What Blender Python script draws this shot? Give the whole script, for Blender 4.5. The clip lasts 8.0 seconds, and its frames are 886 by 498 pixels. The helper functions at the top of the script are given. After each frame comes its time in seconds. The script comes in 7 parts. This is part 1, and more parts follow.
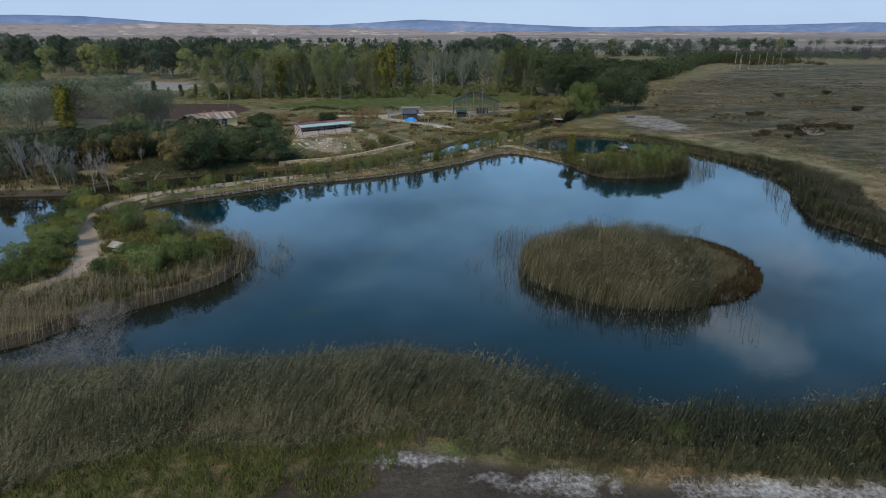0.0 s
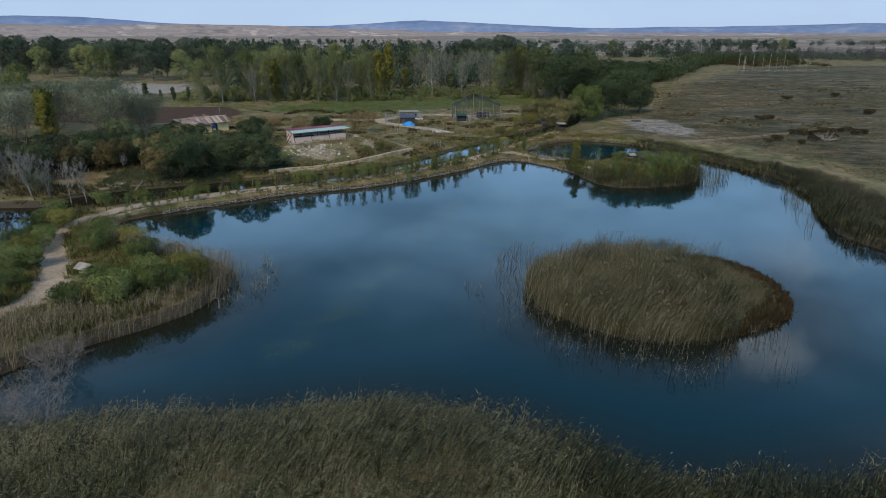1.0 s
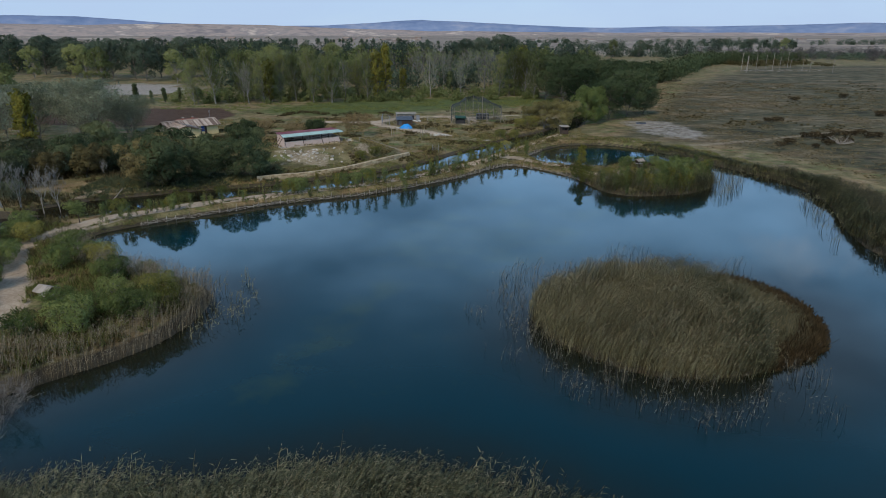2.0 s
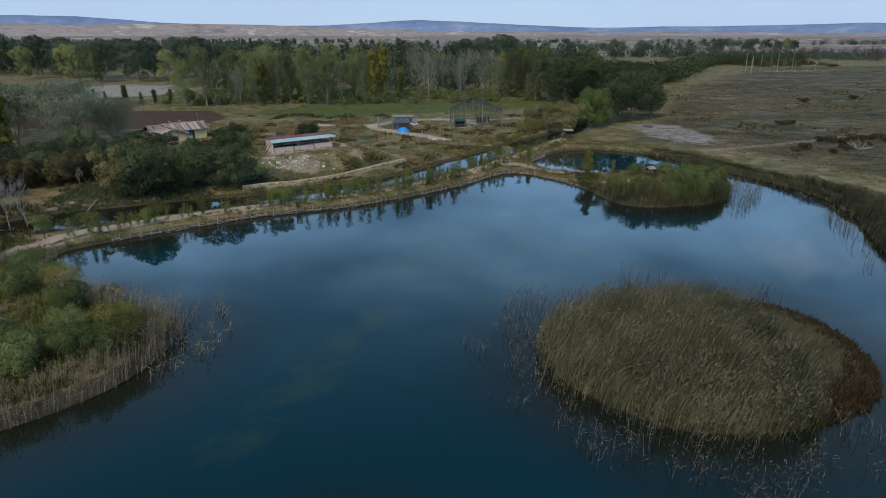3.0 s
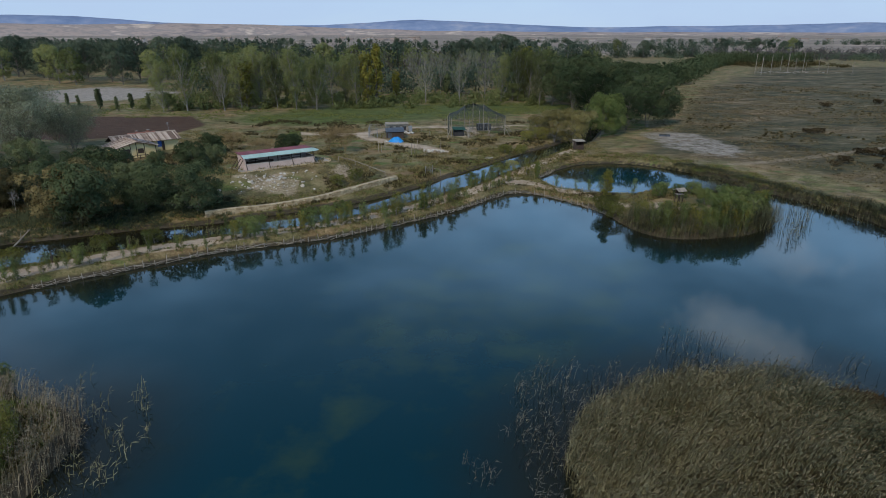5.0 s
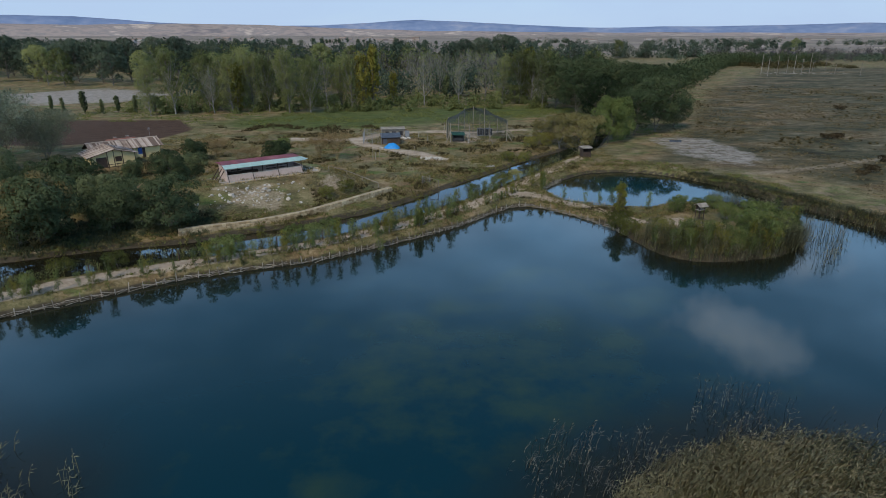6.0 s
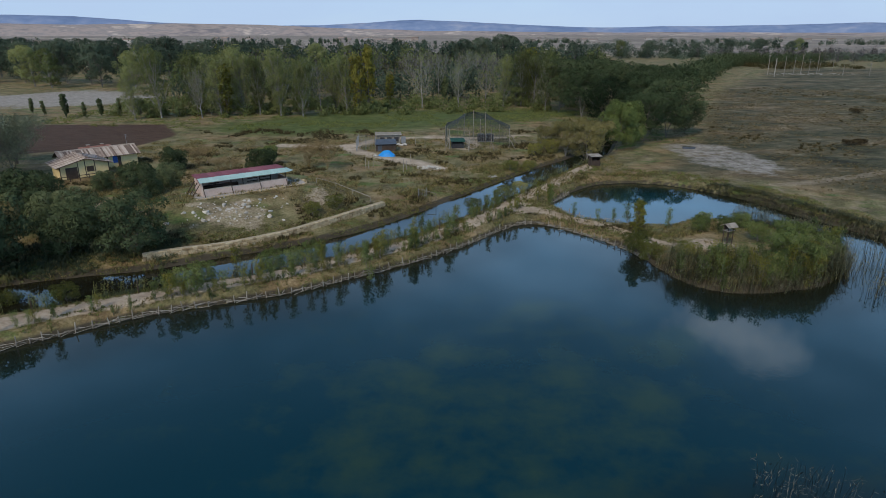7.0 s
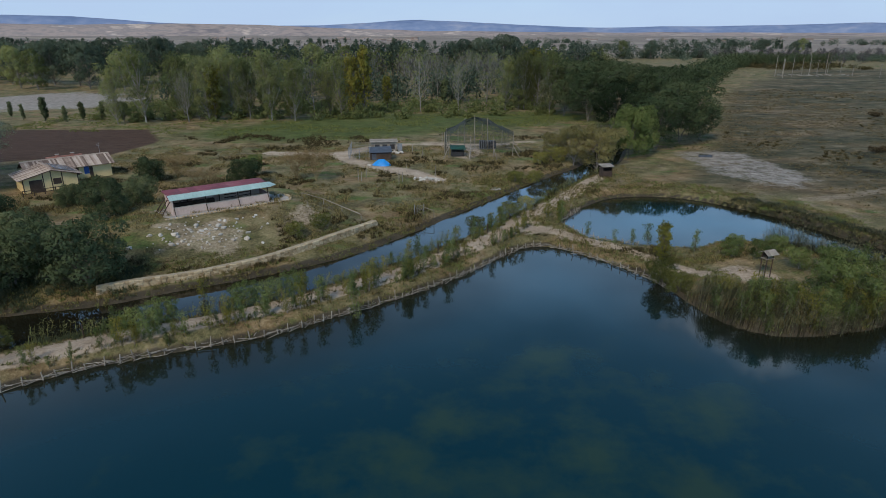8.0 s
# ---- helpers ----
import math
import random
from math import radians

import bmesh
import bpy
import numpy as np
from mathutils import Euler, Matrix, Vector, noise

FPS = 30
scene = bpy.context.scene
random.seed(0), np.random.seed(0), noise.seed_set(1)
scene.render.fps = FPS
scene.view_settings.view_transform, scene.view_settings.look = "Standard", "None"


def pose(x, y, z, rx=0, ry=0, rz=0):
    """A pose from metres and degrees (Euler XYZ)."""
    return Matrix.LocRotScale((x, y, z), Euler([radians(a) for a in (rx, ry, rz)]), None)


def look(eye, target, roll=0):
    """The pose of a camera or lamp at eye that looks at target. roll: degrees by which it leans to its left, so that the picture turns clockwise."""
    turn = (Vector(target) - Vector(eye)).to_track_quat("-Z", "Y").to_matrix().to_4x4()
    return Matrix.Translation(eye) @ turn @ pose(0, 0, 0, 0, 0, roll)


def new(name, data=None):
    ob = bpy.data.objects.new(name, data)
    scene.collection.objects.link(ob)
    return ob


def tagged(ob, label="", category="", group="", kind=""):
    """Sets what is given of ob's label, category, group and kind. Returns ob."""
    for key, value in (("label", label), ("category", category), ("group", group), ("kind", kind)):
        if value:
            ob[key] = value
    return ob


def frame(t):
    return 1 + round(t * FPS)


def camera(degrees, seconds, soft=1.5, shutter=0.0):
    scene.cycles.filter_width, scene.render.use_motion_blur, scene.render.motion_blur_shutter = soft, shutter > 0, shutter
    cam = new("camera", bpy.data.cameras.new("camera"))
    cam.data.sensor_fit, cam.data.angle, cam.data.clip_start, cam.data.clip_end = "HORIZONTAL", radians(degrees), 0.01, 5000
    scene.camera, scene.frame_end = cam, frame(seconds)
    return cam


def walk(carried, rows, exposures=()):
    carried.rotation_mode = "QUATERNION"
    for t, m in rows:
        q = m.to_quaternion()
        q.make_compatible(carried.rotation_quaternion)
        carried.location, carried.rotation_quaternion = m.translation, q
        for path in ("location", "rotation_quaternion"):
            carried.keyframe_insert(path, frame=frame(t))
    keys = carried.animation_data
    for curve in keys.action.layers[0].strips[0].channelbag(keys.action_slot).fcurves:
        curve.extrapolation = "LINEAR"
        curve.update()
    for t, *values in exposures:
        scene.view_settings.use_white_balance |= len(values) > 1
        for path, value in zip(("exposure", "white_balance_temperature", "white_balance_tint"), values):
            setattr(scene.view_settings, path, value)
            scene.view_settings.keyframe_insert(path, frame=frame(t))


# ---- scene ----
cam = camera(71.8, 8.0, soft=0.5)
ROWS = [
    (0.0, -0.53, -1.19, 25.5, -1.0, -19.55, 0.0),
    (0.5, -0.36, 2.19, 25.55, -1.0, -19.48, 0.0),
    (1.0, -0.23, 5.39, 25.56, -1.03, -19.48, 0.0),
    (1.5, -0.1, 8.49, 25.51, -1.09, -19.51, 0.0),
    (3.0, 0.48, 18.94, 25.35, -1.15, -19.51, 0.0),
    (3.5, 0.72, 22.64, 25.34, -1.19, -19.51, 0.0),
    (4.0, 0.89, 26.48, 25.36, -1.19, -19.51, 0.0),
    (4.5, 1.04, 30.36, 25.38, -1.22, -19.54, 0.0),
    (6.0, 1.71, 42.75, 25.3, -1.25, -19.51, 0.0),
    (6.5, 1.92, 47.31, 25.26, -1.31, -19.54, 0.0),
    (7.0, 2.12, 52.02, 25.26, -1.31, -19.52, 0.0),
    (7.5, 2.3, 56.76, 25.26, -1.31, -19.52, 0.0),
    (8.0, 2.47, 61.55, 25.22, -1.34, -19.51, 0.0),
]
walk(cam, [(t, pose(x, y, z, 90 + pitch, roll, yaw)) for t, x, y, z, yaw, pitch, roll in ROWS])

# ---- daylight: thin broken cloud, a soft veiled sun behind the camera ----
SUN_EL, SUN_AZ = 42.0, 205.0  # degrees; azimuth clockwise from +y
world = bpy.data.worlds.new("sky")
scene.world = world
world.use_nodes = True
wt = world.node_tree
wt.nodes.clear()


def wnode(kind, **sets):
    n = wt.nodes.new(kind)
    for k, v in sets.items():
        n.inputs[k].default_value = v
    return n


w_out = wnode("ShaderNodeOutputWorld")
w_bg = wnode("ShaderNodeBackground", Strength=0.1)
w_sky = wt.nodes.new("ShaderNodeTexSky")
w_sky.sky_type, w_sky.sun_disc = "NISHITA", False
w_sky.sun_elevation, w_sky.sun_rotation = radians(SUN_EL), radians(SUN_AZ)
w_sky.air_density, w_sky.dust_density, w_sky.ozone_density = 1.0, 0.3, 3.0
w_co = wt.nodes.new("ShaderNodeTexCoord")
w_map = wt.nodes.new("ShaderNodeMapping")
w_map.inputs["Scale"].default_value = (1.0, 1.0, 2.6)
w_map.inputs["Location"].default_value = (1.85, 0.6, 0.3)
w_noise = wnode("ShaderNodeTexNoise", Scale=2.6, Detail=6.0, Roughness=0.52)
w_ramp = wt.nodes.new("ShaderNodeValToRGB")
w_ramp.color_ramp.elements[0].position, w_ramp.color_ramp.elements[1].position = 0.40, 0.72
w_ramp.color_ramp.elements[0].color = (0.62, 0.62, 0.62, 1)
w_mix = wt.nodes.new("ShaderNodeMixRGB")
w_mix.inputs[2].default_value = (3.7, 7.2, 11.8, 1)
wt.links.new(w_co.outputs["Generated"], w_map.inputs[0])
wt.links.new(w_map.outputs[0], w_noise.inputs["Vector"])
wt.links.new(w_noise.outputs["Fac"], w_ramp.inputs[0])
w_sep = wt.nodes.new("ShaderNodeSeparateXYZ")
wt.links.new(w_co.outputs["Generated"], w_sep.inputs[0])
w_thin = wt.nodes.new("ShaderNodeMapRange")
w_thin.inputs["From Min"].default_value, w_thin.inputs["From Max"].default_value = 0.28, 0.62
w_thin.inputs["To Min"].default_value, w_thin.inputs["To Max"].default_value = 1.0, 0.15
wt.links.new(w_sep.outputs["Z"], w_thin.inputs["Value"])
w_cover = wt.nodes.new("ShaderNodeMath")
w_cover.operation = "MULTIPLY"
wt.links.new(w_ramp.outputs[0], w_cover.inputs[0])
wt.links.new(w_thin.outputs[0], w_cover.inputs[1])
wt.links.new(w_cover.outputs[0], w_mix.inputs[0])
wt.links.new(w_sky.outputs[0], w_mix.inputs[1])
# a bright cloud bank that stands over the horizon all round
w_low = wt.nodes.new("ShaderNodeMapRange")
w_low.inputs["From Min"].default_value, w_low.inputs["From Max"].default_value = 0.05, 0.2
w_high = wt.nodes.new("ShaderNodeMapRange")
w_high.inputs["From Min"].default_value, w_high.inputs["From Max"].default_value = 0.52, 0.3
w_band = wt.nodes.new("ShaderNodeMath")
w_band.operation = "MULTIPLY"
w_bank = wt.nodes.new("ShaderNodeMapRange")
w_bank.inputs["From Min"].default_value, w_bank.inputs["From Max"].default_value = 0.36, 0.66
w_bank.inputs["To Max"].default_value = 0.9
w_fac = wt.nodes.new("ShaderNodeMath")
w_fac.operation = "MULTIPLY"
w_mix3 = wt.nodes.new("ShaderNodeMixRGB")
w_mix3.inputs[2].default_value = (7.7, 13.7, 21.2, 1)
wt.links.new(w_sep.outputs["Z"], w_low.inputs["Value"])
wt.links.new(w_sep.outputs["Z"], w_high.inputs["Value"])
wt.links.new(w_low.outputs[0], w_band.inputs[0])
wt.links.new(w_high.outputs[0], w_band.inputs[1])
wt.links.new(w_noise.outputs["Fac"], w_bank.inputs["Value"])
wt.links.new(w_bank.outputs[0], w_fac.inputs[0])
wt.links.new(w_band.outputs[0], w_fac.inputs[1])
wt.links.new(w_fac.outputs[0], w_mix3.inputs[0])
wt.links.new(w_mix.outputs[0], w_mix3.inputs[1])
# two brighter cumulus clouds that the pond mirrors
CLOUD_A, CLOUD_B = (0.46, 0.785, 0.417), (0.534, 0.786, 0.311)
w_puff = wnode("ShaderNodeTexNoise", Scale=6.0, Detail=7.0, Roughness=0.62)
wt.links.new(w_co.outputs["Generated"], w_puff.inputs["Vector"])


def cumulus(centre, flat, reach, cover, under):
    """A ragged cloud round a direction of the sky; returns the sky with it."""
    off = wt.nodes.new("ShaderNodeVectorMath")
    off.operation = "SUBTRACT"
    off.inputs[1].default_value = centre
    wide = wt.nodes.new("ShaderNodeVectorMath")
    wide.operation = "MULTIPLY"
    wide.inputs[1].default_value = (1.0, 1.0, flat)
    far = wt.nodes.new("ShaderNodeVectorMath")
    far.operation = "LENGTH"
    ragged = wt.nodes.new("ShaderNodeMath")
    ragged.operation = "MULTIPLY_ADD"
    ragged.inputs[1].default_value = 0.36
    edge = wt.nodes.new("ShaderNodeMapRange")
    edge.inputs["From Min"].default_value, edge.inputs["From Max"].default_value = reach, reach - 0.09
    edge.inputs["To Max"].default_value = cover
    over = wt.nodes.new("ShaderNodeMixRGB")
    over.inputs[2].default_value = (13.0, 15.2, 17.8, 1)
    wt.links.new(w_co.outputs["Generated"], off.inputs[0])
    wt.links.new(off.outputs[0], wide.inputs[0])
    wt.links.new(wide.outputs[0], far.inputs[0])
    wt.links.new(w_puff.outputs["Fac"], ragged.inputs[0])
    wt.links.new(far.outputs["Value"], ragged.inputs[2])
    wt.links.new(ragged.outputs[0], edge.inputs["Value"])
    wt.links.new(edge.outputs[0], over.inputs[0])
    wt.links.new(under.outputs[0], over.inputs[1])
    return over


w_mix2 = cumulus(CLOUD_A, 2.4, 0.285, 0.75, cumulus(CLOUD_B, 1.9, 0.245, 0.5, w_mix3))
# thin grey-blue haze low over the horizon
w_near = wt.nodes.new("ShaderNodeMapRange")
w_near.inputs["From Min"].default_value, w_near.inputs["From Max"].default_value = 0.07, 0.15
w_near.inputs["To Min"].default_value, w_near.inputs["To Max"].default_value = 1.0, 0.0
w_haze = wt.nodes.new("ShaderNodeMath")
w_haze.operation = "MULTIPLY"
w_mix4 = wt.nodes.new("ShaderNodeMixRGB")
w_mix4.inputs[2].default_value = (4.7, 5.8, 7.8, 1)
wt.links.new(w_sep.outputs["Z"], w_near.inputs["Value"])
wt.links.new(w_near.outputs[0], w_haze.inputs[0])
wt.links.new(w_ramp.outputs[0], w_haze.inputs[1])
wt.links.new(w_haze.outputs[0], w_mix4.inputs[0])
wt.links.new(w_mix2.outputs[0], w_mix4.inputs[1])
wt.links.new(w_mix4.outputs[0], w_bg.inputs[0])
wt.links.new(w_bg.outputs[0], w_out.inputs[0])

sun = new("sun", bpy.data.lights.new("sun", "SUN"))
sun.data.energy, sun.data.angle, sun.data.color = 2.4, radians(12), (1.0, 0.87, 0.7)
sa, se = radians(SUN_AZ), radians(SUN_EL)
sun.matrix_world = look((0, 0, 100), Vector((0, 0, 100)) - Vector((math.sin(sa) * math.cos(se), math.cos(sa) * math.cos(se), math.sin(se))))

# ---- materials ----


def material(name, cols, scale=1.0, scale2=12.0, rough=0.9, bump=0.0, bump_scale=20.0, island=0.0, per_object=0.0, metal=0.0, through_light=0.0, spec=0.3):
    """A two-scale mottled surface; cols is a colour ramp of (position, r, g, b)."""
    m = bpy.data.materials.new(name)
    m.use_nodes = True
    nt = m.node_tree
    bsdf = nt.nodes["Principled BSDF"]
    geo = nt.nodes.new("ShaderNodeNewGeometry")
    n1 = nt.nodes.new("ShaderNodeTexNoise")
    n1.inputs["Scale"].default_value, n1.inputs["Detail"].default_value = scale, 4
    n2 = nt.nodes.new("ShaderNodeTexNoise")
    n2.inputs["Scale"].default_value, n2.inputs["Detail"].default_value = scale2, 3
    nt.links.new(geo.outputs["Position"], n1.inputs["Vector"])
    nt.links.new(geo.outputs["Position"], n2.inputs["Vector"])

    def calc(op, a, b):
        n = nt.nodes.new("ShaderNodeMath")
        n.operation = op
        for i, v in enumerate((a, b)):
            if isinstance(v, (int, float)):
                n.inputs[i].default_value = v
            else:
                nt.links.new(v, n.inputs[i])
        return n.outputs[0]

    fac = calc("ADD", calc("MULTIPLY", n1.outputs["Fac"], 0.6), calc("MULTIPLY", n2.outputs["Fac"], 0.4))
    if island:
        fac = calc("ADD", fac, calc("MULTIPLY", calc("SUBTRACT", geo.outputs["Random Per Island"], 0.5), island))
    if per_object:
        info = nt.nodes.new("ShaderNodeObjectInfo")
        fac = calc("ADD", fac, calc("MULTIPLY", calc("SUBTRACT", info.outputs["Random"], 0.5), per_object))
    ramp = nt.nodes.new("ShaderNodeValToRGB")
    el = ramp.color_ramp.elements
    while len(el) < len(cols):
        el.new(0.5)
    for e, (p, r, g, b) in zip(el, cols):
        e.position, e.color = p, (r, g, b, 1)
    nt.links.new(fac, ramp.inputs[0])
    nt.links.new(ramp.outputs[0], bsdf.inputs["Base Color"])
    bsdf.inputs["Roughness"].default_value, bsdf.inputs["Metallic"].default_value = rough, metal
    bsdf.inputs["Specular IOR Level"].default_value = spec
    if bump:
        n3 = nt.nodes.new("ShaderNodeTexNoise")
        n3.inputs["Scale"].default_value, n3.inputs["Detail"].default_value = bump_scale, 4
        nt.links.new(geo.outputs["Position"], n3.inputs["Vector"])
        bn = nt.nodes.new("ShaderNodeBump")
        bn.inputs["Strength"].default_value, bn.inputs["Distance"].default_value = bump, 0.1
        nt.links.new(n3.outputs["Fac"], bn.inputs["Height"])
        nt.links.new(bn.outputs[0], bsdf.inputs["Normal"])
    if through_light:
        tr = nt.nodes.new("ShaderNodeBsdfTranslucent")
        nt.links.new(ramp.outputs[0], tr.inputs[0])
        mx = nt.nodes.new("ShaderNodeMixShader")
        mx.inputs[0].default_value = through_light
        nt.links.new(bsdf.outputs[0], mx.inputs[1])
        nt.links.new(tr.outputs[0], mx.inputs[2])
        nt.links.new(mx.outputs[0], nt.nodes["Material Output"].inputs[0])
    return m


def leafy(name, dark, mid, light, island=0.14, per_object=0.3):
    return material(name, ((0.25, *dark), (0.5, *mid), (0.78, *light)), 0.55, 2.4, 0.75, island=island, per_object=per_object, through_light=0.36, spec=0.0)


M_DARK = leafy("dark_green_leaves", (0.026, 0.04, 0.02), (0.058, 0.082, 0.04), (0.12, 0.145, 0.07), 0.1, 0.6)
M_OAK = leafy("grey_green_oak_leaves", (0.042, 0.06, 0.03), (0.1, 0.128, 0.064), (0.2, 0.225, 0.115), 0.1, 0.45)
M_OLIVE = leafy("olive_green_leaves", (0.085, 0.105, 0.042), (0.185, 0.21, 0.082), (0.31, 0.33, 0.135), 0.14, 0.45)
M_YELLOW = leafy("autumn_yellow_leaves", (0.095, 0.1, 0.024), (0.2, 0.195, 0.044), (0.33, 0.29, 0.07))
M_SILVER = leafy("silver_green_leaves", (0.11, 0.128, 0.08), (0.235, 0.26, 0.17), (0.4, 0.42, 0.3), 0.12, 0.4)
M_TANWILLOW = leafy("olive_tan_willow_leaves", (0.1, 0.095, 0.04), (0.21, 0.19, 0.08), (0.33, 0.285, 0.12), 0.12, 0.3)
M_MARSH = leafy("dull_green_marsh_leaves", (0.05, 0.062, 0.036), (0.105, 0.122, 0.07), (0.19, 0.205, 0.125), 0.12, 0.4)
# Leaf green for distant trees, with aerial haze tinted in: bluer and lighter.
M_FARGREEN = leafy("haze_tinted_distant_leaves", (0.045, 0.066, 0.048), (0.09, 0.12, 0.082), (0.15, 0.185, 0.12))
M_RUSSET = leafy("tan_olive_leaves", (0.07, 0.062, 0.03), (0.15, 0.128, 0.06), (0.25, 0.205, 0.095), 0.12, 0.4)
M_FRESH = leafy("fresh_green_leaves", (0.058, 0.082, 0.03), (0.14, 0.178, 0.06), (0.25, 0.285, 0.1), 0.12, 0.4)
M_SHRUB = leafy("yellowing_shrub_leaves", (0.07, 0.08, 0.024), (0.18, 0.185, 0.052), (0.32, 0.29, 0.085), per_object=0.5)
M_BARK = material("grey_bark", ((0.3, 0.07, 0.06, 0.05), (0.7, 0.2, 0.18, 0.15)), 1.5, 9.0, 0.95, 0.5, 14.0)
M_PALEBARK = material("pale_birch_bark", ((0.3, 0.12, 0.112, 0.098), (0.7, 0.29, 0.275, 0.245)), 1.5, 9.0, 0.9, 0.3, 14.0, per_object=0.2)
M_TWIG = material("lilac_grey_twigs", ((0.3, 0.11, 0.1, 0.09), (0.7, 0.25, 0.23, 0.21)), 0.8, 6.0, 0.95, island=0.4)
M_FARTWIG = material("dull_brown_far_twigs", ((0.3, 0.06, 0.056, 0.054), (0.7, 0.13, 0.12, 0.115)), 0.05, 0.4, 0.95, island=0.2)
M_TANTWIG = material("tan_willow_wands", ((0.3, 0.13, 0.095, 0.045), (0.7, 0.3, 0.22, 0.11)), 0.8, 6.0, 0.95, island=0.4)
M_REEDSTEM = material("dry_reed_stems", ((0.25, 0.09, 0.076, 0.048), (0.5, 0.17, 0.148, 0.098), (0.8, 0.28, 0.25, 0.175)), 0.5, 4.0, 0.85, island=0.6)
M_PALEREED = material("bleached_reed_stems", ((0.25, 0.06, 0.058, 0.044), (0.5, 0.12, 0.114, 0.088), (0.8, 0.21, 0.2, 0.155)), 0.5, 4.0, 0.85, island=0.6)
M_EASTREED = material("dull_olive_reed_leaves", ((0.2, 0.03, 0.032, 0.017), (0.5, 0.075, 0.074, 0.04), (0.8, 0.15, 0.136, 0.08)), 0.16, 1.2, 0.8, island=0.4, through_light=0.2)
M_REEDLEAF = material("reed_leaves", ((0.28, 0.03, 0.038, 0.019), (0.46, 0.092, 0.104, 0.054), (0.6, 0.178, 0.176, 0.096), (0.8, 0.31, 0.28, 0.175)), 0.22, 1.2, 0.8, island=0.45, through_light=0.2)
M_DARKREED = material("dark_green_sedge_leaves", ((0.25, 0.014, 0.02, 0.009), (0.5, 0.05, 0.06, 0.026), (0.78, 0.13, 0.125, 0.062)), 0.16, 1.2, 0.8, island=0.5, through_light=0.2)
M_CANALREED = material("green_canal_reed_leaves", ((0.25, 0.04, 0.055, 0.018), (0.5, 0.115, 0.135, 0.045), (0.8, 0.25, 0.235, 0.09)), 0.3, 1.6, 0.8, island=0.4, through_light=0.2)
M_REEDTAN = material("tan_reed_leaves", ((0.2, 0.06, 0.062, 0.032), (0.5, 0.175, 0.168, 0.09), (0.8, 0.36, 0.33, 0.19)), 0.2, 1.2, 0.8, island=0.4, through_light=0.2)
M_PLUME = material("reed_plumes", ((0.25, 0.1, 0.084, 0.053), (0.5, 0.21, 0.178, 0.112), (0.8, 0.36, 0.31, 0.2)), 0.3, 3.0, 0.9, island=0.5, through_light=0.2)
M_WEED = leafy("bank_weeds", (0.07, 0.062, 0.028), (0.165, 0.142, 0.062), (0.3, 0.245, 0.115), 0.6)
M_GREENWEED = leafy("green_bank_weeds", (0.042, 0.058, 0.018), (0.105, 0.128, 0.04), (0.2, 0.215, 0.075), 0.6)
M_RUSTWEED = leafy("rust_brown_marsh_weeds", (0.03, 0.024, 0.014), (0.07, 0.053, 0.03), (0.125, 0.096, 0.053), 0.6)
M_STRAW = leafy("dry_meadow_grass", (0.08, 0.066, 0.036), (0.15, 0.125, 0.068), (0.25, 0.205, 0.115), 0.5)
M_BRAMBLE = leafy("brown_bramble_leaves", (0.045, 0.04, 0.021), (0.095, 0.082, 0.043), (0.165, 0.138, 0.074), 0.5, 0.3)
M_WOOD = material("weathered_wood", ((0.25, 0.16, 0.14, 0.115), (0.75, 0.4, 0.36, 0.3)), 1.2, 14.0, 0.9, 0.4, 25.0, per_object=0.3)
M_DARKWOOD = material("dark_stained_wood", ((0.3, 0.035, 0.024, 0.018), (0.7, 0.085, 0.06, 0.045)), 1.2, 14.0, 0.8, 0.3, 25.0)
M_STONE = material("limestone_blocks", ((0.25, 0.27, 0.2, 0.115), (0.5, 0.4, 0.31, 0.185), (0.8, 0.53, 0.43, 0.28)), 0.7, 9.0, 0.95, 0.6, 12.0, per_object=0.5)
M_MORTAR = material("earth_mortar", ((0.3, 0.27, 0.22, 0.145), (0.7, 0.41, 0.345, 0.235)), 1.0, 8.0, 0.95, 0.5, 14.0)
M_CONCRETE = material("stained_concrete", ((0.3, 0.24, 0.22, 0.19), (0.7, 0.42, 0.4, 0.36)), 0.7, 6.0, 0.95, 0.3, 18.0)
M_PLASTER = material("pale_pink_plaster", ((0.25, 0.42, 0.32, 0.27), (0.7, 0.6, 0.48, 0.42)), 0.6, 5.0, 0.92, 0.15, 20.0)
M_YELLOWWALL = material("cream_yellow_render", ((0.25, 0.55, 0.42, 0.2), (0.7, 0.7, 0.56, 0.3)), 0.6, 5.0, 0.92, 0.15, 20.0)
M_REDROOF = material("faded_red_roof_sheet", ((0.25, 0.09, 0.022, 0.024), (0.5, 0.2, 0.035, 0.04), (0.8, 0.31, 0.1, 0.1)), 0.5, 3.0, 0.6, per_object=0.25)
M_TEALROOF = material("pale_turquoise_roof_sheet", ((0.25, 0.28, 0.42, 0.4), (0.75, 0.42, 0.56, 0.53)), 0.6, 6.0, 0.5, per_object=0.2)
M_TILE = material("weathered_clay_tiles", ((0.2, 0.16, 0.115, 0.09), (0.5, 0.34, 0.26, 0.21), (0.8, 0.5, 0.42, 0.35)), 0.8, 5.0, 0.9, 0.3, 18.0, island=0.75, per_object=0.2)
M_TERRACOTTA = material("terracotta_ridge", ((0.3, 0.25, 0.1, 0.07), (0.7, 0.42, 0.2, 0.15)), 1.0, 8.0, 0.9)
M_SOLAR = material("solar_glass", ((0.3, 0.03, 0.05, 0.085), (0.7, 0.05, 0.08, 0.13)), 0.6, 9.0, 0.12, spec=0.6)
M_BLUE = material("blue_paint", ((0.3, 0.02, 0.06, 0.22), (0.7, 0.04, 0.11, 0.34)), 1.0, 9.0, 0.5)
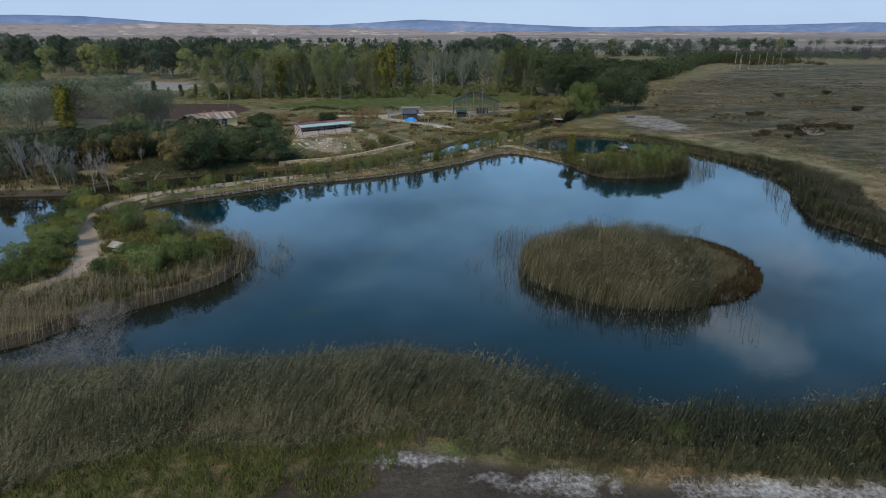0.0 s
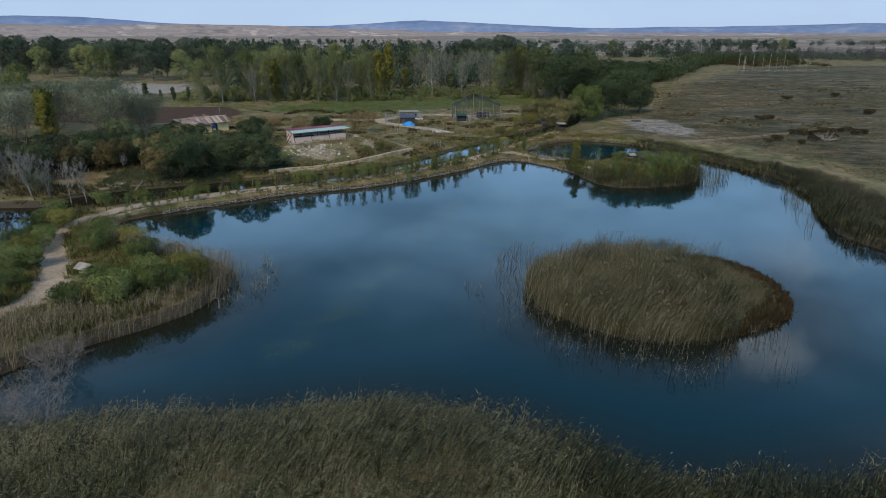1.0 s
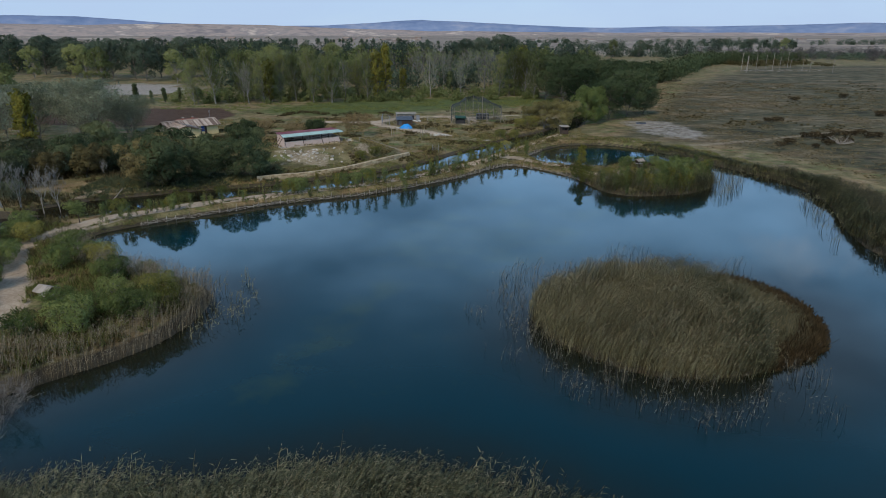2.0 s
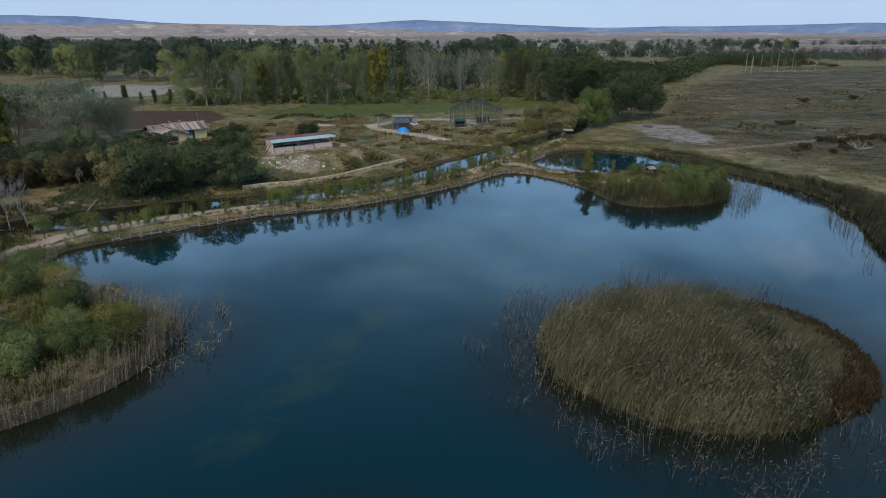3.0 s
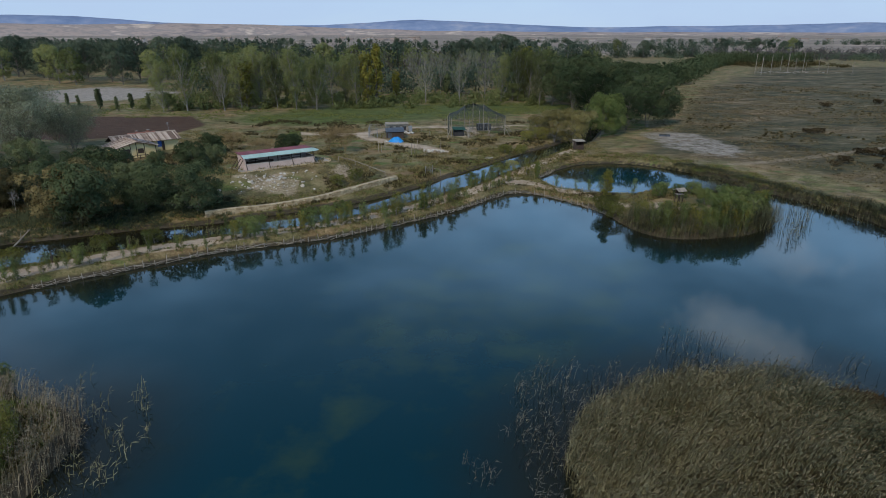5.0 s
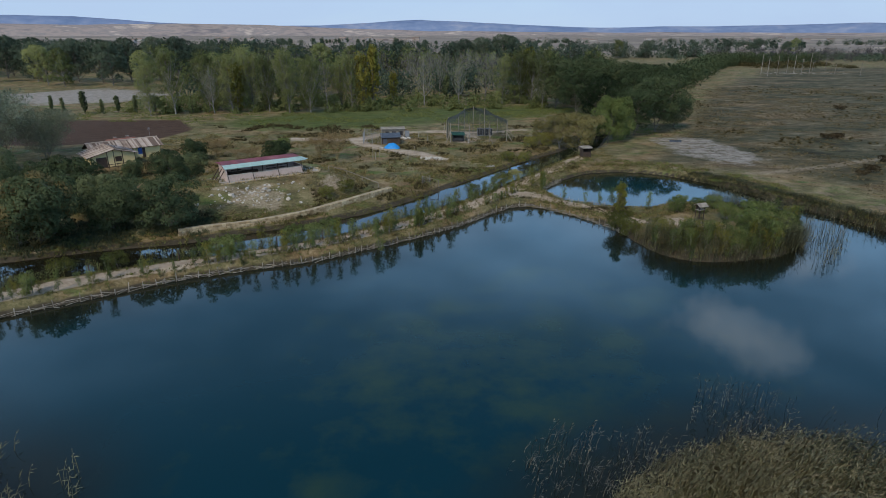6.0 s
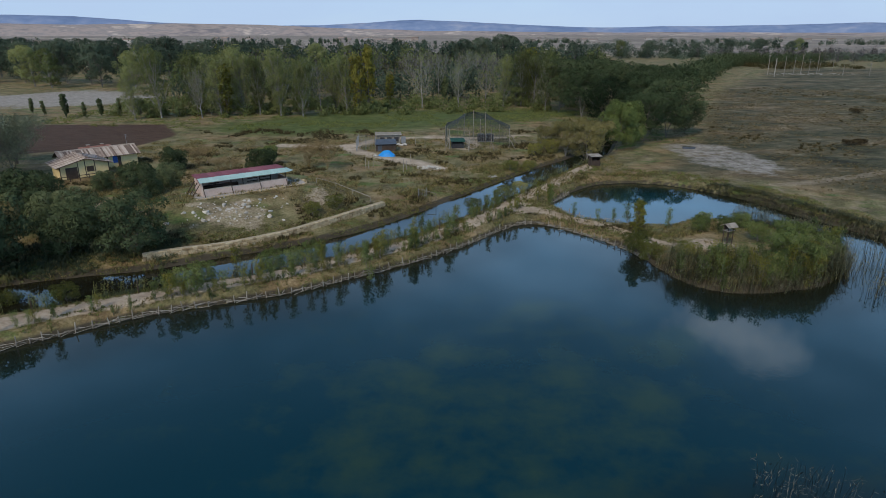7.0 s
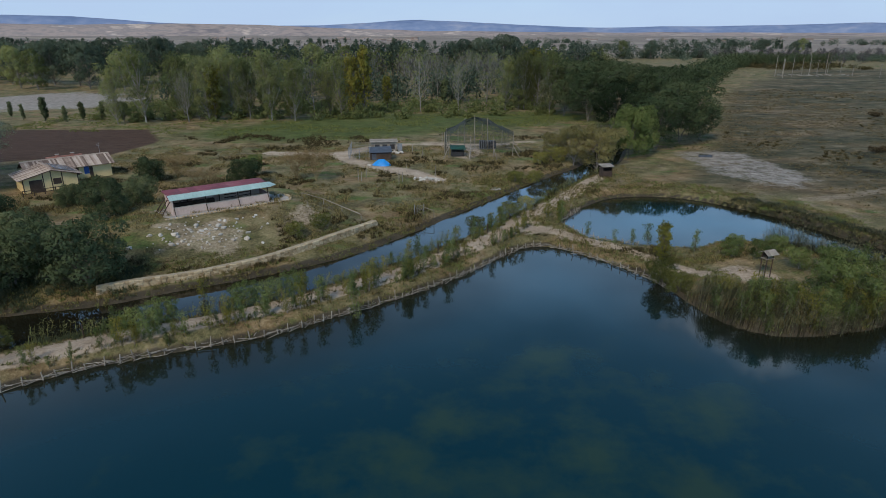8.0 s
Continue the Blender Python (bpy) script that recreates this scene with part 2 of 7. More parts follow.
M_TARP = material("bright_blue_tarpaulin", ((0.25, 0.01, 0.17, 0.5), (0.75, 0.03, 0.32, 0.75)), 1.2, 7.0, 0.45, 0.3, 6.0)
M_STEEL = material("galvanised_steel", ((0.3, 0.22, 0.23, 0.24), (0.7, 0.4, 0.41, 0.42)), 1.0, 9.0, 0.5, metal=0.6)
M_GREENNET = material("dark_green_netting", ((0.3, 0.035, 0.046, 0.044), (0.7, 0.065, 0.08, 0.078)), 1.0, 9.0, 0.9)
M_GREENSHEET = material("dark_green_sheet", ((0.3, 0.008, 0.045, 0.028), (0.7, 0.018, 0.085, 0.055)), 1.0, 9.0, 0.6)
M_BLACK = material("black_plastic", ((0.3, 0.018, 0.018, 0.02), (0.7, 0.05, 0.05, 0.055)), 1.0, 9.0, 0.6)
M_SLATE = material("blue_grey_sheet", ((0.3, 0.035, 0.042, 0.055), (0.7, 0.09, 0.105, 0.13)), 1.0, 9.0, 0.55)
M_WHITE = material("chalky_white_rubble", ((0.3, 0.34, 0.31, 0.265), (0.7, 0.58, 0.545, 0.48)), 1.0, 9.0, 0.95, 0.4, 12.0, per_object=0.3)
M_FARWALL = material("pale_village_walls", ((0.3, 0.24, 0.21, 0.19), (0.7, 0.4, 0.37, 0.34)), 0.3, 2.0, 0.9, per_object=0.7)

# ---- plan of the shores (metres, clockwise from the marsh arm) ----
SHORE_PENINSULA = [(-46, 41), (-36.4, 46), (-33.4, 50), (-29.6, 53.4), (-26.3, 56.2), (-23.7, 59.4), (-22.2, 63.6), (-22, 68.2), (-24, 71.8), (-29.3, 73.6), (-35.5, 77.2), (-41, 82.2), (-44.2, 87)]
SHORE_NORTH = [(-44.3, 90.3), (-40.4, 94.2), (-34.8, 98.1), (-30.6, 100.9), (-24.9, 104.7), (-18.5, 107.4), (-11.5, 110.2), (-6.1, 114), (-1, 117.5), (4.7, 122.4), (8.9, 127), (12.4, 131.2), (15.5, 133.2), (18.2, 132.6), (22.3, 128.1), (25.5, 123.6), (27.4, 118.8)]
SHORE_ISLET = [(29, 112.8), (31.5, 109.7), (35.2, 108.8), (39.1, 109.4), (43.5, 110.6), (48.4, 114.6), (50.8, 120), (50.3, 127), (46.8, 132), (41, 133.6), (36, 132.6), (33.2, 132.6), (28.6, 133.6), (23.6, 136.4), (20.8, 142.4)]
SHORE_RIGHT = [(22.9, 146.4), (25.6, 150.6), (31.6, 156.3), (38.4, 157.4), (44.2, 155.4), (49, 150.2), (52.6, 145), (55.2, 137.8), (59.2, 129), (63.2, 118.6), (63.5, 110), (61.5, 101.5), (57.9, 93.5), (54.4, 83), (55.6, 76.5), (57, 70.5), (60, 60), (61, 50), (56, 41), (46, 35.6)]
SHORE_FRONT = [(36, 33.6), (30, 33.6), (22.7, 32.2), (15.2, 32), (11.2, 33.4), (8.6, 35.4), (3, 38.9), (-3.5, 40.8), (-7.8, 40.5), (-14.1, 39.7), (-22.3, 39), (-32.8, 39.2), (-46, 37)]
ISLAND = [(10.1, 66.5), (10.2, 60), (13.8, 55.5), (17, 53.2), (22.4, 52.6), (27.3, 53.8), (32.5, 56.3), (35.7, 60.6), (36.8, 66), (35, 70.9), (31.7, 74), (28.2, 73.4), (23.9, 74.8), (18.5, 73.6), (13.2, 70.8)]
CANAL_NORTH = [(-60, 101), (-54, 107.5), (-46, 110.8), (-38, 114.2), (-29.4, 116.6), (-24.2, 119.6), (-17.6, 123), (-10.5, 127.4), (-5.1, 132.1), (1, 139.8), (5.8, 146.4), (11.4, 154), (17.9, 163), (25.7, 172.8), (32.3, 180.5), (37, 190), (44, 207), (60, 235)]
CANAL_SOUTH = [(63, 233), (47, 204), (40.5, 188), (34.6, 178), (28.5, 170.6), (22.8, 162.6), (16.7, 153.6), (9.6, 143.3), (1.6, 133.6), (-5.4, 127), (-9.8, 122.8), (-17.4, 117.2), (-25.8, 113.6), (-32.7, 110.6), (-42, 105.6), (-51, 100.4)]
WEST_POND = [(-51.5, 99.5), (-54, 94), (-56.2, 90), (-54, 81.2), (-50.4, 70), (-49, 62.3), (-52, 52), (-66, 50), (-88, 56), (-98, 78), (-86, 93), (-71, 97.4), (-61, 98.2)]
PATH_BANK = [(-41, 56.4), (-39.6, 59.6), (-40, 64.5), (-43.2, 71.4), (-49, 81.2), (-48.6, 88), (-43.9, 95.6), (-36.5, 101.6), (-26.2, 107.4), (-20.4, 110.4), (-12.4, 114.3), (-7.6, 117.7), (0, 123.4), (8.7, 132.6), (12.9, 138.3), (16.1, 144.8), (23.8, 154.1), (29.2, 163.6), (33.3, 170)]
PATH_SPIT = [(13.6, 137.4), (18.5, 137), (23.4, 133.4), (27.6, 129.2), (30.4, 124), (34, 121), (38, 120.4)]
PATH_EAST = [(31.7, 167.7), (36.1, 165.4), (44.3, 161.1), (53, 157.2), (59.1, 153.3), (64.8, 148.2), (69, 139), (74, 124), (76, 107.5), (72.4, 96), (71, 84), (73, 66)]
TRACK_EAST = [(60.3, 151.7), (71, 154.4), (91, 163.6), (107, 170.5), (150, 196)]
TRACK_PENS = [(-31, 191.6), (-25.9, 190.6), (-16, 191), (-8.4, 199), (4, 203.5), (14, 201), (26, 204)]
TRACK_TARP = [(-16, 191), (-14.6, 186), (-11.5, 181), (-6.5, 176), (-1, 172), (3.5, 166)]
WALL_LINE = [(-30.6, 118.3), (-28.4, 119.5), (-26.5, 120.5), (-21, 123.3), (-15.5, 127.1), (-9.6, 133), (-4.6, 139.2)]


def spline(pts, n=6, closed=True):
    p = np.array(pts, float)
    if closed:
        p = np.vstack([p[-1:], p, p[:2]])
    else:
        p = np.vstack([2 * p[0] - p[1], p, 2 * p[-1] - p[-2]])
    t = np.linspace(0, 1, n, endpoint=False)[:, None]
    out = []
    for a, b, c, d in zip(p, p[1:], p[2:], p[3:]):
        out.append(0.5 * (2 * b + (c - a) * t + (2 * a - 5 * b + 4 * c - d) * t ** 2 + (3 * b - a - 3 * c + d) * t ** 3))
    out = np.vstack(out)
    return out if closed else np.vstack([out, p[-2]])


def line_distance(q, line, closed=False):
    ends = np.vstack([line, line[:1]]) if closed else line
    best = np.full(len(q), 1e9)
    for a, b in zip(ends, ends[1:]):
        d = b - a
        s = np.clip(((q - a) @ d) / max(d @ d, 1e-9), 0, 1)
        best = np.minimum(best, np.hypot(*(q - a - s[:, None] * d).T))
    return best


def inside(q, poly):
    hit = np.zeros(len(q), bool)
    for (x1, y1), (x2, y2) in zip(poly, np.vstack([poly[1:], poly[:1]])):
        if y1 != y2:
            hit ^= ((y1 > q[:, 1]) != (y2 > q[:, 1])) & (q[:, 0] < (x2 - x1) * (q[:, 1] - y1) / (y2 - y1) + x1)
    return hit


POND = spline(SHORE_PENINSULA + SHORE_NORTH + SHORE_ISLET + SHORE_RIGHT + SHORE_FRONT, 4)
ISLE = spline(ISLAND, 4)
CANAL = spline(CANAL_NORTH + [(x + 1.15, y - 1.45) for x, y in CANAL_SOUTH], 3)
WESTP = spline(WEST_POND, 4)


def signed(q, poly):
    return np.where(inside(q, poly), -1, 1) * line_distance(q, poly, True)


def shore_distance(q):
    """Metres from the nearest water's edge: positive on land, negative over water."""
    q = np.asarray(q, float)
    pond = np.maximum(signed(q, POND), -signed(q, ISLE))
    return np.minimum(np.minimum(pond, signed(q, CANAL)), signed(q, WESTP))


def lattice(ix, iy, seed):
    h = (ix.astype(np.int64) * 374761393 + iy.astype(np.int64) * 668265263 + seed * 982451653) & 0x7FFFFFFF
    h = ((h ^ (h >> 13)) * 1274126177) & 0x7FFFFFFF
    return ((h ^ (h >> 16)) & 0xFFFF) / 65535.0


def value_noise(q, size, seed=0, octaves=3):
    total, amp, norm = 0, 1.0, 0
    for o in range(octaves):
        u = np.asarray(q, float) / size * 2 ** o
        i = np.floor(u).astype(np.int64)
        f = u - i
        f = f * f * (3 - 2 * f)
        a, b = lattice(i[:, 0], i[:, 1], seed + o), lattice(i[:, 0] + 1, i[:, 1], seed + o)
        c, d = lattice(i[:, 0], i[:, 1] + 1, seed + o), lattice(i[:, 0] + 1, i[:, 1] + 1, seed + o)
        total = total + amp * ((a * (1 - f[:, 0]) + b * f[:, 0]) * (1 - f[:, 1]) + (c * (1 - f[:, 0]) + d * f[:, 0]) * f[:, 1])
        norm += amp
        amp *= 0.5
    return total / norm


def smooth(a, b, v):
    s = np.clip((v - a) / (b - a), 0, 1)
    return s * s * (3 - 2 * s)


SHED_AT, SHED_TURN, SHED_Z = (-29.7, 136.3), 35.0, 3.4
HOUSE_AT, HOUSE_TURN = (-61.6, 157.4), 42.0


def mound(q):
    """The terrace on which the open shed stands, 0 to 1."""
    c, s = math.cos(radians(SHED_TURN)), math.sin(radians(SHED_TURN))
    u = (q[:, 0] - SHED_AT[0]) * c + (q[:, 1] - SHED_AT[1]) * s
    v = -(q[:, 0] - SHED_AT[0]) * s + (q[:, 1] - SHED_AT[1]) * c
    out = np.hypot(np.maximum(np.maximum(-2.5 - u, u - 14.5), 0), np.maximum(np.maximum(-2.2 - v, v - 6), 0))
    return 1 - smooth(0, 11.0, out)


def land_z(q, dw=None):
    q = np.asarray(q, float)
    dw = shore_distance(q) if dw is None else dw
    rough = 0.35 * (value_noise(q, 9, 3) - 0.5) + 0.12 * (value_noise(q, 1.6, 5, 2) - 0.5)
    bank = smooth(-0.25, 1.5, dw)
    isle = 1 - smooth(0, 3, signed(q, ISLE))
    low = np.minimum(smooth(0, 4.5, signed(q, CANAL)), smooth(0, 3.5, np.hypot((q[:, 0] - 27) / 9, (q[:, 1] - 130) / 9) * 9 - 8))
    top = (0.95 + rough * smooth(0, 4, dw)) * (1 - 0.7 * isle) * (0.45 + 0.55 * low)
    z = -0.12 + bank * (top + 0.12)
    z = np.where(dw < 0, -0.12 + 0.3 * np.maximum(dw + 0.2, -5.5), z)
    wall = smooth(0.0, 0.5, q[:, 1] - np.interp(q[:, 0], [-40, -30, -26.5, -15.5, -4.6, 6], [114, 118.8, 120.2, 127.1, 139.2, 151]))
    z = z + (SHED_Z - 0.95) * mound(q) * wall * (dw > 0)
    far = np.hypot(q[:, 0], q[:, 1])
    z = z + smooth(250, 1200, far) * 3.0 * (value_noise(q, 420, 9) - 0.5) + smooth(1500, 4800, far) * 14
    return z


def grow(start, stop, step):
    """Spacings that widen outwards from a fine core."""
    out, v = [], start
    way = 1 if stop > start else -1
    while (stop - v) * way > 0:
        step *= 1.13
        v += way * step
        out.append(v)
    return out


def axis(lo, hi, step, far_lo, far_hi):
    return np.array(grow(lo, far_lo, step)[::-1] + list(np.arange(lo, hi, step)) + grow(hi, far_hi, step))


def mesh_object(name, verts, faces, mats, index=None, parent=None, smooth_shade=False, normals=None):
    me = bpy.data.meshes.new(name)
    me.from_pydata(verts if isinstance(verts, list) else verts.tolist(), [], faces if isinstance(faces, list) else faces.tolist())
    for m in (mats if isinstance(mats, (list, tuple)) else [mats]):
        me.materials.append(m)
    if index is not None:
        me.polygons.foreach_set("material_index", np.asarray(index, np.int32))
    if smooth_shade or normals is not None:
        me.polygons.foreach_set("use_smooth", np.ones(len(me.polygons), bool))
    me.update()
    if normals is not None:
        me.normals_split_custom_set_from_vertices(normals)
    ob = new(name, me)
    ob.parent = parent
    return ob


def grid_faces(nx, ny):
    i = np.arange(nx - 1)[:, None] * ny + np.arange(ny - 1)[None]
    i = i.ravel()
    return np.stack([i, i + ny, i + ny + 1, i + 1], 1)


# ---- ground: one sheet to the horizon ----
gx, gy = axis(-62, 78, 0.8, -4800, 4800), axis(24, 182, 0.8, -600, 4900)
GQ = np.stack(np.meshgrid(gx, gy, indexing="ij"), -1).reshape(-1, 2)
GD = shore_distance(GQ)
GZ = land_z(GQ, GD)


def strip(line, half, soft=0.8):
    return 1 - smooth(half - soft * 0.5, half + soft, line_distance(GQ, spline(line, 4, False)))


def field(poly, soft=3.0):
    return 1 - smooth(-soft, soft, signed(GQ, np.array(poly, float)))


DIRT_EAST = [(48, 168), (56, 159), (66, 157), (72, 164), (72, 176), (70, 187), (63, 195), (55, 190)]
ragged = 0.62 + 0.6 * value_noise(GQ, 2.6, 63, 3)
z_path = np.maximum.reduce([strip(PATH_BANK, 1.75), 0.9 * strip(PATH_SPIT, 1.3), 0.5 * strip(PATH_EAST, 1.2), 0.62 * strip(TRACK_EAST, 1.4), ragged * strip(TRACK_PENS, 1.9, 3.0), ragged * strip(TRACK_TARP, 2.0, 3.0), 0.95 * strip([(2, 203), (9, 199), (12, 193), (10, 187)], 2.0, 2.2), 0.85 * (1 - smooth(2.2, 5.0, np.hypot(GQ[:, 0] - 15, GQ[:, 1] - 138.5))), 0.8 * (1 - smooth(1.5, 4.0, np.hypot(GQ[:, 0] - 35.5, GQ[:, 1] - 121.5)))])
z_path = np.maximum(z_path, 0.66 * (1 - smooth(0, 3, np.hypot((GQ[:, 0] + 24.5) / 1.25, GQ[:, 1] - 131.3) - 2.6 + 13.0 * (value_noise(GQ, 2.6, 62, 5) - 0.5))))
z_path = np.maximum(z_path, 0.7 * (1 - smooth(0, 1.5, np.hypot(GQ[:, 0] + 13.9, (GQ[:, 1] - 139.6) / 1.6) - 1.4 + 4 * (value_noise(GQ, 2.0, 64, 4) - 0.5))))
z_path = np.maximum(z_path, 0.9 * strip([(-34, 114.8), (-26, 118.0), (-17.5, 124.2)], 0.5))
z_path = np.maximum(z_path, 0.8 * strip([(-58, 104), (-54, 111), (-50, 112.5), (-45, 112.8)], 0.7))
white_front = np.clip(1 - np.abs(GQ[:, 1] - np.interp(GQ[:, 0], [-40, -10, -3, 4, 12, 30, 60], [26, 28.4, 29.4, 28.0, 26.9, 26.2, 25])) / 2.0, 0, 1) ** 0.6 * smooth(-10, -4, GQ[:, 0]) * smooth(0.4, 0.58, value_noise(GQ, 3.0, 91, 5))
z_green = np.maximum(field([(-65, 217), (-26, 262), (56, 262), (50, 240), (20, 222), (-5, 211), (-37, 201)], 8), 0.5 * field([(-14, 135), (4, 150), (14, 165), (0, 162), (-12, 150)], 4))
z_plough = field([(-125, 226), (-71, 227), (-60, 207), (-64, 190), (-85, 182), (-120, 190)], 3)
z_grey = field([(-190, 300), (-142, 346), (-104, 306), (-100, 282), (-135, 264), (-180, 270)], 4)
z_grey = np.maximum(z_grey, 0.8 * (1 - smooth(-7, 4, signed(GQ, np.array(DIRT_EAST, float)) + 22 * (value_noise(GQ, 16, 61, 5) - 0.55))))
z_dry = np.maximum(field([(44, 162), (66, 148), (80, 124), (80, 60), (200, 20), (700, 200), (700, 480), (260, 520), (130, 330), (90, 250), (60, 190)], 6), smooth(500, 900, np.hypot(*GQ.T)))
reedy = smooth(1.5, 4.0, line_distance(GQ, spline(SHORE_NORTH[:-2], 4, False))) * smooth(3, 6, line_distance(GQ, spline(SHORE_ISLET[-3:] + SHORE_RIGHT[:6], 4, False)))
z_mud = np.maximum(1 - smooth(0.1, 0.9, np.abs(GD - 0.25)), reedy * (1 - smooth(0.5, 1.5, np.abs(GD - 0.3))))
z_soil = field([(-10, 20), (40, 20), (40, 26.2), (12, 27.6), (3, 29.6), (-2, 31.2), (-7, 30.2), (-11, 28.4)], 1.6)
ground = mesh_object("ground", np.column_stack([GQ, GZ]), grid_faces(len(gx), len(gy)), [], smooth_shade=True)
tagged(ground, "autumn marsh meadow, bare paths and ploughed fields around ponds", "ground", kind="structure")
for key, four in (("zone", (z_path, z_green, z_plough, z_grey)), ("zone_b", (z_dry, z_mud, z_soil, white_front))):
    at = ground.data.attributes.new(key, "FLOAT_COLOR", "POINT")
    at.data.foreach_set("color", np.stack(four, 1).astype(np.float32).ravel())


def ground_material():
    m = bpy.data.materials.new("meadow_and_soil")
    m.use_nodes = True
    nt = m.node_tree
    bsdf = nt.nodes["Principled BSDF"]
    bsdf.inputs["Roughness"].default_value, bsdf.inputs["Specular IOR Level"].default_value = 0.95, 0.15
    geo = nt.nodes.new("ShaderNodeNewGeometry")

    def noise_fac(scale, detail=5, rough=0.55, stretch=None):
        n = nt.nodes.new("ShaderNodeTexNoise")
        n.inputs["Scale"].default_value, n.inputs["Detail"].default_value, n.inputs["Roughness"].default_value = scale, detail, rough
        src = geo.outputs["Position"]
        if stretch:
            mp = nt.nodes.new("ShaderNodeMapping")
            mp.inputs["Scale"].default_value, mp.inputs["Rotation"].default_value = stretch, (0, 0, radians(8))
            nt.links.new(src, mp.inputs[0])
            src = mp.outputs[0]
        nt.links.new(src, n.inputs["Vector"])
        return n.outputs["Fac"]

    def ramp(fac, *cols):
        r = nt.nodes.new("ShaderNodeValToRGB")
        el = r.color_ramp.elements
        while len(el) < len(cols):
            el.new(0.5)
        for e, (p, *c) in zip(el, cols):
            e.position, e.color = p, (*c, 1)
        nt.links.new(fac, r.inputs[0])
        return r.outputs[0]

    def calc(op, a, b, clamp=False):
        n = nt.nodes.new("ShaderNodeMath")
        n.operation, n.use_clamp = op, clamp
        for i, v in enumerate((a, b)):
            if isinstance(v, (int, float)):
                n.inputs[i].default_value = v
            else:
                nt.links.new(v, n.inputs[i])
        return n.outputs[0]

    def mix(fac, a, b):
        n = nt.nodes.new("ShaderNodeMixRGB")
        nt.links.new(fac, n.inputs[0])
        nt.links.new(a, n.inputs[1])
        nt.links.new(b, n.inputs[2])
        return n.outputs[0]

    masks = []
    for key in ("zone", "zone_b"):
        at = nt.nodes.new("ShaderNodeAttribute")
        at.attribute_name = key
        sep = nt.nodes.new("ShaderNodeSeparateColor")
        nt.links.new(at.outputs["Color"], sep.inputs[0])
        masks += [sep.outputs[0], sep.outputs[1], sep.outputs[2], at.outputs["Alpha"]]
    fine, mid, wide = noise_fac(3.2, 8, 0.72), noise_fac(0.35), noise_fac(0.05)

    def worn(mask, gain=2.4, soft=0.62):
        """A mask with a ragged edge."""
        return calc("MULTIPLY", calc("SUBTRACT", calc("ADD", mask, calc("MULTIPLY", fine, soft)), 0.5 + soft * 0.5), gain, True)

    speck = calc("ADD", calc("MULTIPLY", fine, 0.55), calc("MULTIPLY", mid, 0.45))
    col = ramp(speck, (0.36, 0.05, 0.047, 0.021), (0.5, 0.145, 0.13, 0.06), (0.64, 0.28, 0.235, 0.125))
    tinge = ramp(speck, (0.36, 0.085, 0.056, 0.028), (0.5, 0.21, 0.15, 0.075), (0.64, 0.38, 0.285, 0.16))
    lush = ramp(speck, (0.36, 0.036, 0.058, 0.015), (0.52, 0.09, 0.135, 0.034), (0.66, 0.17, 0.21, 0.065))
    col = mix(calc("MULTIPLY", calc("SUBTRACT", noise_fac(0.11, 4), 0.47), 7.0, True), col, tinge)
    col = mix(calc("MULTIPLY", calc("SUBTRACT", noise_fac(0.17, 4, 0.6, (0.7, 1.3, 1)), 0.545), 7.0, True), col, lush)
    dirtlet = ramp(speck, (0.36, 0.1, 0.076, 0.046), (0.6, 0.3, 0.24, 0.16))
    col = mix(calc("MULTIPLY", calc("SUBTRACT", noise_fac(0.3, 6, 0.7), 0.55), 8.0, True), col, dirtlet)
    meadow = ramp(calc("ADD", calc("MULTIPLY", noise_fac(0.24, 9, 0.72, (0.7, 1.1, 1)), 0.62), calc("ADD", calc("MULTIPLY", wide, 0.2), calc("MULTIPLY", fine, 0.18))), (0.4, 0.022, 0.022, 0.012), (0.48, 0.06, 0.06, 0.031), (0.54, 0.1, 0.088, 0.049), (0.61, 0.2, 0.172, 0.11))
    tawny = ramp(calc("ADD", calc("MULTIPLY", noise_fac(0.4, 9, 0.75, (0.7, 1.1, 1)), 0.7), calc("MULTIPLY", fine, 0.3)), (0.4, 0.06, 0.042, 0.022), (0.5, 0.15, 0.108, 0.058), (0.6, 0.27, 0.215, 0.135))
    meadow = mix(calc("MULTIPLY", calc("SUBTRACT", noise_fac(0.045, 6, 0.65, (0.5, 1.3, 1)), 0.49), 7.0, True), meadow, tawny)
    # far fields: tan and brown strips, with distance haze lightened into the colours
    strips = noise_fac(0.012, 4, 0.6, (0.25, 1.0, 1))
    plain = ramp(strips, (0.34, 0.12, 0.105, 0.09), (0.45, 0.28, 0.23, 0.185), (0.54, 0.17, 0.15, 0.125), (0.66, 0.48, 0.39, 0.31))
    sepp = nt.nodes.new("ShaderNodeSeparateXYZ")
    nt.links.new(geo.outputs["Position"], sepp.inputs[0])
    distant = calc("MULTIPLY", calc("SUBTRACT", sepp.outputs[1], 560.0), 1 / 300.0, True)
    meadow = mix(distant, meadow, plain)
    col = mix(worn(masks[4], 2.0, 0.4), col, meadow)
    col = mix(worn(masks[1], 1.6), col, ramp(speck, (0.3, 0.035, 0.055, 0.014), (0.55, 0.075, 0.11, 0.027), (0.75, 0.125, 0.14, 0.05)))
    col = mix(worn(masks[2], 4.0, 0.25), col, ramp(noise_fac(1.4, 5, 0.6, (0.3, 2.2, 1)), (0.35, 0.05, 0.03, 0.02), (0.65, 0.1, 0.062, 0.042)))
    broken = calc("ADD", calc("MULTIPLY", noise_fac(0.5, 7, 0.75), 1.5), calc("MULTIPLY", fine, 0.6))
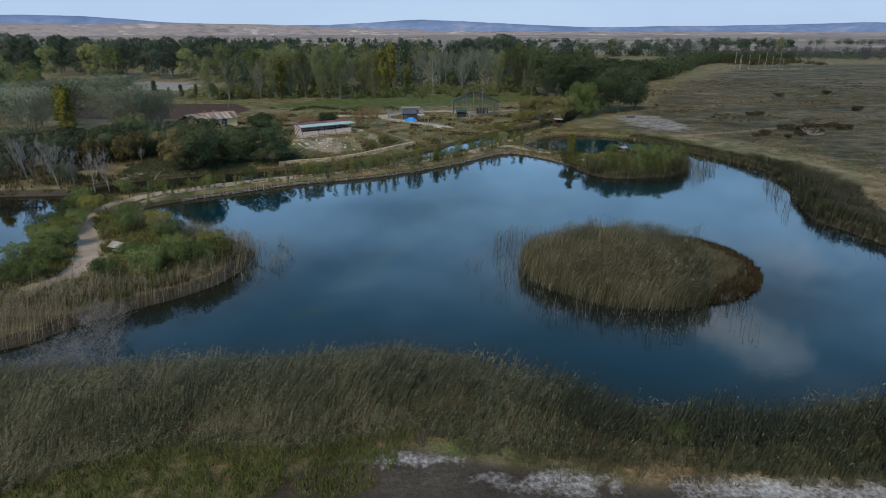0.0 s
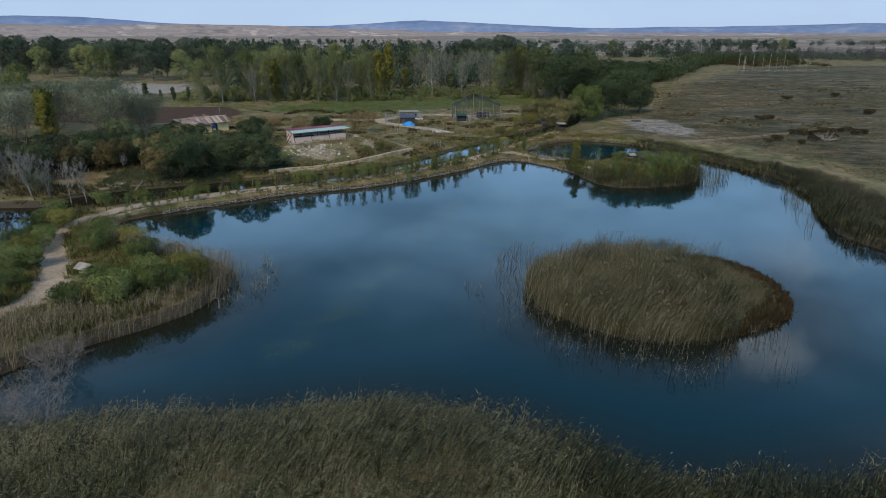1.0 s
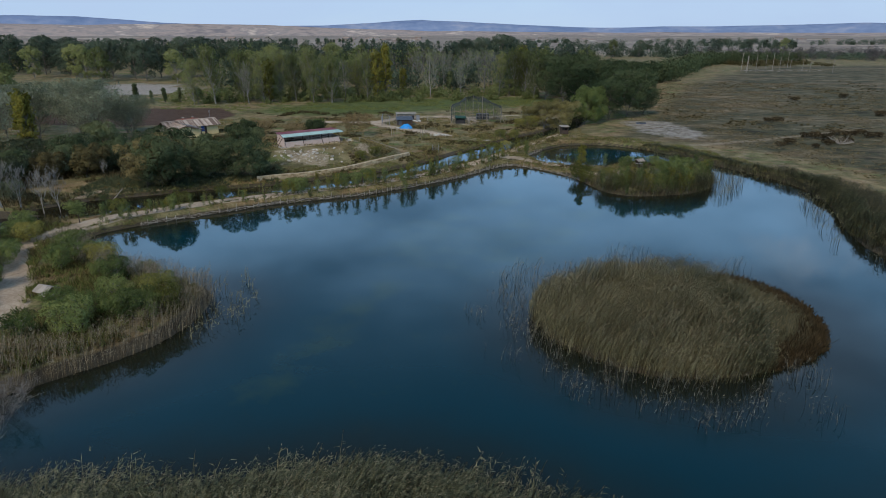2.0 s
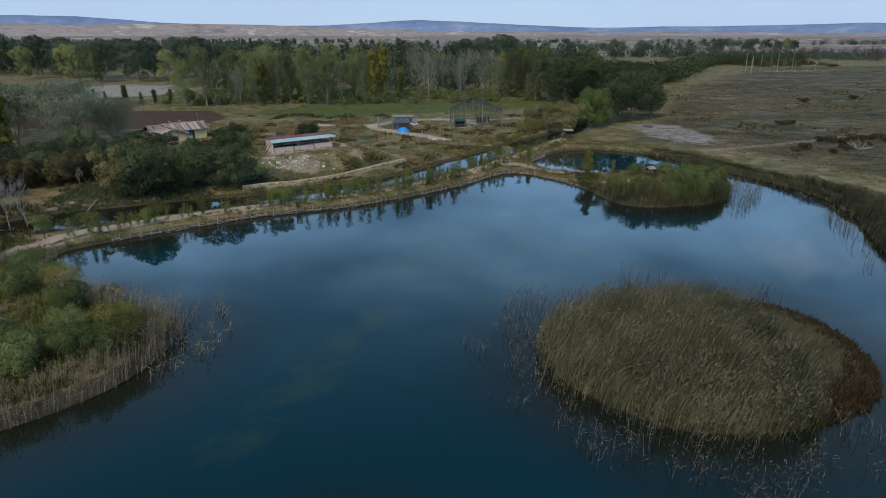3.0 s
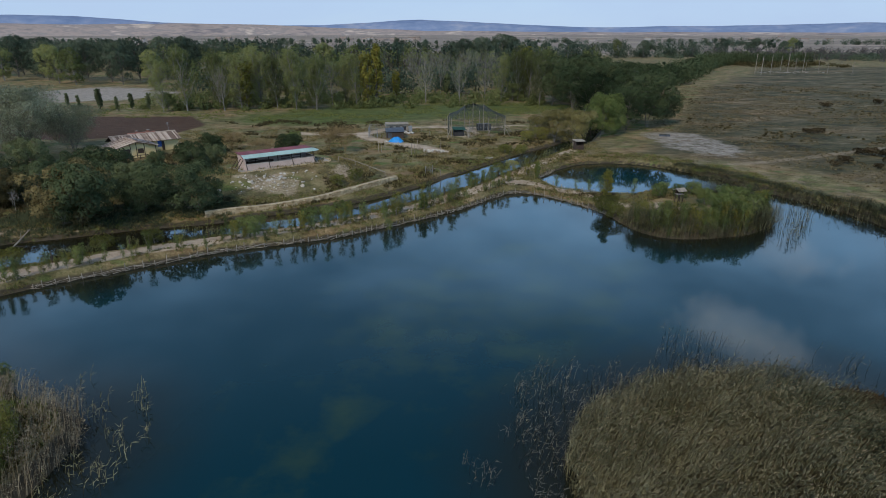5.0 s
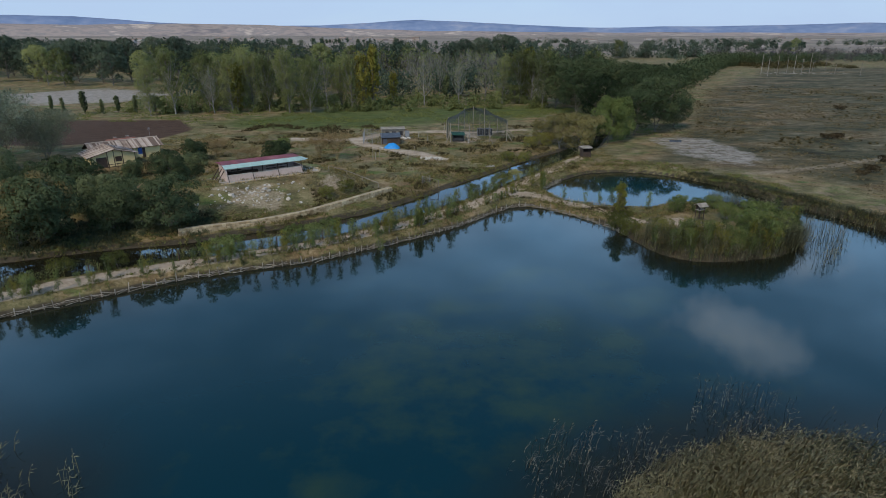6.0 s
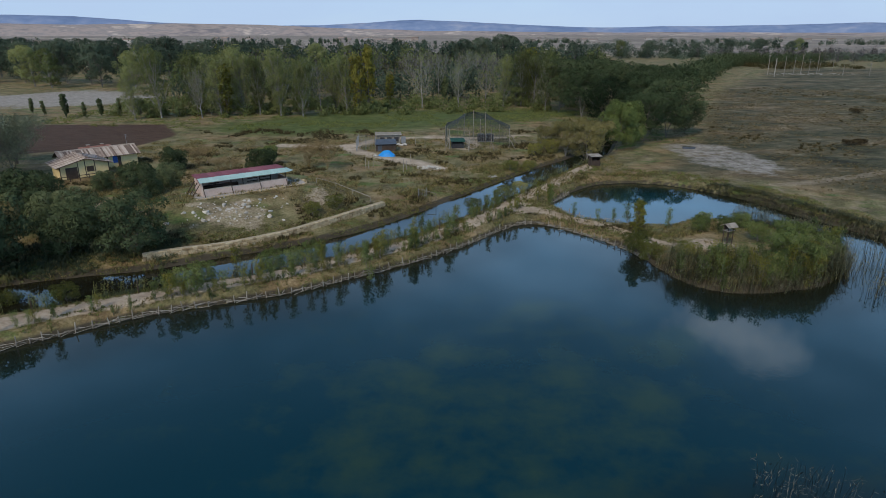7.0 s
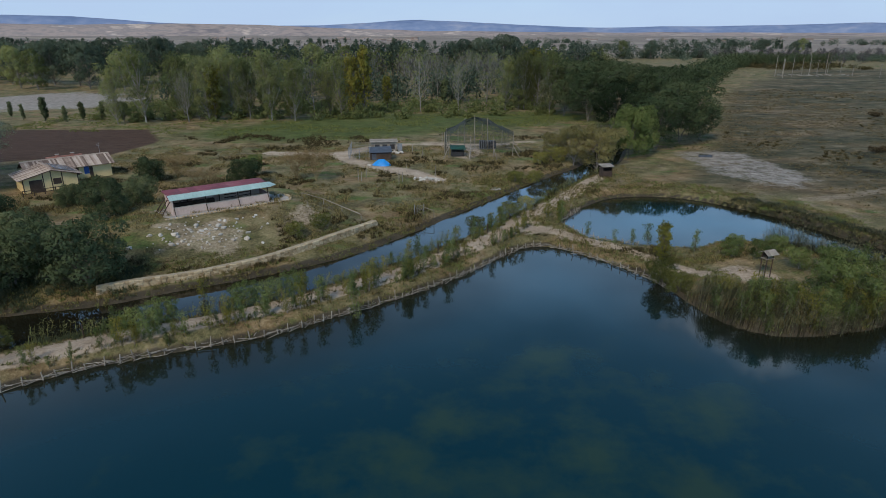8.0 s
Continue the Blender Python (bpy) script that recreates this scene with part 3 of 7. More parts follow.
    col = mix(calc("MULTIPLY", calc("SUBTRACT", calc("ADD", masks[3], broken), 1.62), 3.0, True), col, ramp(noise_fac(0.8, 6, 0.7, (0.7, 1.3, 1)), (0.35, 0.2, 0.178, 0.15), (0.65, 0.38, 0.345, 0.3)))
    col = mix(worn(masks[6], 2.6), col, ramp(speck, (0.3, 0.03, 0.025, 0.018), (0.55, 0.085, 0.07, 0.052), (0.75, 0.17, 0.145, 0.115)))
    col = mix(worn(masks[0], 3.0, 0.42), col, ramp(speck, (0.32, 0.2, 0.15, 0.1), (0.5, 0.4, 0.32, 0.235), (0.68, 0.58, 0.49, 0.38)))
    col = mix(worn(masks[7], 2.2, 1.0), col, ramp(speck, (0.4, 0.16, 0.14, 0.12), (0.52, 0.4, 0.375, 0.345), (0.64, 0.66, 0.635, 0.6)))
    col = mix(worn(masks[5], 3.5, 0.35), col, ramp(speck, (0.3, 0.032, 0.027, 0.018), (0.7, 0.1, 0.084, 0.058)))
    nt.links.new(col, bsdf.inputs["Base Color"])
    bn = nt.nodes.new("ShaderNodeBump")
    bn.inputs["Strength"].default_value, bn.inputs["Distance"].default_value = 0.7, 0.25
    nt.links.new(fine, bn.inputs["Height"])
    nt.links.new(bn.outputs[0], bsdf.inputs["Normal"])
    return m


ground.data.materials.append(ground_material())


def water_material(name, deep, shallow, margin):
    m = bpy.data.materials.new(name)
    m.use_nodes = True
    nt = m.node_tree
    bsdf = nt.nodes["Principled BSDF"]
    geo = nt.nodes.new("ShaderNodeNewGeometry")
    bed = nt.nodes.new("ShaderNodeTexNoise")
    bed.inputs["Scale"].default_value, bed.inputs["Detail"].default_value, bed.inputs["Roughness"].default_value = 0.26, 8, 0.62
    shoal = nt.nodes.new("ShaderNodeAttribute")
    shoal.attribute_name = "shoal"
    add = nt.nodes.new("ShaderNodeMath")
    add.operation = "MULTIPLY_ADD"
    add.inputs[1].default_value = 0.36
    ramp = nt.nodes.new("ShaderNodeValToRGB")
    el = ramp.color_ramp.elements
    el[0].position, el[0].color = 0.62, (*deep, 1)
    el[1].position, el[1].color = 0.94, (*shallow, 1)
    nt.links.new(geo.outputs["Position"], bed.inputs["Vector"])
    nt.links.new(shoal.outputs["Fac"], add.inputs[0])
    nt.links.new(bed.outputs["Fac"], add.inputs[2])
    nt.links.new(add.outputs[0], ramp.inputs[0])
    at = nt.nodes.new("ShaderNodeAttribute")
    at.attribute_name = "depth"
    wide = nt.nodes.new("ShaderNodeMath")
    wide.operation, wide.inputs[1].default_value = "MULTIPLY_ADD", -3.0
    reach = nt.nodes.new("ShaderNodeMapRange")
    reach.interpolation_type = "SMOOTHSTEP"
    reach.inputs["From Min"].default_value, reach.inputs["From Max"].default_value = -1.0, 9.0
    nt.links.new(bed.outputs["Fac"], wide.inputs[0])
    nt.links.new(at.outputs["Fac"], wide.inputs[2])
    nt.links.new(wide.outputs[0], reach.inputs["Value"])
    # Brown shallows, widened so the colour also paints the banks' dark reflection.
    body = nt.nodes.new("ShaderNodeMixRGB")
    body.inputs[1].default_value = (*margin, 1)
    nt.links.new(reach.outputs[0], body.inputs[0])
    nt.links.new(ramp.outputs[0], body.inputs[2])
    nt.links.new(body.outputs[0], bsdf.inputs["Base Color"])
    bsdf.inputs["Roughness"].default_value, bsdf.inputs["IOR"].default_value = 0.02, 1.33
    rip = nt.nodes.new("ShaderNodeTexNoise")
    rip.inputs["Scale"].default_value, rip.inputs["Detail"].default_value = 2.2, 2
    nt.links.new(geo.outputs["Position"], rip.inputs["Vector"])
    gust = nt.nodes.new("ShaderNodeTexNoise")
    gust.inputs["Scale"].default_value = 0.06
    nt.links.new(geo.outputs["Position"], gust.inputs["Vector"])
    gr = nt.nodes.new("ShaderNodeMapRange")
    gr.inputs["From Min"].default_value, gr.inputs["From Max"].default_value = 0.45, 0.7
    gr.inputs["To Min"].default_value, gr.inputs["To Max"].default_value = 0.012, 0.06
    nt.links.new(gust.outputs["Fac"], gr.inputs["Value"])
    bn = nt.nodes.new("ShaderNodeBump")
    bn.inputs["Distance"].default_value = 0.06
    nt.links.new(gr.outputs[0], bn.inputs["Strength"])
    nt.links.new(rip.outputs["Fac"], bn.inputs["Height"])
    nt.links.new(bn.outputs[0], bsdf.inputs["Normal"])
    return m


M_WATER = water_material("still_pond_water", (0.0004, 0.025, 0.0365), (0.017, 0.042, 0.031), (0.012, 0.0145, 0.009))
M_CANAL = water_material("murky_canal_water", (0.009, 0.01, 0.008), (0.016, 0.016, 0.011), (0.011, 0.0105, 0.0065))


# weedy shoals under water: centre and reach
SHOALS = [(0, 91, 6.5), (4, 97, 4), (10, 88, 4), (12.5, 93, 4), (9, 81, 5), (12, 105.5, 4), (22, 98, 5), (18, 90, 4), (-3, 84, 4)]
SAND_BAR = [(-1, 78), (-2.7, 75.2), (-5.4, 70.7), (-8.1, 63.5), (-10.2, 57.9), (-11.8, 53.4)]


def water(name, poly, label, mat, level=0.0):
    """A sheet of water that runs a little into the bank, with its distance from the shore."""
    lo, hi = poly.min(0) - 1.6, poly.max(0) + 1.6
    wx, wy = np.arange(lo[0], hi[0], 0.7), np.arange(lo[1], hi[1], 0.7)
    pts = np.stack(np.meshgrid(wx, wy, indexing="ij"), -1).reshape(-1, 2)
    off = signed(pts, poly)
    cells = grid_faces(len(wx), len(wy))
    cells = cells[np.min(off[cells], 1) < 0.35]
    used = np.unique(cells)
    place = np.zeros(len(pts), int)
    place[used] = np.arange(len(used))
    deep = -off[used]
    if name == "water_pond":
        deep = np.minimum(deep, signed(pts[used], ISLE))
    ob = mesh_object(name, np.column_stack([pts[used], np.full(len(used), level)]), place[cells], mat)
    ob.data.attributes.new("depth", "FLOAT", "POINT").data.foreach_set("value", deep.astype(np.float32))
    weedy = np.maximum.reduce([np.exp(-np.sum((pts[used] - (x, y)) ** 2, 1) / r ** 2) for x, y, r in SHOALS])
    bar = np.exp(-(line_distance(pts[used], spline(SAND_BAR, 4, False)) / 2.6) ** 2)
    ob.data.attributes.new("shoal", "FLOAT", "POINT").data.foreach_set("value", np.maximum.reduce([weedy, 0.75 * bar, 0.7 * np.exp(-np.sum((pts[used] - (9, 88)) ** 2, 1) / 340)]).astype(np.float32))
    return tagged(ob, label, "water", kind="structure")


water("water_pond", POND, "still dark blue pond water mirroring sky and banks", M_WATER)
water("water_canal", CANAL, "narrow still canal between grassy banks", M_CANAL)
water("water_west", WESTP, "dark still pond water behind the footpath", M_CANAL, -0.03)

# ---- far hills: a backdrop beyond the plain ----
# The blue is distance haze put into the hills' base colour.
M_HILL = material("distant_haze_blue_hills", ((0.34, 0.14, 0.2, 0.32), (0.52, 0.2, 0.265, 0.4), (0.7, 0.33, 0.36, 0.44)), 0.003, 0.016, 1.0, spec=0.0)
# Farmland tan with haze mixed into the colour, paler and greyer.
M_RIDGE = material("distant_hazy_tan_slopes", ((0.36, 0.2, 0.185, 0.19), (0.48, 0.38, 0.315, 0.28), (0.56, 0.28, 0.25, 0.24), (0.66, 0.58, 0.48, 0.4)), 0.004, 0.02, 1.0, spec=0.0)


def hills(name, dist, mat, tops, label, rough):
    """A range of slopes; tops are (bearing in degrees, height)."""
    az = np.linspace(-62, 62, 300)
    h = np.interp(az, [a for a, b in tops], [b for a, b in tops])
    h = np.maximum(h + rough * (value_noise(np.stack([az, az * 0], 1), 5, 4, 4) - 0.5), 1)
    rows = []
    for k, f in enumerate((0, 0.35, 0.7, 1.0, 0.75)):
        d = dist + k * 90
        r = np.radians(az)
        wob = 1 + 0.12 * (value_noise(np.stack([az, az * 0 + k], 1), 3, 11 + k, 2) - 0.5) * (0 < k < 3)
        rows.append(np.stack([np.sin(r) * d, np.cos(r) * d, 4 + h * f * wob], 1))
    v = np.stack(rows, 1).reshape(-1, 3)
    return tagged(mesh_object(name, v, grid_faces(len(az), 5), mat, smooth_shade=True), label, "hills", kind="structure")


hills("backdrop_far", 4300, M_HILL, [(-62, 95), (-36, 105), (-32, 115), (-28, 112), (-22, 80), (-15, 62), (-9, 66), (-4, 88), (-0.7, 104), (3, 88), (8, 68), (14, 50), (24, 56), (30, 66), (34, 76), (38, 62), (62, 60)], "long low hills on the horizon, tinted blue for haze", 10)
hills("backdrop_near", 3300, M_RIDGE, [(-62, 56), (-36, 60), (-28, 54), (-20, 64), (-14, 58), (-8, 42), (0, 28), (8, 22), (20, 18), (36, 20), (62, 24)], "tan farmland slopes, paled for haze, below the far hills", 8)

# ---- plants ----
rng = np.random.default_rng(7)


def unit(v):
    return v / np.maximum(np.linalg.norm(v, axis=-1, keepdims=True), 1e-9)


def sticks(a, b, ra, rb, sides=3):
    """Tapered tubes from points a to points b."""
    a, b = np.asarray(a, float), np.asarray(b, float)
    n = len(a)
    d = unit(b - a)
    side = unit(np.cross(d, np.where(np.abs(d[:, 2:]) > 0.9, [[1.0, 0, 0]], [[0, 0, 1.0]])))
    up = np.cross(side, d)
    ang = np.arange(sides) * 2 * math.pi / sides
    ring = side[:, None] * np.cos(ang)[None, :, None] + up[:, None] * np.sin(ang)[None, :, None]
    ra, rb = np.broadcast_to(ra, n), np.broadcast_to(rb, n)
    v = np.concatenate([a[:, None] + ring * ra[:, None, None], b[:, None] + ring * rb[:, None, None]], 1).reshape(-1, 3)
    base = np.arange(n)[:, None] * 2 * sides
    f = []
    for k in range(sides):
        j = (k + 1) % sides
        f.append(np.stack([base[:, 0] + k, base[:, 0] + j, base[:, 0] + sides + j, base[:, 0] + sides + k], 1))
    return v, np.concatenate(f)


def leaves(centres, size, rand, up=0.0, stretch=1.6, out=None, flat=0.0):
    """A pointed leaf or spray at each centre; with out, each one faces outwards."""
    n = len(centres)
    d = unit(rand.normal(size=(n, 3)) + [0, 0, up])
    if flat:
        d = unit(d - flat * out * np.sum(d * out, 1, keepdims=True))
    s = unit(np.cross(d, rand.normal(size=(n, 3)) * (1 - flat) + (out * 2 * flat if flat else 0)))
    ln = (size * rand.uniform(0.6, 1.35, n))[:, None]
    nrm = np.cross(d, s) * ln * 0.18
    v = np.stack([centres - d * ln * 0.4 * stretch + s * ln * 0.5, centres - d * ln * 0.4 * stretch - s * ln * 0.5 + nrm, centres + d * ln * 0.6 * stretch], 1)
    if out is not None:
        ng = np.cross(v[:, 1] - v[:, 0], v[:, 2] - v[:, 0])
        turn = np.sum(ng * out, 1) < 0
        v[turn] = v[turn][:, [1, 0, 2]]
    return v.reshape(-1, 3), (np.arange(n)[:, None] * 3 + np.arange(3)[None])


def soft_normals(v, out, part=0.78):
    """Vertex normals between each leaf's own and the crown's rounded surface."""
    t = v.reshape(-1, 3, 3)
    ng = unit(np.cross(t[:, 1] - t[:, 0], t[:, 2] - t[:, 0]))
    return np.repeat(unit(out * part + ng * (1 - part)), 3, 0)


def join(*pieces):
    vs, fs, ix, off = [], [], [], 0
    for k, (v, f) in enumerate(pieces):
        vs.append(v)
        fs += (f + off).tolist()
        ix.append(np.full(len(f), k))
        off += len(v)
    return np.concatenate(vs), fs, np.concatenate(ix)


def skeleton(h, w, rand, limbs=16, start=0.2, rise=0.9, shape=None, trunk=0.8, lean=0.03, stems=1):
    """Trunk and limbs; returns stick ends and radii, and the limbs for twigs and leaves to sit on."""
    A, B, RA, RB = [], [], [], []
    tips = []
    for s in range(stems):
        drift = rand.normal(size=2) * lean * h + (rand.normal(size=2) * 0.22 * w if stems > 1 else 0)
        foot = rand.normal(size=2) * (0.004 * h if stems > 1 else 0)
        segs = 5
        pts = [np.array([*(foot + drift * (k / segs) ** 1.4 + rand.normal(size=2) * 0.006 * h), h * trunk * k / segs]) for k in range(segs + 1)]
        r0 = h * 0.014 / math.sqrt(stems)
        for k in range(segs):
            A.append(pts[k]), B.append(pts[k + 1]), RA.append(r0 * (1 - 0.16 * k)), RB.append(r0 * (1 - 0.16 * (k + 1)))
        for l in range(limbs // stems):
            u = start + (trunk - 0.04 - start) * (l + rand.random()) / (limbs // stems)
            k = min(int(u / trunk * segs), segs - 1)
            p = pts[k] + (pts[k + 1] - pts[k]) * (u / trunk * segs - k)
            az = l * 2.4 + rand.normal() * 0.5
            reach = shape(min(u + 0.12, 1.0)) * w * 0.5 * rand.uniform(0.7, 1.05)
            up = min(reach * rise * rand.uniform(0.6, 1.2), h * 0.97 - p[2])
            m = p + np.array([math.cos(az) * reach * 0.55, math.sin(az) * reach * 0.55, up * 0.4])
            e = p + np.array([math.cos(az) * reach, math.sin(az) * reach, up])
            rl = r0 * 0.42 * (1 - 0.5 * u)
            A.extend([p, m]), B.extend([m, e]), RA.extend([rl, rl * 0.65]), RB.extend([rl * 0.65, rl * 0.25])
            tips.append((p, m, e))
        top = pts[-1] + np.array([0, 0, h * (1 - trunk) * 0.8])
        A.append(pts[-1]), B.append(top), RA.append(r0 * 0.2), RB.append(r0 * 0.08)
        tips.append((pts[-2], pts[-1], top))
    return A, B, RA, RB, tips


def make_tree(name, h, w, leaf_mat, bark, seed, label, category="tree", limbs=18, start=0.2, rise=0.9, shape=None, leaf=0.4, count=2200, spread=0.09, twigs=3, stems=1, trunk=0.82, hollow=0.35, up=0.0, lobe=0.0):
    """A tree at the origin: trunk with limbs and twigs, and a crown of sprays in clumps."""
    rand = np.random.default_rng(seed)
    A, B, RA, RB, tips = skeleton(h, w, rand, limbs, start, rise, shape, trunk, stems=stems)
    spots = []
    for p, m, e in tips:
        for k in range(twigs):
            u = rand.uniform(hollow, 1.0)
            o = m + (e - m) * (u * 2 - 1) if u > 0.5 else p + (m - p) * u * 2
            t = o + rand.normal(size=3) * [0.1 * w, 0.1 * w, 0.045 * h] + [0, 0, 0.03 * h]
            A.append(o), B.append(t), RA.append(0.0022 * h), RB.append(0.0008 * h)
            spots.append(t)
        spots.append(e)
    root = tagged(new(name), label, category)
    v, f = sticks(A, B, np.array(RA), np.array(RB), 5 if h > 6 else 3)
    mesh_object("trunk", v, f, bark, parent=root)
    if count:
        spots = np.array(spots)
        if lobe:
            # rounded boughs, leafy on the outside
            heads = np.array([p * 0.12 + m * 0.28 + e * 0.6 for p, m, e in tips])
            size = lobe * w * rand.uniform(0.65, 1.3, len(heads))
            heads[:, 2] = np.minimum(heads[:, 2], h - 0.6 * size)
            pick = rand.choice(len(heads), int(count * 1.9), p=size ** 2 / np.sum(size ** 2))
            way = unit(rand.normal(size=(len(pick), 3)) + [0, 0, 0.3])
            c = heads[pick] + way * (size[pick] * (1.0 - 0.32 * rand.random(len(pick)) ** 2.2))[:, None] * [1, 1, 0.85]
            c += rand.normal(size=c.shape) * 0.012 * w
            near = np.stack([np.linalg.norm((c - q) / [1, 1, 0.85], axis=1) / r for q, r in zip(heads, size)], 1)
            near[np.arange(len(c)), pick] = 9
            keep = np.where((near.min(1) > 0.8) & (c[:, 2] > 0.02 * h))[0][:count]
            c, way = c[keep], way[keep]
            heart = np.array([heads[:, 0].mean(), heads[:, 1].mean(), h * 0.4])
            out = unit(0.4 * unit((c - heart) / [w, w, h]) + 0.75 * way + [0, 0, 0.15])
            v, f = leaves(c, leaf, rand, up, out=out, flat=0.55)
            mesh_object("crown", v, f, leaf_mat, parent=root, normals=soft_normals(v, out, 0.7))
            return root
        pick = rand.integers(0, len(spots), count)
        c = spots[pick] + rand.normal(size=(count, 3)) * [spread * w, spread * w, spread * min(h, w) * 0.9]
        c[:, 2] = np.clip(c[:, 2], 0.12 * h * start, h * 1.02)
        heart = np.array([spots[:, 0].mean(), spots[:, 1].mean(), c[:, 2].mean() * 0.9])
        out = unit(0.5 * unit((c - heart) / [w, w, h]) + 0.65 * unit(c - spots[pick]) + [0, 0, 0.22])
        v, f = leaves(c, leaf, rand, up, out=out)
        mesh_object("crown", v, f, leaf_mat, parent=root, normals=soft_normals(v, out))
    return root


def make_bare(name, h, w, bark, seed, label, category="tree", limbs=20, start=0.15, rise=1.6, shape=None, subs=5, twigs=4, stems=1, leaf_mat=None, count=0, trunk=0.85, thick=1.0):
    """A nearly leafless tree or shrub of fine upward twigs."""
    rand = np.random.default_rng(seed)
    A, B, RA, RB, tips = skeleton(h, w, rand, limbs, start, rise, shape, trunk, stems=stems)
    spots = []
    for p, m, e in tips:
        for k in range(subs):
            u = rand.uniform(0.25, 1.0)
            o = m + (e - m) * (u * 2 - 1) if u > 0.5 else p + (m - p) * u * 2
            t = o + rand.normal(size=3) * [0.07 * w, 0.07 * w, 0.02 * h] + [0, 0, 0.09 * h * rand.uniform(0.5, 1.3)]
            A.append(o), B.append(t), RA.append(0.0022 * h * thick), RB.append(0.0012 * h * thick)
            for j in range(twigs):
                q = o + (t - o) * rand.uniform(0.3, 1)
                r = q + rand.normal(size=3) * [0.035 * w, 0.035 * w, 0.01 * h] + [0, 0, 0.05 * h * rand.uniform(0.5, 1.3)]
                A.append(q), B.append(r), RA.append(0.0013 * h * thick), RB.append(0.0006 * h * thick)
                spots.append(r)
    root = tagged(new(name), label, category)
    v, f = sticks(A, B, np.array(RA), np.array(RB), 3)
    mesh_object("trunk", v, f, bark, parent=root)
    if count:
        spots = np.array(spots)
        c = spots[rand.integers(0, len(spots), count)] + rand.normal(size=(count, 3)) * 0.03 * w
        v, f = leaves(c, 0.32, rand)
        mesh_object("crown", v, f, leaf_mat, parent=root)
    return root


def dome(u):
    return math.sqrt(max(0.05, 1 - ((u - 0.5) / 0.55) ** 2))


def column(u):
    return 0.55 + 0.45 * math.sin(math.pi * min(1, max(0.05, u)) ** 0.8) if u < 0.9 else 0.4


def broad(u):
    return max(0.25, math.sin(math.pi * min(0.97, max(0.05, u)) ** 0.85))


def ground_at(x, y):
    return float(land_z([(x, y)])[0])


def plant(kinds, spots, group, h0, spin=0):
    """Sets a tree at each (x, y, height), turning through the kinds; the models are used first."""
    for k, (x, y, h) in enumerate(spots):
        src = kinds[k % len(kinds)]
        s = h / h0
        m = pose(x, y, ground_at(x, y) - 0.05, 0, 0, (spin + k * 137) % 360) @ Matrix.Diagonal((s * (0.9 + 0.2 * ((k * 0.618) % 1)), s * (0.9 + 0.2 * ((k * 0.414) % 1)), s, 1))
        if k < len(kinds):
            src.matrix_basis = m
            tagged(src, group=group)
        else:
            c = src.copy()
            c.matrix_basis = Matrix()
            scene.collection.objects.link(c)
            for p in src.children:
                q = p.copy()
                q.parent = c
                scene.collection.objects.link(q)
            c.matrix_basis = m


def grove(maker, n, *a, **k):
    seed = k.pop("seed")
    return [maker(*a, seed=seed + i, **k) for i in range(n)]


# mixed wood on the far west side
plant(grove(make_tree, 3, "alder_tree", 15, 11, M_OLIVE, M_BARK, seed=171, label="olive-leaved alder of the mixed western wood", shape=broad, limbs=30, start=0.06, rise=1.3, leaf=0.3, count=4200, twigs=3, up=0.6, lobe=0.13),
      [(-120, 172, 14), (-131, 186, 15), (-128, 202, 14), (-143, 204, 16), (-152, 218, 17), (-148, 234, 15), (-164, 244, 17), (-178, 258, 18), (-195, 266, 18), (-168, 224, 16), (-137, 164, 14), (-152, 184, 16), (-210, 285, 18), (-185, 240, 17), (-84, 240, 6), (-74, 244, 5), (-65, 246, 6.5), (-58, 246, 5), (-52, 250, 6), (-45, 247, 5), (-38, 246, 6), (-30, 252, 5.5), (-24, 255, 5), (-70, 252, 8), (-48, 260, 9), (32, 266, 7), (26, 266, 5)], "western wood", 15)
# tall poplars beyond the meadow
plant(grove(make_tree, 3, "poplar_tree", 20, 9.0, M_OLIVE, M_PALEBARK, seed=20, label="tall poplar with thinning olive-green autumn foliage in meadow", shape=broad, limbs=34, start=0.06, rise=2.2, leaf=0.22, count=7600, spread=0.06, twigs=5, hollow=0.15, up=0.9),
      [(-84, 236, 16), (-78, 240, 20.5), (-69, 246, 19), (-61, 243, 18), (-56, 249, 19), (-50, 246, 17), (-43, 243, 19.5), (-36, 242, 16.5), (-28, 255, 15), (-24, 251, 18), (28, 268, 17), (34, 268, 19), (38, 266, 18), (40, 254, 17), (-72, 258, 18), (-63, 262, 20), (-40, 262, 17), (-47, 256, 17)], "poplars behind the meadow", 20)
plant(grove(make_tree, 2, "columnar_poplar_tree", 20, 5.0, M_YELLOW, M_BARK, seed=31, label="narrow columnar poplar with yellow-green autumn leaves", shape=column, limbs=34, start=0.05, rise=3.2, leaf=0.42, count=3000, spread=0.08, twigs=4),
      [(-17, 252, 20.2), (-20, 250, 18), (37, 270, 19), (-84, 141, 13.4), (-82.4, 139.6, 12.2), (-88, 121, 11.5), (-11, 268, 10.8), (-59, 243, 15), (28.2, 124.6, 5.4), (20.4, 141.6, 3.4)], "columnar poplars", 20)
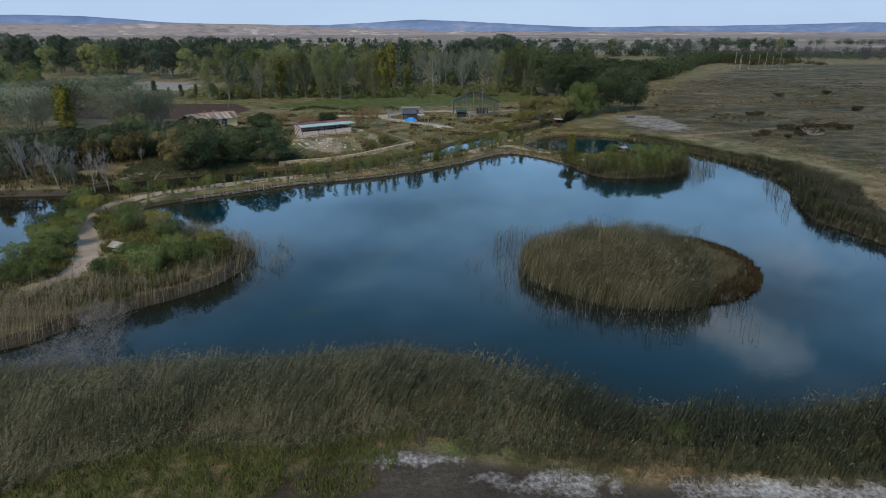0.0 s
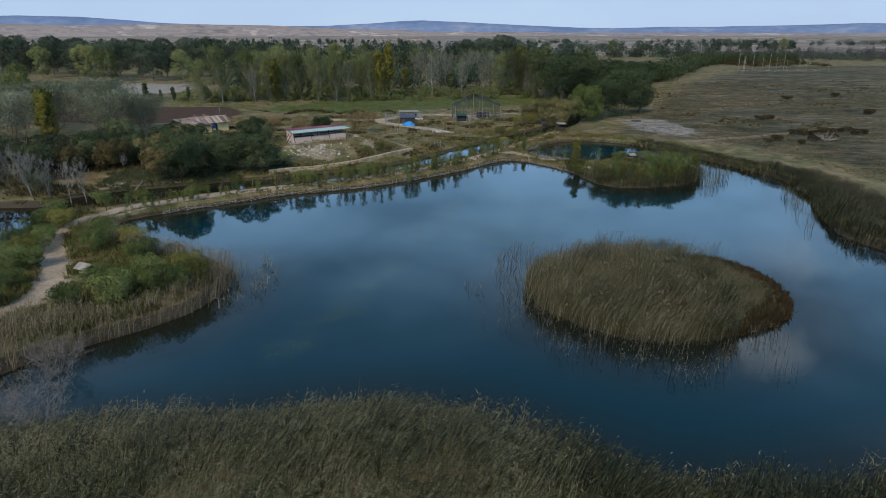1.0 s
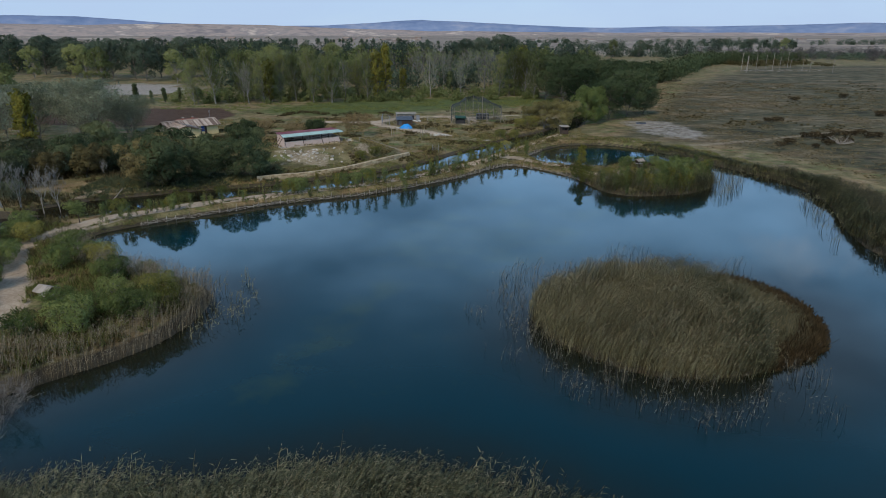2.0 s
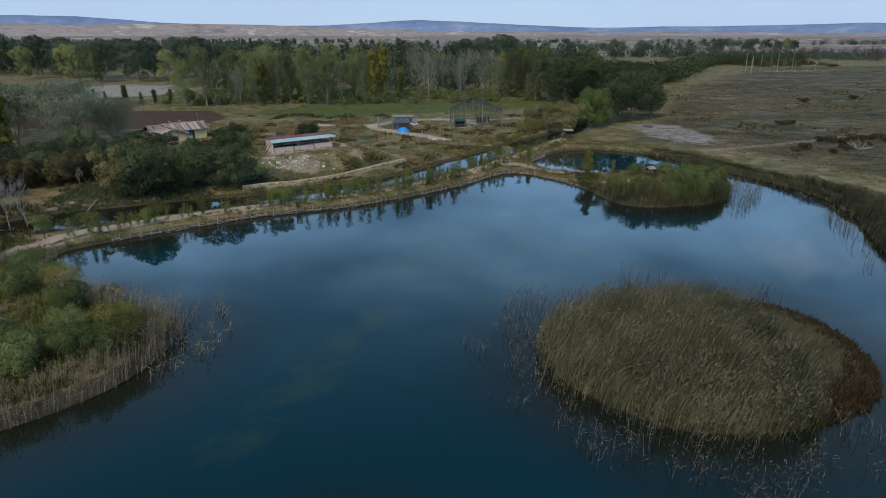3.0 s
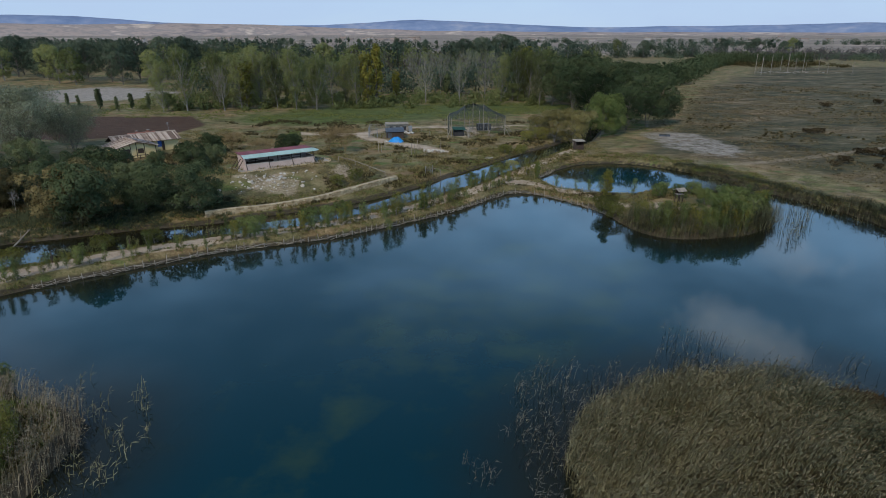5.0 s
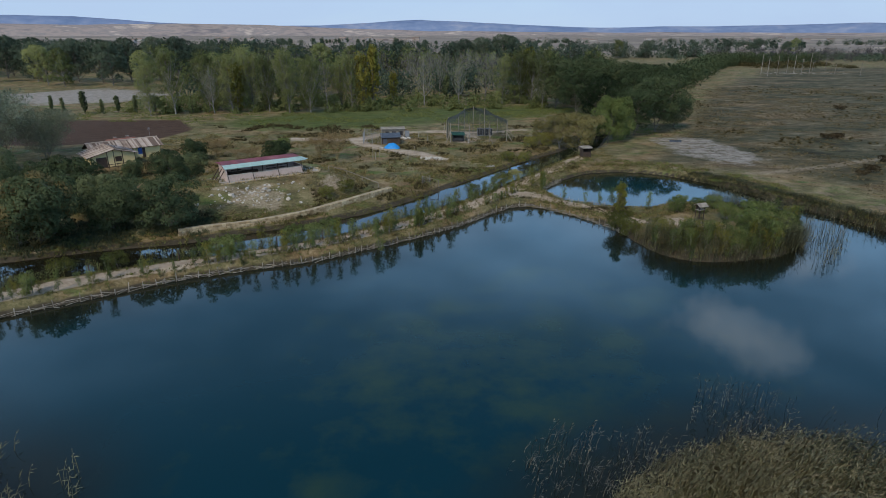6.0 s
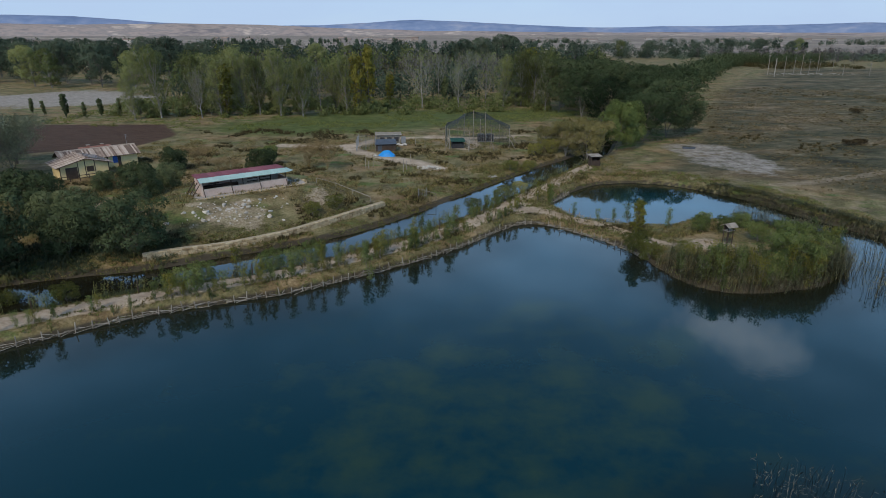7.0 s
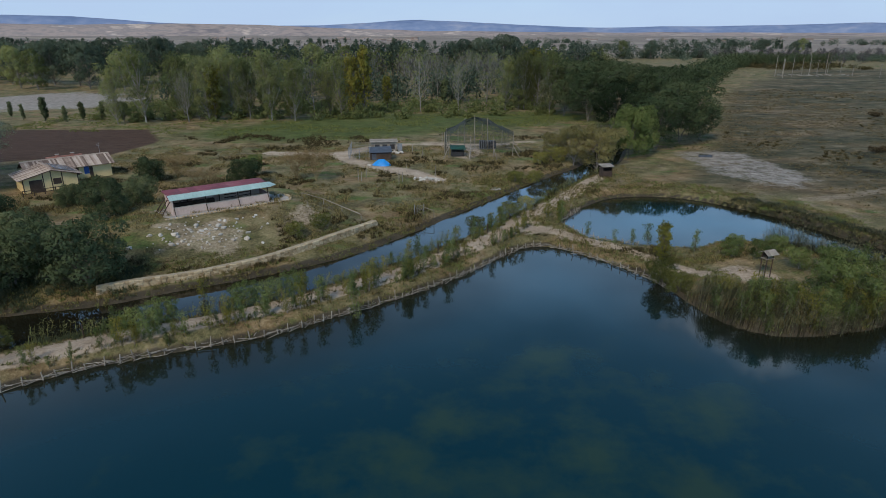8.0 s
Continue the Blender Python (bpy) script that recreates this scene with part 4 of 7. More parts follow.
plant(grove(make_bare, 3, "bare_poplar_tree", 18, 9.0, M_PALEBARK, seed=41, label="nearly bare pale-barked poplar with a few last leaves", shape=broad, limbs=22, subs=5, twigs=4, leaf_mat=M_OLIVE, count=420),
      [(0, 263, 17.5), (12, 263, 14.5), (22, 272, 17.6), (-33, 256, 15), (-66, 240, 14), (6, 300, 16), (-6, 310, 17), (16, 318, 16), (30, 322, 16), (-20, 318, 15), (20, 335, 17), (2, 340, 16), (-92, 175, 10), (-100, 140, 15), (-32, 300, 14), (-46, 300, 15), (10, 350, 15), (25, 355, 15)], "bare poplars", 18)
plant(grove(make_bare, 3, "bare_birch_tree", 7, 3.6, M_PALEBARK, seed=51, label="small leafless white-stemmed tree beside the marsh pond", shape=broad, limbs=16, subs=5, twigs=5, stems=2, start=0.25, thick=1.6),
      [(-57.6, 100.6, 7.2), (-55.5, 101.2, 7.6), (-63.5, 100.5, 8), (-61.2, 101.2, 6.8), (-67, 101, 7), (-70, 103, 7.5), (-73, 106, 8), (-58.4, 120.5, 3.2), (-65.5, 104, 6.5)], "white-stemmed trees", 7)
plant(grove(make_tree, 4, "holm_oak_tree", 8, 9, M_OAK, M_BARK, seed=61, label="dense dark-green evergreen oak on the bank", shape=dome, limbs=36, start=0.04, rise=0.6, leaf=0.2, count=9500, twigs=2, trunk=0.75, stems=2, lobe=0.14),
      [(-45.5, 114, 8.8), (-50, 130, 7.6), (-39.6, 120, 6.4), (-32, 119.6, 7.2), (-38.6, 138, 5.2), (-55, 134, 6.4), (-64.5, 124, 5.6), (-40, 148, 4.6), (-29, 163, 4.6), (-53, 126.5, 5.6), (-59.5, 128, 6.0), (-66, 128, 6.5), (-68, 142, 7), (-73, 118, 6), (-45, 166, 4.2), (-51, 150, 3.2), (-44.6, 126, 6.2)], "evergreen oaks round the sheds", 8)
plant(grove(make_tree, 2, "russet_oak_tree", 7, 8.5, M_RUSSET, M_BARK, seed=71, label="rounded oak turning russet brown above the canal", shape=dome, limbs=30, start=0.04, rise=0.6, leaf=0.2, count=7500, twigs=3, trunk=0.75, stems=2, lobe=0.14),
      [(-47.8, 113.6, 8.4), (-62, 121.3, 5.6), (-67.5, 120, 5)], "russet trees", 7)
plant(grove(make_tree, 3, "silver_willow_tree", 13, 14, M_SILVER, M_BARK, seed=81, label="broad silvery grey-green willow in the wet wood", shape=dome, limbs=42, start=0.06, rise=1.5, up=1.2, leaf=0.2, count=8000, spread=0.05, twigs=5, stems=3),
      [(-81, 156, 14), (-76, 152, 12), (-93, 160, 13), (-95, 146, 12), (-71, 160, 10), (-86, 170, 12), (-104, 165, 12), (-104, 178, 11), (-112, 150, 12), (-78, 172, 9)], "silver willows", 13)
plant(grove(make_tree, 3, "riverside_tree", 13, 12, M_DARK, M_BARK, seed=91, label="dark broad-crowned tree of the riverside wood", shape=dome, limbs=34, start=0.05, rise=0.9, leaf=0.28, count=6800, twigs=2, stems=2, lobe=0.14),
      [(60, 201, 14.2), (53, 196, 12), (67, 207, 8), (50, 223, 12.5), (63, 239, 13), (44, 252, 16), (57, 259, 16.5), (78, 258, 14), (48, 238, 14), (70, 225, 11), (72, 245, 13), (51, 268, 16), (66, 272, 15), (60, 285, 15), (76, 285, 13), (84, 276, 12), (90, 300, 12), (56, 212, 11), (96, 318, 11), (80, 305, 13), (68, 300, 14), (104, 335, 10)], "riverside wood", 13)
plant(grove(make_tree, 2, "canal_willow_tree", 8, 7.5, M_TANWILLOW, M_TWIG, seed=191, label="rounded olive-tan willow thinning out beside the canal", shape=dome, limbs=36, start=0.03, rise=1.0, leaf=0.16, count=7500, twigs=4, stems=4, up=0.9, lobe=0.12),
      [(31, 180.5, 7.6), (35, 178, 9.0), (27.5, 182.5, 5.5)], "canal willows", 8)
plant(grove(make_tree, 2, "ash_tree", 10, 10, M_FRESH, M_BARK, seed=101, label="rounded bright olive-green tree beside the canal", shape=dome, limbs=30, start=0.05, rise=0.8, leaf=0.22, count=8000, twigs=3, stems=2, lobe=0.15),
      [(43.5, 186, 10.4), (47, 190, 9), (-29, 170, 3.8)], "bright trees", 10)
plant(grove(make_tree, 3, "marsh_shrub", 4, 5.5, M_MARSH, M_TWIG, seed=161, label="grey-green marsh shrub in the wet wood", category="shrub", shape=dome, limbs=30, start=0.02, rise=0.7, leaf=0.15, count=3200, twigs=3, stems=3, up=0.6, lobe=0.15),
      [(-70, 112, 5), (-76, 104, 4), (-80, 112, 5.5), (-86, 104, 5), (-92, 112, 6), (-75, 122, 6), (-84, 126, 4.6), (-66, 122, 4.5), (-96, 122, 7), (-60, 125, 4), (-70, 133, 5.5), (-80, 136, 4.2), (-90, 133, 5), (-104, 110, 6), (-102, 130, 8), (-64, 104, 3.2), (-110, 122, 7)], "marsh shrubs", 4)
plant(grove(make_tree, 2, "cypress_tree", 5.5, 1.2, M_OAK, M_BARK, seed=111, label="small slender dark cypress in a planted row", shape=column, limbs=22, start=0.03, rise=2.8, leaf=0.26, count=1100, spread=0.1),
      [(-116, 246, 4.8), (-106, 240, 7.2), (-101, 241, 4.8), (-97, 243, 5.6), (-92, 244, 5.6), (-122, 250, 5), (-87, 246, 5), (8, 284, 9)], "planted row of cypresses", 5.5)
plant(grove(make_bare, 2, "willow_coppice", 4.6, 6.0, M_TANTWIG, seed=121, label="leafless willow shrub of upright tan wands in grass", category="shrub", shape=dome, limbs=56, subs=7, twigs=5, stems=10, start=0.05, rise=2.6, thick=2.2),
      [(-17, 166, 5.2), (-20.5, 167, 4.4), (-42, 169, 3.6), (-30.5, 151, 4.2)], "willow coppice", 4.6)
plant(grove(make_bare, 1, "grey_willow_shrub", 4.2, 5.4, M_TWIG, seed=131, label="leafless lilac-grey willow shrub among the reeds", category="shrub", shape=dome, limbs=84, subs=6, twigs=4, stems=16, start=0.04, rise=3.2, thick=0.75),
      [(-25.2, 38.6, 4.8), (-29, 39.4, 3.4), (-30, 48.5, 3.6)], "grey shrubs", 4.2)
plant(grove(make_tree, 4, "big_poplar_tree", 22, 18, M_FARGREEN, M_BARK, seed=141, label="big dark-green poplar of the distant shelter belt", shape=broad, limbs=34, start=0.02, rise=1.2, leaf=0.5, count=4200, twigs=2, lobe=0.14),
      [(-253, 402, 24), (-232, 400, 23), (-215, 395, 22.5), (-178, 372, 22), (-163, 366, 22), (-153, 376, 22), (-140, 380, 23), (-127, 372, 23), (-120, 400, 20), (-270, 410, 24), (-290, 415, 24), (35, 458, 22), (50, 470, 24), (63, 522, 22), (24, 460, 21), (-150, 350, 21), (-190, 382, 20), (214, 667, 17), (341, 770, 17), (375, 769, 18), (393, 740, 16), (-205, 385, 20), (-134, 395, 22), (-240, 418, 23)], "distant shelter belt", 22)
plant(grove(make_tree, 2, "light_poplar_tree", 20, 14, M_OLIVE, M_PALEBARK, seed=151, label="lighter olive poplar at the edge of the grey field", shape=broad, limbs=32, start=0.02, rise=1.3, leaf=0.42, count=3600, twigs=2, up=0.6, lobe=0.13),
      [(-182, 352, 19), (-201, 376, 19), (-171, 346, 18), (-63, 427, 19), (-47, 440, 17), (187, 667, 18), (450, 825, 19), (-222, 372, 18), (-130, 340, 17)], "light poplars", 20)


plant(grove(make_tree, 2, "meadow_bush", 1.2, 2.2, M_RUSTWEED, M_TWIG, seed=181, label="low dark brown bush dotting the dry meadow", category="bush", shape=dome, limbs=16, start=0.02, rise=0.6, leaf=0.12, count=900, twigs=2, stems=2, lobe=0.2),
      [(97.6, 189.3, 1.2), (99.8, 189.2, 1.3), (102, 190.5, 1.1), (82.6, 151.7, 1.4), (91.8, 160.9, 1.2), (93.4, 159.8, 1.6), (95.4, 158.4, 1.5), (91.3, 150.7, 1.2), (101.8, 164.2, 1.3), (103.2, 162.3, 1.1), (106.3, 164.2, 1.0), (109, 166.1, 1.2), (108.1, 161.2, 1.3), (111, 162.1, 1.2), (138.5, 201, 1.6), (162.7, 256.2, 1.6), (137, 245.4, 1.6), (96.6, 152.8, 1.4), (99, 154.6, 1.2), (140, 203, 1.3), (79.6, 149.4, 1.0), (86, 147, 0.9)], "meadow bushes", 1.2)


def saplings():
    rand = np.random.default_rng(5)
    kinds = {}
    tall = lambda u: max(0.3, 1.1 - u)
    kinds["green"] = grove(make_tree, 3, "sapling", 3.0, 0.9, M_FRESH, M_TWIG, seed=201, label="young green willow sapling on the pond bank", category="sapling", shape=tall, limbs=14, start=0.05, rise=2.0, leaf=0.085, count=560, spread=0.2, twigs=2, stems=3, up=1.6)
    kinds["yellow"] = grove(make_tree, 2, "sapling", 3.0, 0.9, M_YELLOW, M_TWIG, seed=211, label="young yellow-leaved poplar sapling on the pond bank", category="sapling", shape=tall, limbs=14, start=0.05, rise=2.0, leaf=0.085, count=520, spread=0.2, twigs=2, stems=3, up=1.6)
    kinds["shrub"] = grove(make_tree, 3, "willow_shrub", 3.0, 3.8, M_FRESH, M_TWIG, seed=221, label="bushy green willow shrub on the damp bank", category="shrub", shape=dome, limbs=36, start=0.02, rise=0.75, leaf=0.085, count=4600, twigs=3, stems=3, up=1.2, lobe=0.13)
    kinds["olive"] = grove(make_tree, 2, "olive_shrub", 3.0, 4.2, M_SHRUB, M_TWIG, seed=231, label="bushy olive-green shrub with some yellowing leaves", category="shrub", shape=dome, limbs=36, start=0.02, rise=0.75, leaf=0.085, count=4600, twigs=3, stems=3, up=1.2, lobe=0.13)
    bank = spline(PATH_BANK, 8, False)
    bank = bank[bank[:, 1] > 92]
    spots = {"green": [], "yellow": [], "shrub": [], "olive": []}
    for k in range(105):
        p = bank[rand.integers(len(bank) // 2 if rand.random() < 0.6 else 0, len(bank) - 30)]
        side = 1 if rand.random() < 0.4 else -1
        q = p + np.array([-0.62, 0.78]) * side * rand.uniform(1.3, 2.4) + rand.normal(size=2) * 0.3
        d = shore_distance([q])[0]
        if d < 0.25:
            continue
        kind = "green" if rand.random() < 0.62 else "yellow"
        spots[kind].append((q[0], q[1], rand.uniform(0.8, 1.4) + 1.7 * rand.random() ** 2.5))
    for k in range(74):
        p = bank[rand.integers(0, len(bank) - 44)]
        q = p + np.array([0.5, -0.86]) * rand.uniform(1.2, 2.6) + rand.normal(size=2) * 0.25
        if shore_distance([q])[0] > 0.3:
            spots["green" if rand.random() < 0.6 else "yellow"].append((q[0], q[1], rand.uniform(0.9, 1.6) + 1.5 * rand.random() ** 2))
    spots["green"] += [(29.5, 132.6, 3.0), (27.6, 132.4, 2.2), (25.4, 133, 1.9), (23, 136.4, 2.2), (20.5, 141, 3.6), (-4.5, 113.6, 3.4), (34, 129.5, 2.9), (1, 128, 2.8)]
    spots["yellow"] += [(-9.5, 113.4, 2.7), (-10.6, 112.8, 2.4), (18.6, 142.4, 3.2), (0, 128.4, 2.4), (-20, 118, 3.4), (33, 111.2, 2.6)]
    spots["shrub"] += [(37, 126.5, 3.6), (40, 125.5, 3.4), (42.5, 122.5, 3.9), (44.5, 119, 4.2), (46, 122, 3.9), (42, 115.5, 4.4), (45.5, 115.5, 3.6), (43, 128, 3.2), (38.5, 129.4, 2.8), (-30.8, 59.5, 3.8), (-34.5, 58.6, 3.0), (-27, 62.5, 3.5), (-30, 65.5, 3.2), (-33, 71.5, 3.2), (-40.5, 75, 3.6),
                       (-46, 62.5, 3.4), (-46.5, 68, 3.4), (-44, 57.5, 3.0), (-50, 75.5, 3.0), (-42.5, 80.5, 2.8), (-11, 118.5, 2.8), (-15.5, 116.6, 2.9), (-13, 117.4, 2.5), (15, 31, 1.9), (-22, 108.8, 2.8), (-52.6, 89, 3.0), (-49.5, 95.4, 2.8), (-22, 113, 2.8), (-30.6, 62.8, 3.0), (-28.2, 62.9, 2.8), (-25.8, 62.7, 2.6), (-34.6, 64.6, 2.6), (-40, 80.4, 2.6), (-31.0, 74.6, 2.4), (-35.2, 72.6, 2.2), (-42.6, 59.2, 2.6), (-43.4, 63.6, 2.8), (-44.8, 69.4, 2.8), (-47.4, 76, 3.0), (-51.9, 82, 2.8), (-52.6, 85.6, 2.6), (-48.5, 79, 2.4), (-49.6, 72, 2.6)]
    spots["shrub"] += [(43.4, 112.6, 3.2), (47.6, 116.4, 3.2), (49, 121, 2.9)]
    rim = spline(SHORE_ISLET[:7], 10, False)
    for k in range(84):
        p = rim[rand.integers(0, len(rim))]
        q = p + (np.array([40.0, 121.0]) - p) * rand.uniform(0.02, 0.3) + rand.normal(size=2) * 0.3
        spots["green" if rand.random() < 0.68 else "yellow"].append((q[0], q[1], rand.uniform(1.8, 3.0) + 0.9 * rand.random() ** 2))
    spots["olive"] += [(26.8, 120.8, 3.0), (27.6, 118.4, 2.6), (39.6, 112.2, 2.3), (33.5, 113, 2.8), (30.6, 115.8, 2.6), (36.6, 112.2, 2.2), (28.8, 124, 1.8), (-36.5, 76.5, 2.8), (-26, 66.5, 3.0), (-24.8, 64, 2.8), (-47.5, 73, 2.8), (-49.6, 84.5, 2.8), (13.5, 143.5, 2.8), (16.6, 147.5, 2.4), (-40, 108.4, 2.6), (-47, 101.5, 2.6), (-33, 107, 2.2), (8.6, 139.4, 2.4), (-14, 133.6, 2.2), (-11.5, 136.5, 2.2), (21, 167, 2.6), (17.4, 165.4, 2.2), (24, 178, 3), (28, 181, 3.4)]
    spots["shrub"] = [(x, y, h * (0.62 if x > 36 and y > 120.5 else 0.85)) for x, y, h in spots["shrub"]]
    spots["olive"] = [(x, y, h * 0.88) for x, y, h in spots["olive"]]
    for kind, group in (("green", "bank saplings"), ("yellow", "yellow bank saplings"), ("shrub", "green bank shrubs"), ("olive", "olive bank shrubs")):
        plant(kinds[kind], spots[kind], group, 3.0, 40)


saplings()


# ---- reeds, weeds and far woods: what nobody could count ----


def scatter(poly_test, box, per_m2, rand):
    x0, y0, x1, y1 = box
    n = int((x1 - x0) * (y1 - y0) * per_m2)
    q = np.column_stack([rand.uniform(x0, x1, n), rand.uniform(y0, y1, n)])
    return q[poly_test(q)]


def reeds(name, q, h, rand, label, leaf_mat=None, wind=(0.25, 0.1), plume=0.75, leaf_n=4, width=0.045, floor=None, thin=1.0, taper=None, pale=False, leaf_len=1.0):
    """A bed of common reed: bent stems with drooping leaves and plumes."""
    n = len(q)
    z0 = np.maximum(land_z(q), -0.15) if floor is None else np.full(n, floor)
    hh = h * (0.75 + 0.5 * value_noise(q, 3.5, 21)) * rand.uniform(0.72, 1.12, n)
    if taper is not None:
        hh = hh * taper
    swirl = (value_noise(q, 7, 33, 2) - 0.5) * 2.6
    wx = wind[0] * np.cos(swirl) - wind[1] * np.sin(swirl)
    wy = wind[0] * np.sin(swirl) + wind[1] * np.cos(swirl)
    leanv = np.stack([wx, wy], 1) * rand.uniform(0.5, 1.5, n)[:, None] + rand.normal(size=(n, 2)) * 0.1
    p0 = np.column_stack([q, z0])
    p1 = p0 + np.column_stack([leanv * hh[:, None] * 0.3, hh * 0.55])
    p2 = p0 + np.column_stack([leanv * hh[:, None], hh])
    a = rand.uniform(0, math.pi, n)
    wv = np.column_stack([np.cos(a), np.sin(a), 0 * a]) * width * 0.32 * thin
    sv = np.stack([p0 - wv, p0 + wv, p1 - wv * 0.8, p1 + wv * 0.8, p2 - wv * 0.5, p2 + wv * 0.5], 1).reshape(-1, 3)
    b = np.arange(n)[:, None] * 6
    sf = np.concatenate([b + [0, 1, 3, 2], b + [2, 3, 5, 4]])
    m = n * leaf_n
    k = np.repeat(np.arange(n), leaf_n)
    u = rand.uniform(0.3, 0.98, m)[:, None]
    o = np.where(u < 0.55, p0[k] + (p1[k] - p0[k]) * u / 0.55, p1[k] + (p2[k] - p1[k]) * (u - 0.55) / 0.45)
    az = rand.uniform(0, 2 * math.pi, m)
    d = np.column_stack([np.cos(az), np.sin(az), rand.uniform(-0.1, 0.9, m)])
    d[:, :2] += leanv[k] * 2.4
    d = unit(d)
    ln = (rand.uniform(0.25, 0.62, m) * leaf_len)[:, None]
    s = unit(np.cross(d, [0, 0, 1.0])) * width * 0.75
    tip = o + d * ln - np.column_stack([0 * az, 0 * az, 0.12 * ln[:, 0]])
    mid = o + d * ln * 0.5 + [0, 0, 0.03]
    lv = np.stack([o * 0.7 + mid * 0.3 + s, tip, o * 0.7 + mid * 0.3 - s], 1)
    turn = np.cross(lv[:, 1] - lv[:, 0], lv[:, 2] - lv[:, 0]) @ np.array([-0.3, -0.65, 0.7]) < 0
    lv[turn] = lv[turn][:, [2, 1, 0]]
    lv = lv.reshape(-1, 3)
    lf = np.arange(m)[:, None] * 3 + np.arange(3)[None]
    has = np.where(rand.random(n) < plume)[0]
    t = p2[has]
    pd = unit(np.column_stack([leanv[has] * 2.0 + rand.normal(size=(len(has), 2)) * 0.25, rand.uniform(0.3, 0.9, len(has))]))
    ps = unit(np.cross(pd, rand.normal(size=(len(has), 3)))) * rand.uniform(0.018, 0.034, len(has))[:, None]
    pl = rand.uniform(0.13, 0.26, len(has))[:, None]
    pv = np.stack([t, t + pd * pl * 0.5 + ps, t + pd * pl, t + pd * pl * 0.5 - ps], 1).reshape(-1, 3)
    pf = np.arange(len(has))[:, None] * 4 + np.arange(4)[None]
    v, f, ix = join((sv, sf), (lv, lf), (pv, pf))
    stem_n = np.repeat(unit(np.column_stack([-np.sin(a), -np.abs(np.cos(a)), 0.7 + 0 * a])), 6, 0)
    plume_n = np.repeat(unit(np.column_stack([rand.normal(size=(len(has), 2)) * 0.35, np.ones(len(has))]) + [0, -0.3, 0]), 4, 0)
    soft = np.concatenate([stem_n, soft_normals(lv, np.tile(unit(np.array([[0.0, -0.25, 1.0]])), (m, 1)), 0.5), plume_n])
    ob = mesh_object(name, v, f, [M_PALEREED if pale else (leaf_mat or M_REEDLEAF), leaf_mat or M_REEDLEAF, M_PLUME], ix, normals=soft)
    return tagged(ob, label, "reeds", kind="stuff")


def tufts(name, q, h, rand, mat, label, blades=7, width=0.05, category="weeds"):
    """Loose clumps of grass and weeds."""
    n = len(q)
    k = np.repeat(np.arange(n), blades)
    m = len(k)
    p0 = np.column_stack([q, land_z(q) - 0.03])[k] + np.column_stack([rand.normal(size=(m, 2)) * 0.13, np.zeros(m)])
    hh = (h * (0.5 + value_noise(q, 5, 44)) * rand.uniform(0.6, 1.3, n))[k] * rand.uniform(0.6, 1.1, m)
    ln = rand.normal(size=(m, 2)) * 0.42
    tip = p0 + np.column_stack([ln * hh[:, None], hh])
    mid = p0 + np.column_stack([ln * hh[:, None] * 0.35, hh * 0.55])
    a = rand.uniform(0, 2 * math.pi, m)
    s = np.column_stack([np.cos(a), np.sin(a), 0 * a]) * width * rand.uniform(0.6, 1.5, m)[:, None]
    v = np.stack([p0 * 0.6 + mid * 0.4 + s, tip, p0 * 0.6 + mid * 0.4 - s], 1)
    ng = np.cross(v[:, 1] - v[:, 0], v[:, 2] - v[:, 0])
    turn = ng @ np.array([-0.3, -0.65, 0.7]) < 0
    v[turn] = v[turn][:, [2, 1, 0]]
    v = v.reshape(-1, 3)
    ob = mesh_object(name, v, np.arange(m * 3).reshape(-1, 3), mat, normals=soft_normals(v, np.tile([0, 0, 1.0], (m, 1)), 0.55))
    return tagged(ob, label, category, kind="stuff")


rr = np.random.default_rng(17)
MUD_ARC = np.array([(31, 76), (38.5, 70), (38.5, 58), (32, 53), (27, 51.6), (26.6, 53), (28, 57), (29.4, 62), (30.4, 67), (29.8, 71), (28.6, 73.6)], float)
q = scatter(lambda p: (signed(p, ISLE) < 0.0 + 0.9 * value_noise(p, 2.5, 2)) & (signed(p, MUD_ARC) > 0), (8, 51, 38, 77), 46, rr)
side = q[:, 0] + 9 * (value_noise(q, 6, 35) - 0.5) + rr.normal(size=len(q)) * 1.6 > 24.0
reeds("island_reed_bed", q[~side], 2.4, rr, "tan-topped reed bed combed by wind on an islet", M_REEDTAN, (0.24, -0.09), 0.95, 3, 0.03, taper=0.5 + 0.95 * value_noise(q[~side], 1.8, 42, 2), leaf_len=0.85)
reeds("island_green_reed_bed", q[side], 2.5, rr, "grey-olive reeds with feathery leaves on an islet", M_REEDLEAF, (0.24, -0.09), 0.7, 4, 0.03, taper=0.5 + 0.9 * value_noise(q[side], 1.8, 42, 2), leaf_len=0.85)
q = scatter(lambda p: (signed(p, ISLE) < -0.1) & (signed(p, ISLE) > -2.4) & (signed(p, MUD_ARC) < 0.2) & (p[:, 1] < 72.5), (25, 50, 40, 78), 16, rr)
tufts("island_marsh_weeds", q, 0.75, rr, M_RUSTWEED, "rust-brown marsh weeds on the muddy islet rim", 10, 0.05)
q = scatter(lambda p: (signed(p, ISLE) < -1.6) & (signed(p, MUD_ARC) < 0.6) & (value_noise(p, 1.6, 7) > 0.22), (25, 50, 40, 78), 22, rr)
tufts("island_green_weeds", q, 0.6, rr, M_EASTREED, "grey-green low marsh plants behind the islet reeds", 10, 0.05)
q = scatter(lambda p: (signed(p, ISLE) > 0.3) & (signed(p, ISLE) < 7) & (value_noise(p, 2.0, 8) > 0.38 + 0.035 * signed(p, ISLE) + 0.03 * np.maximum(p[:, 0] - 27, 0)), (2, 46, 36, 84), 5.0, rr)
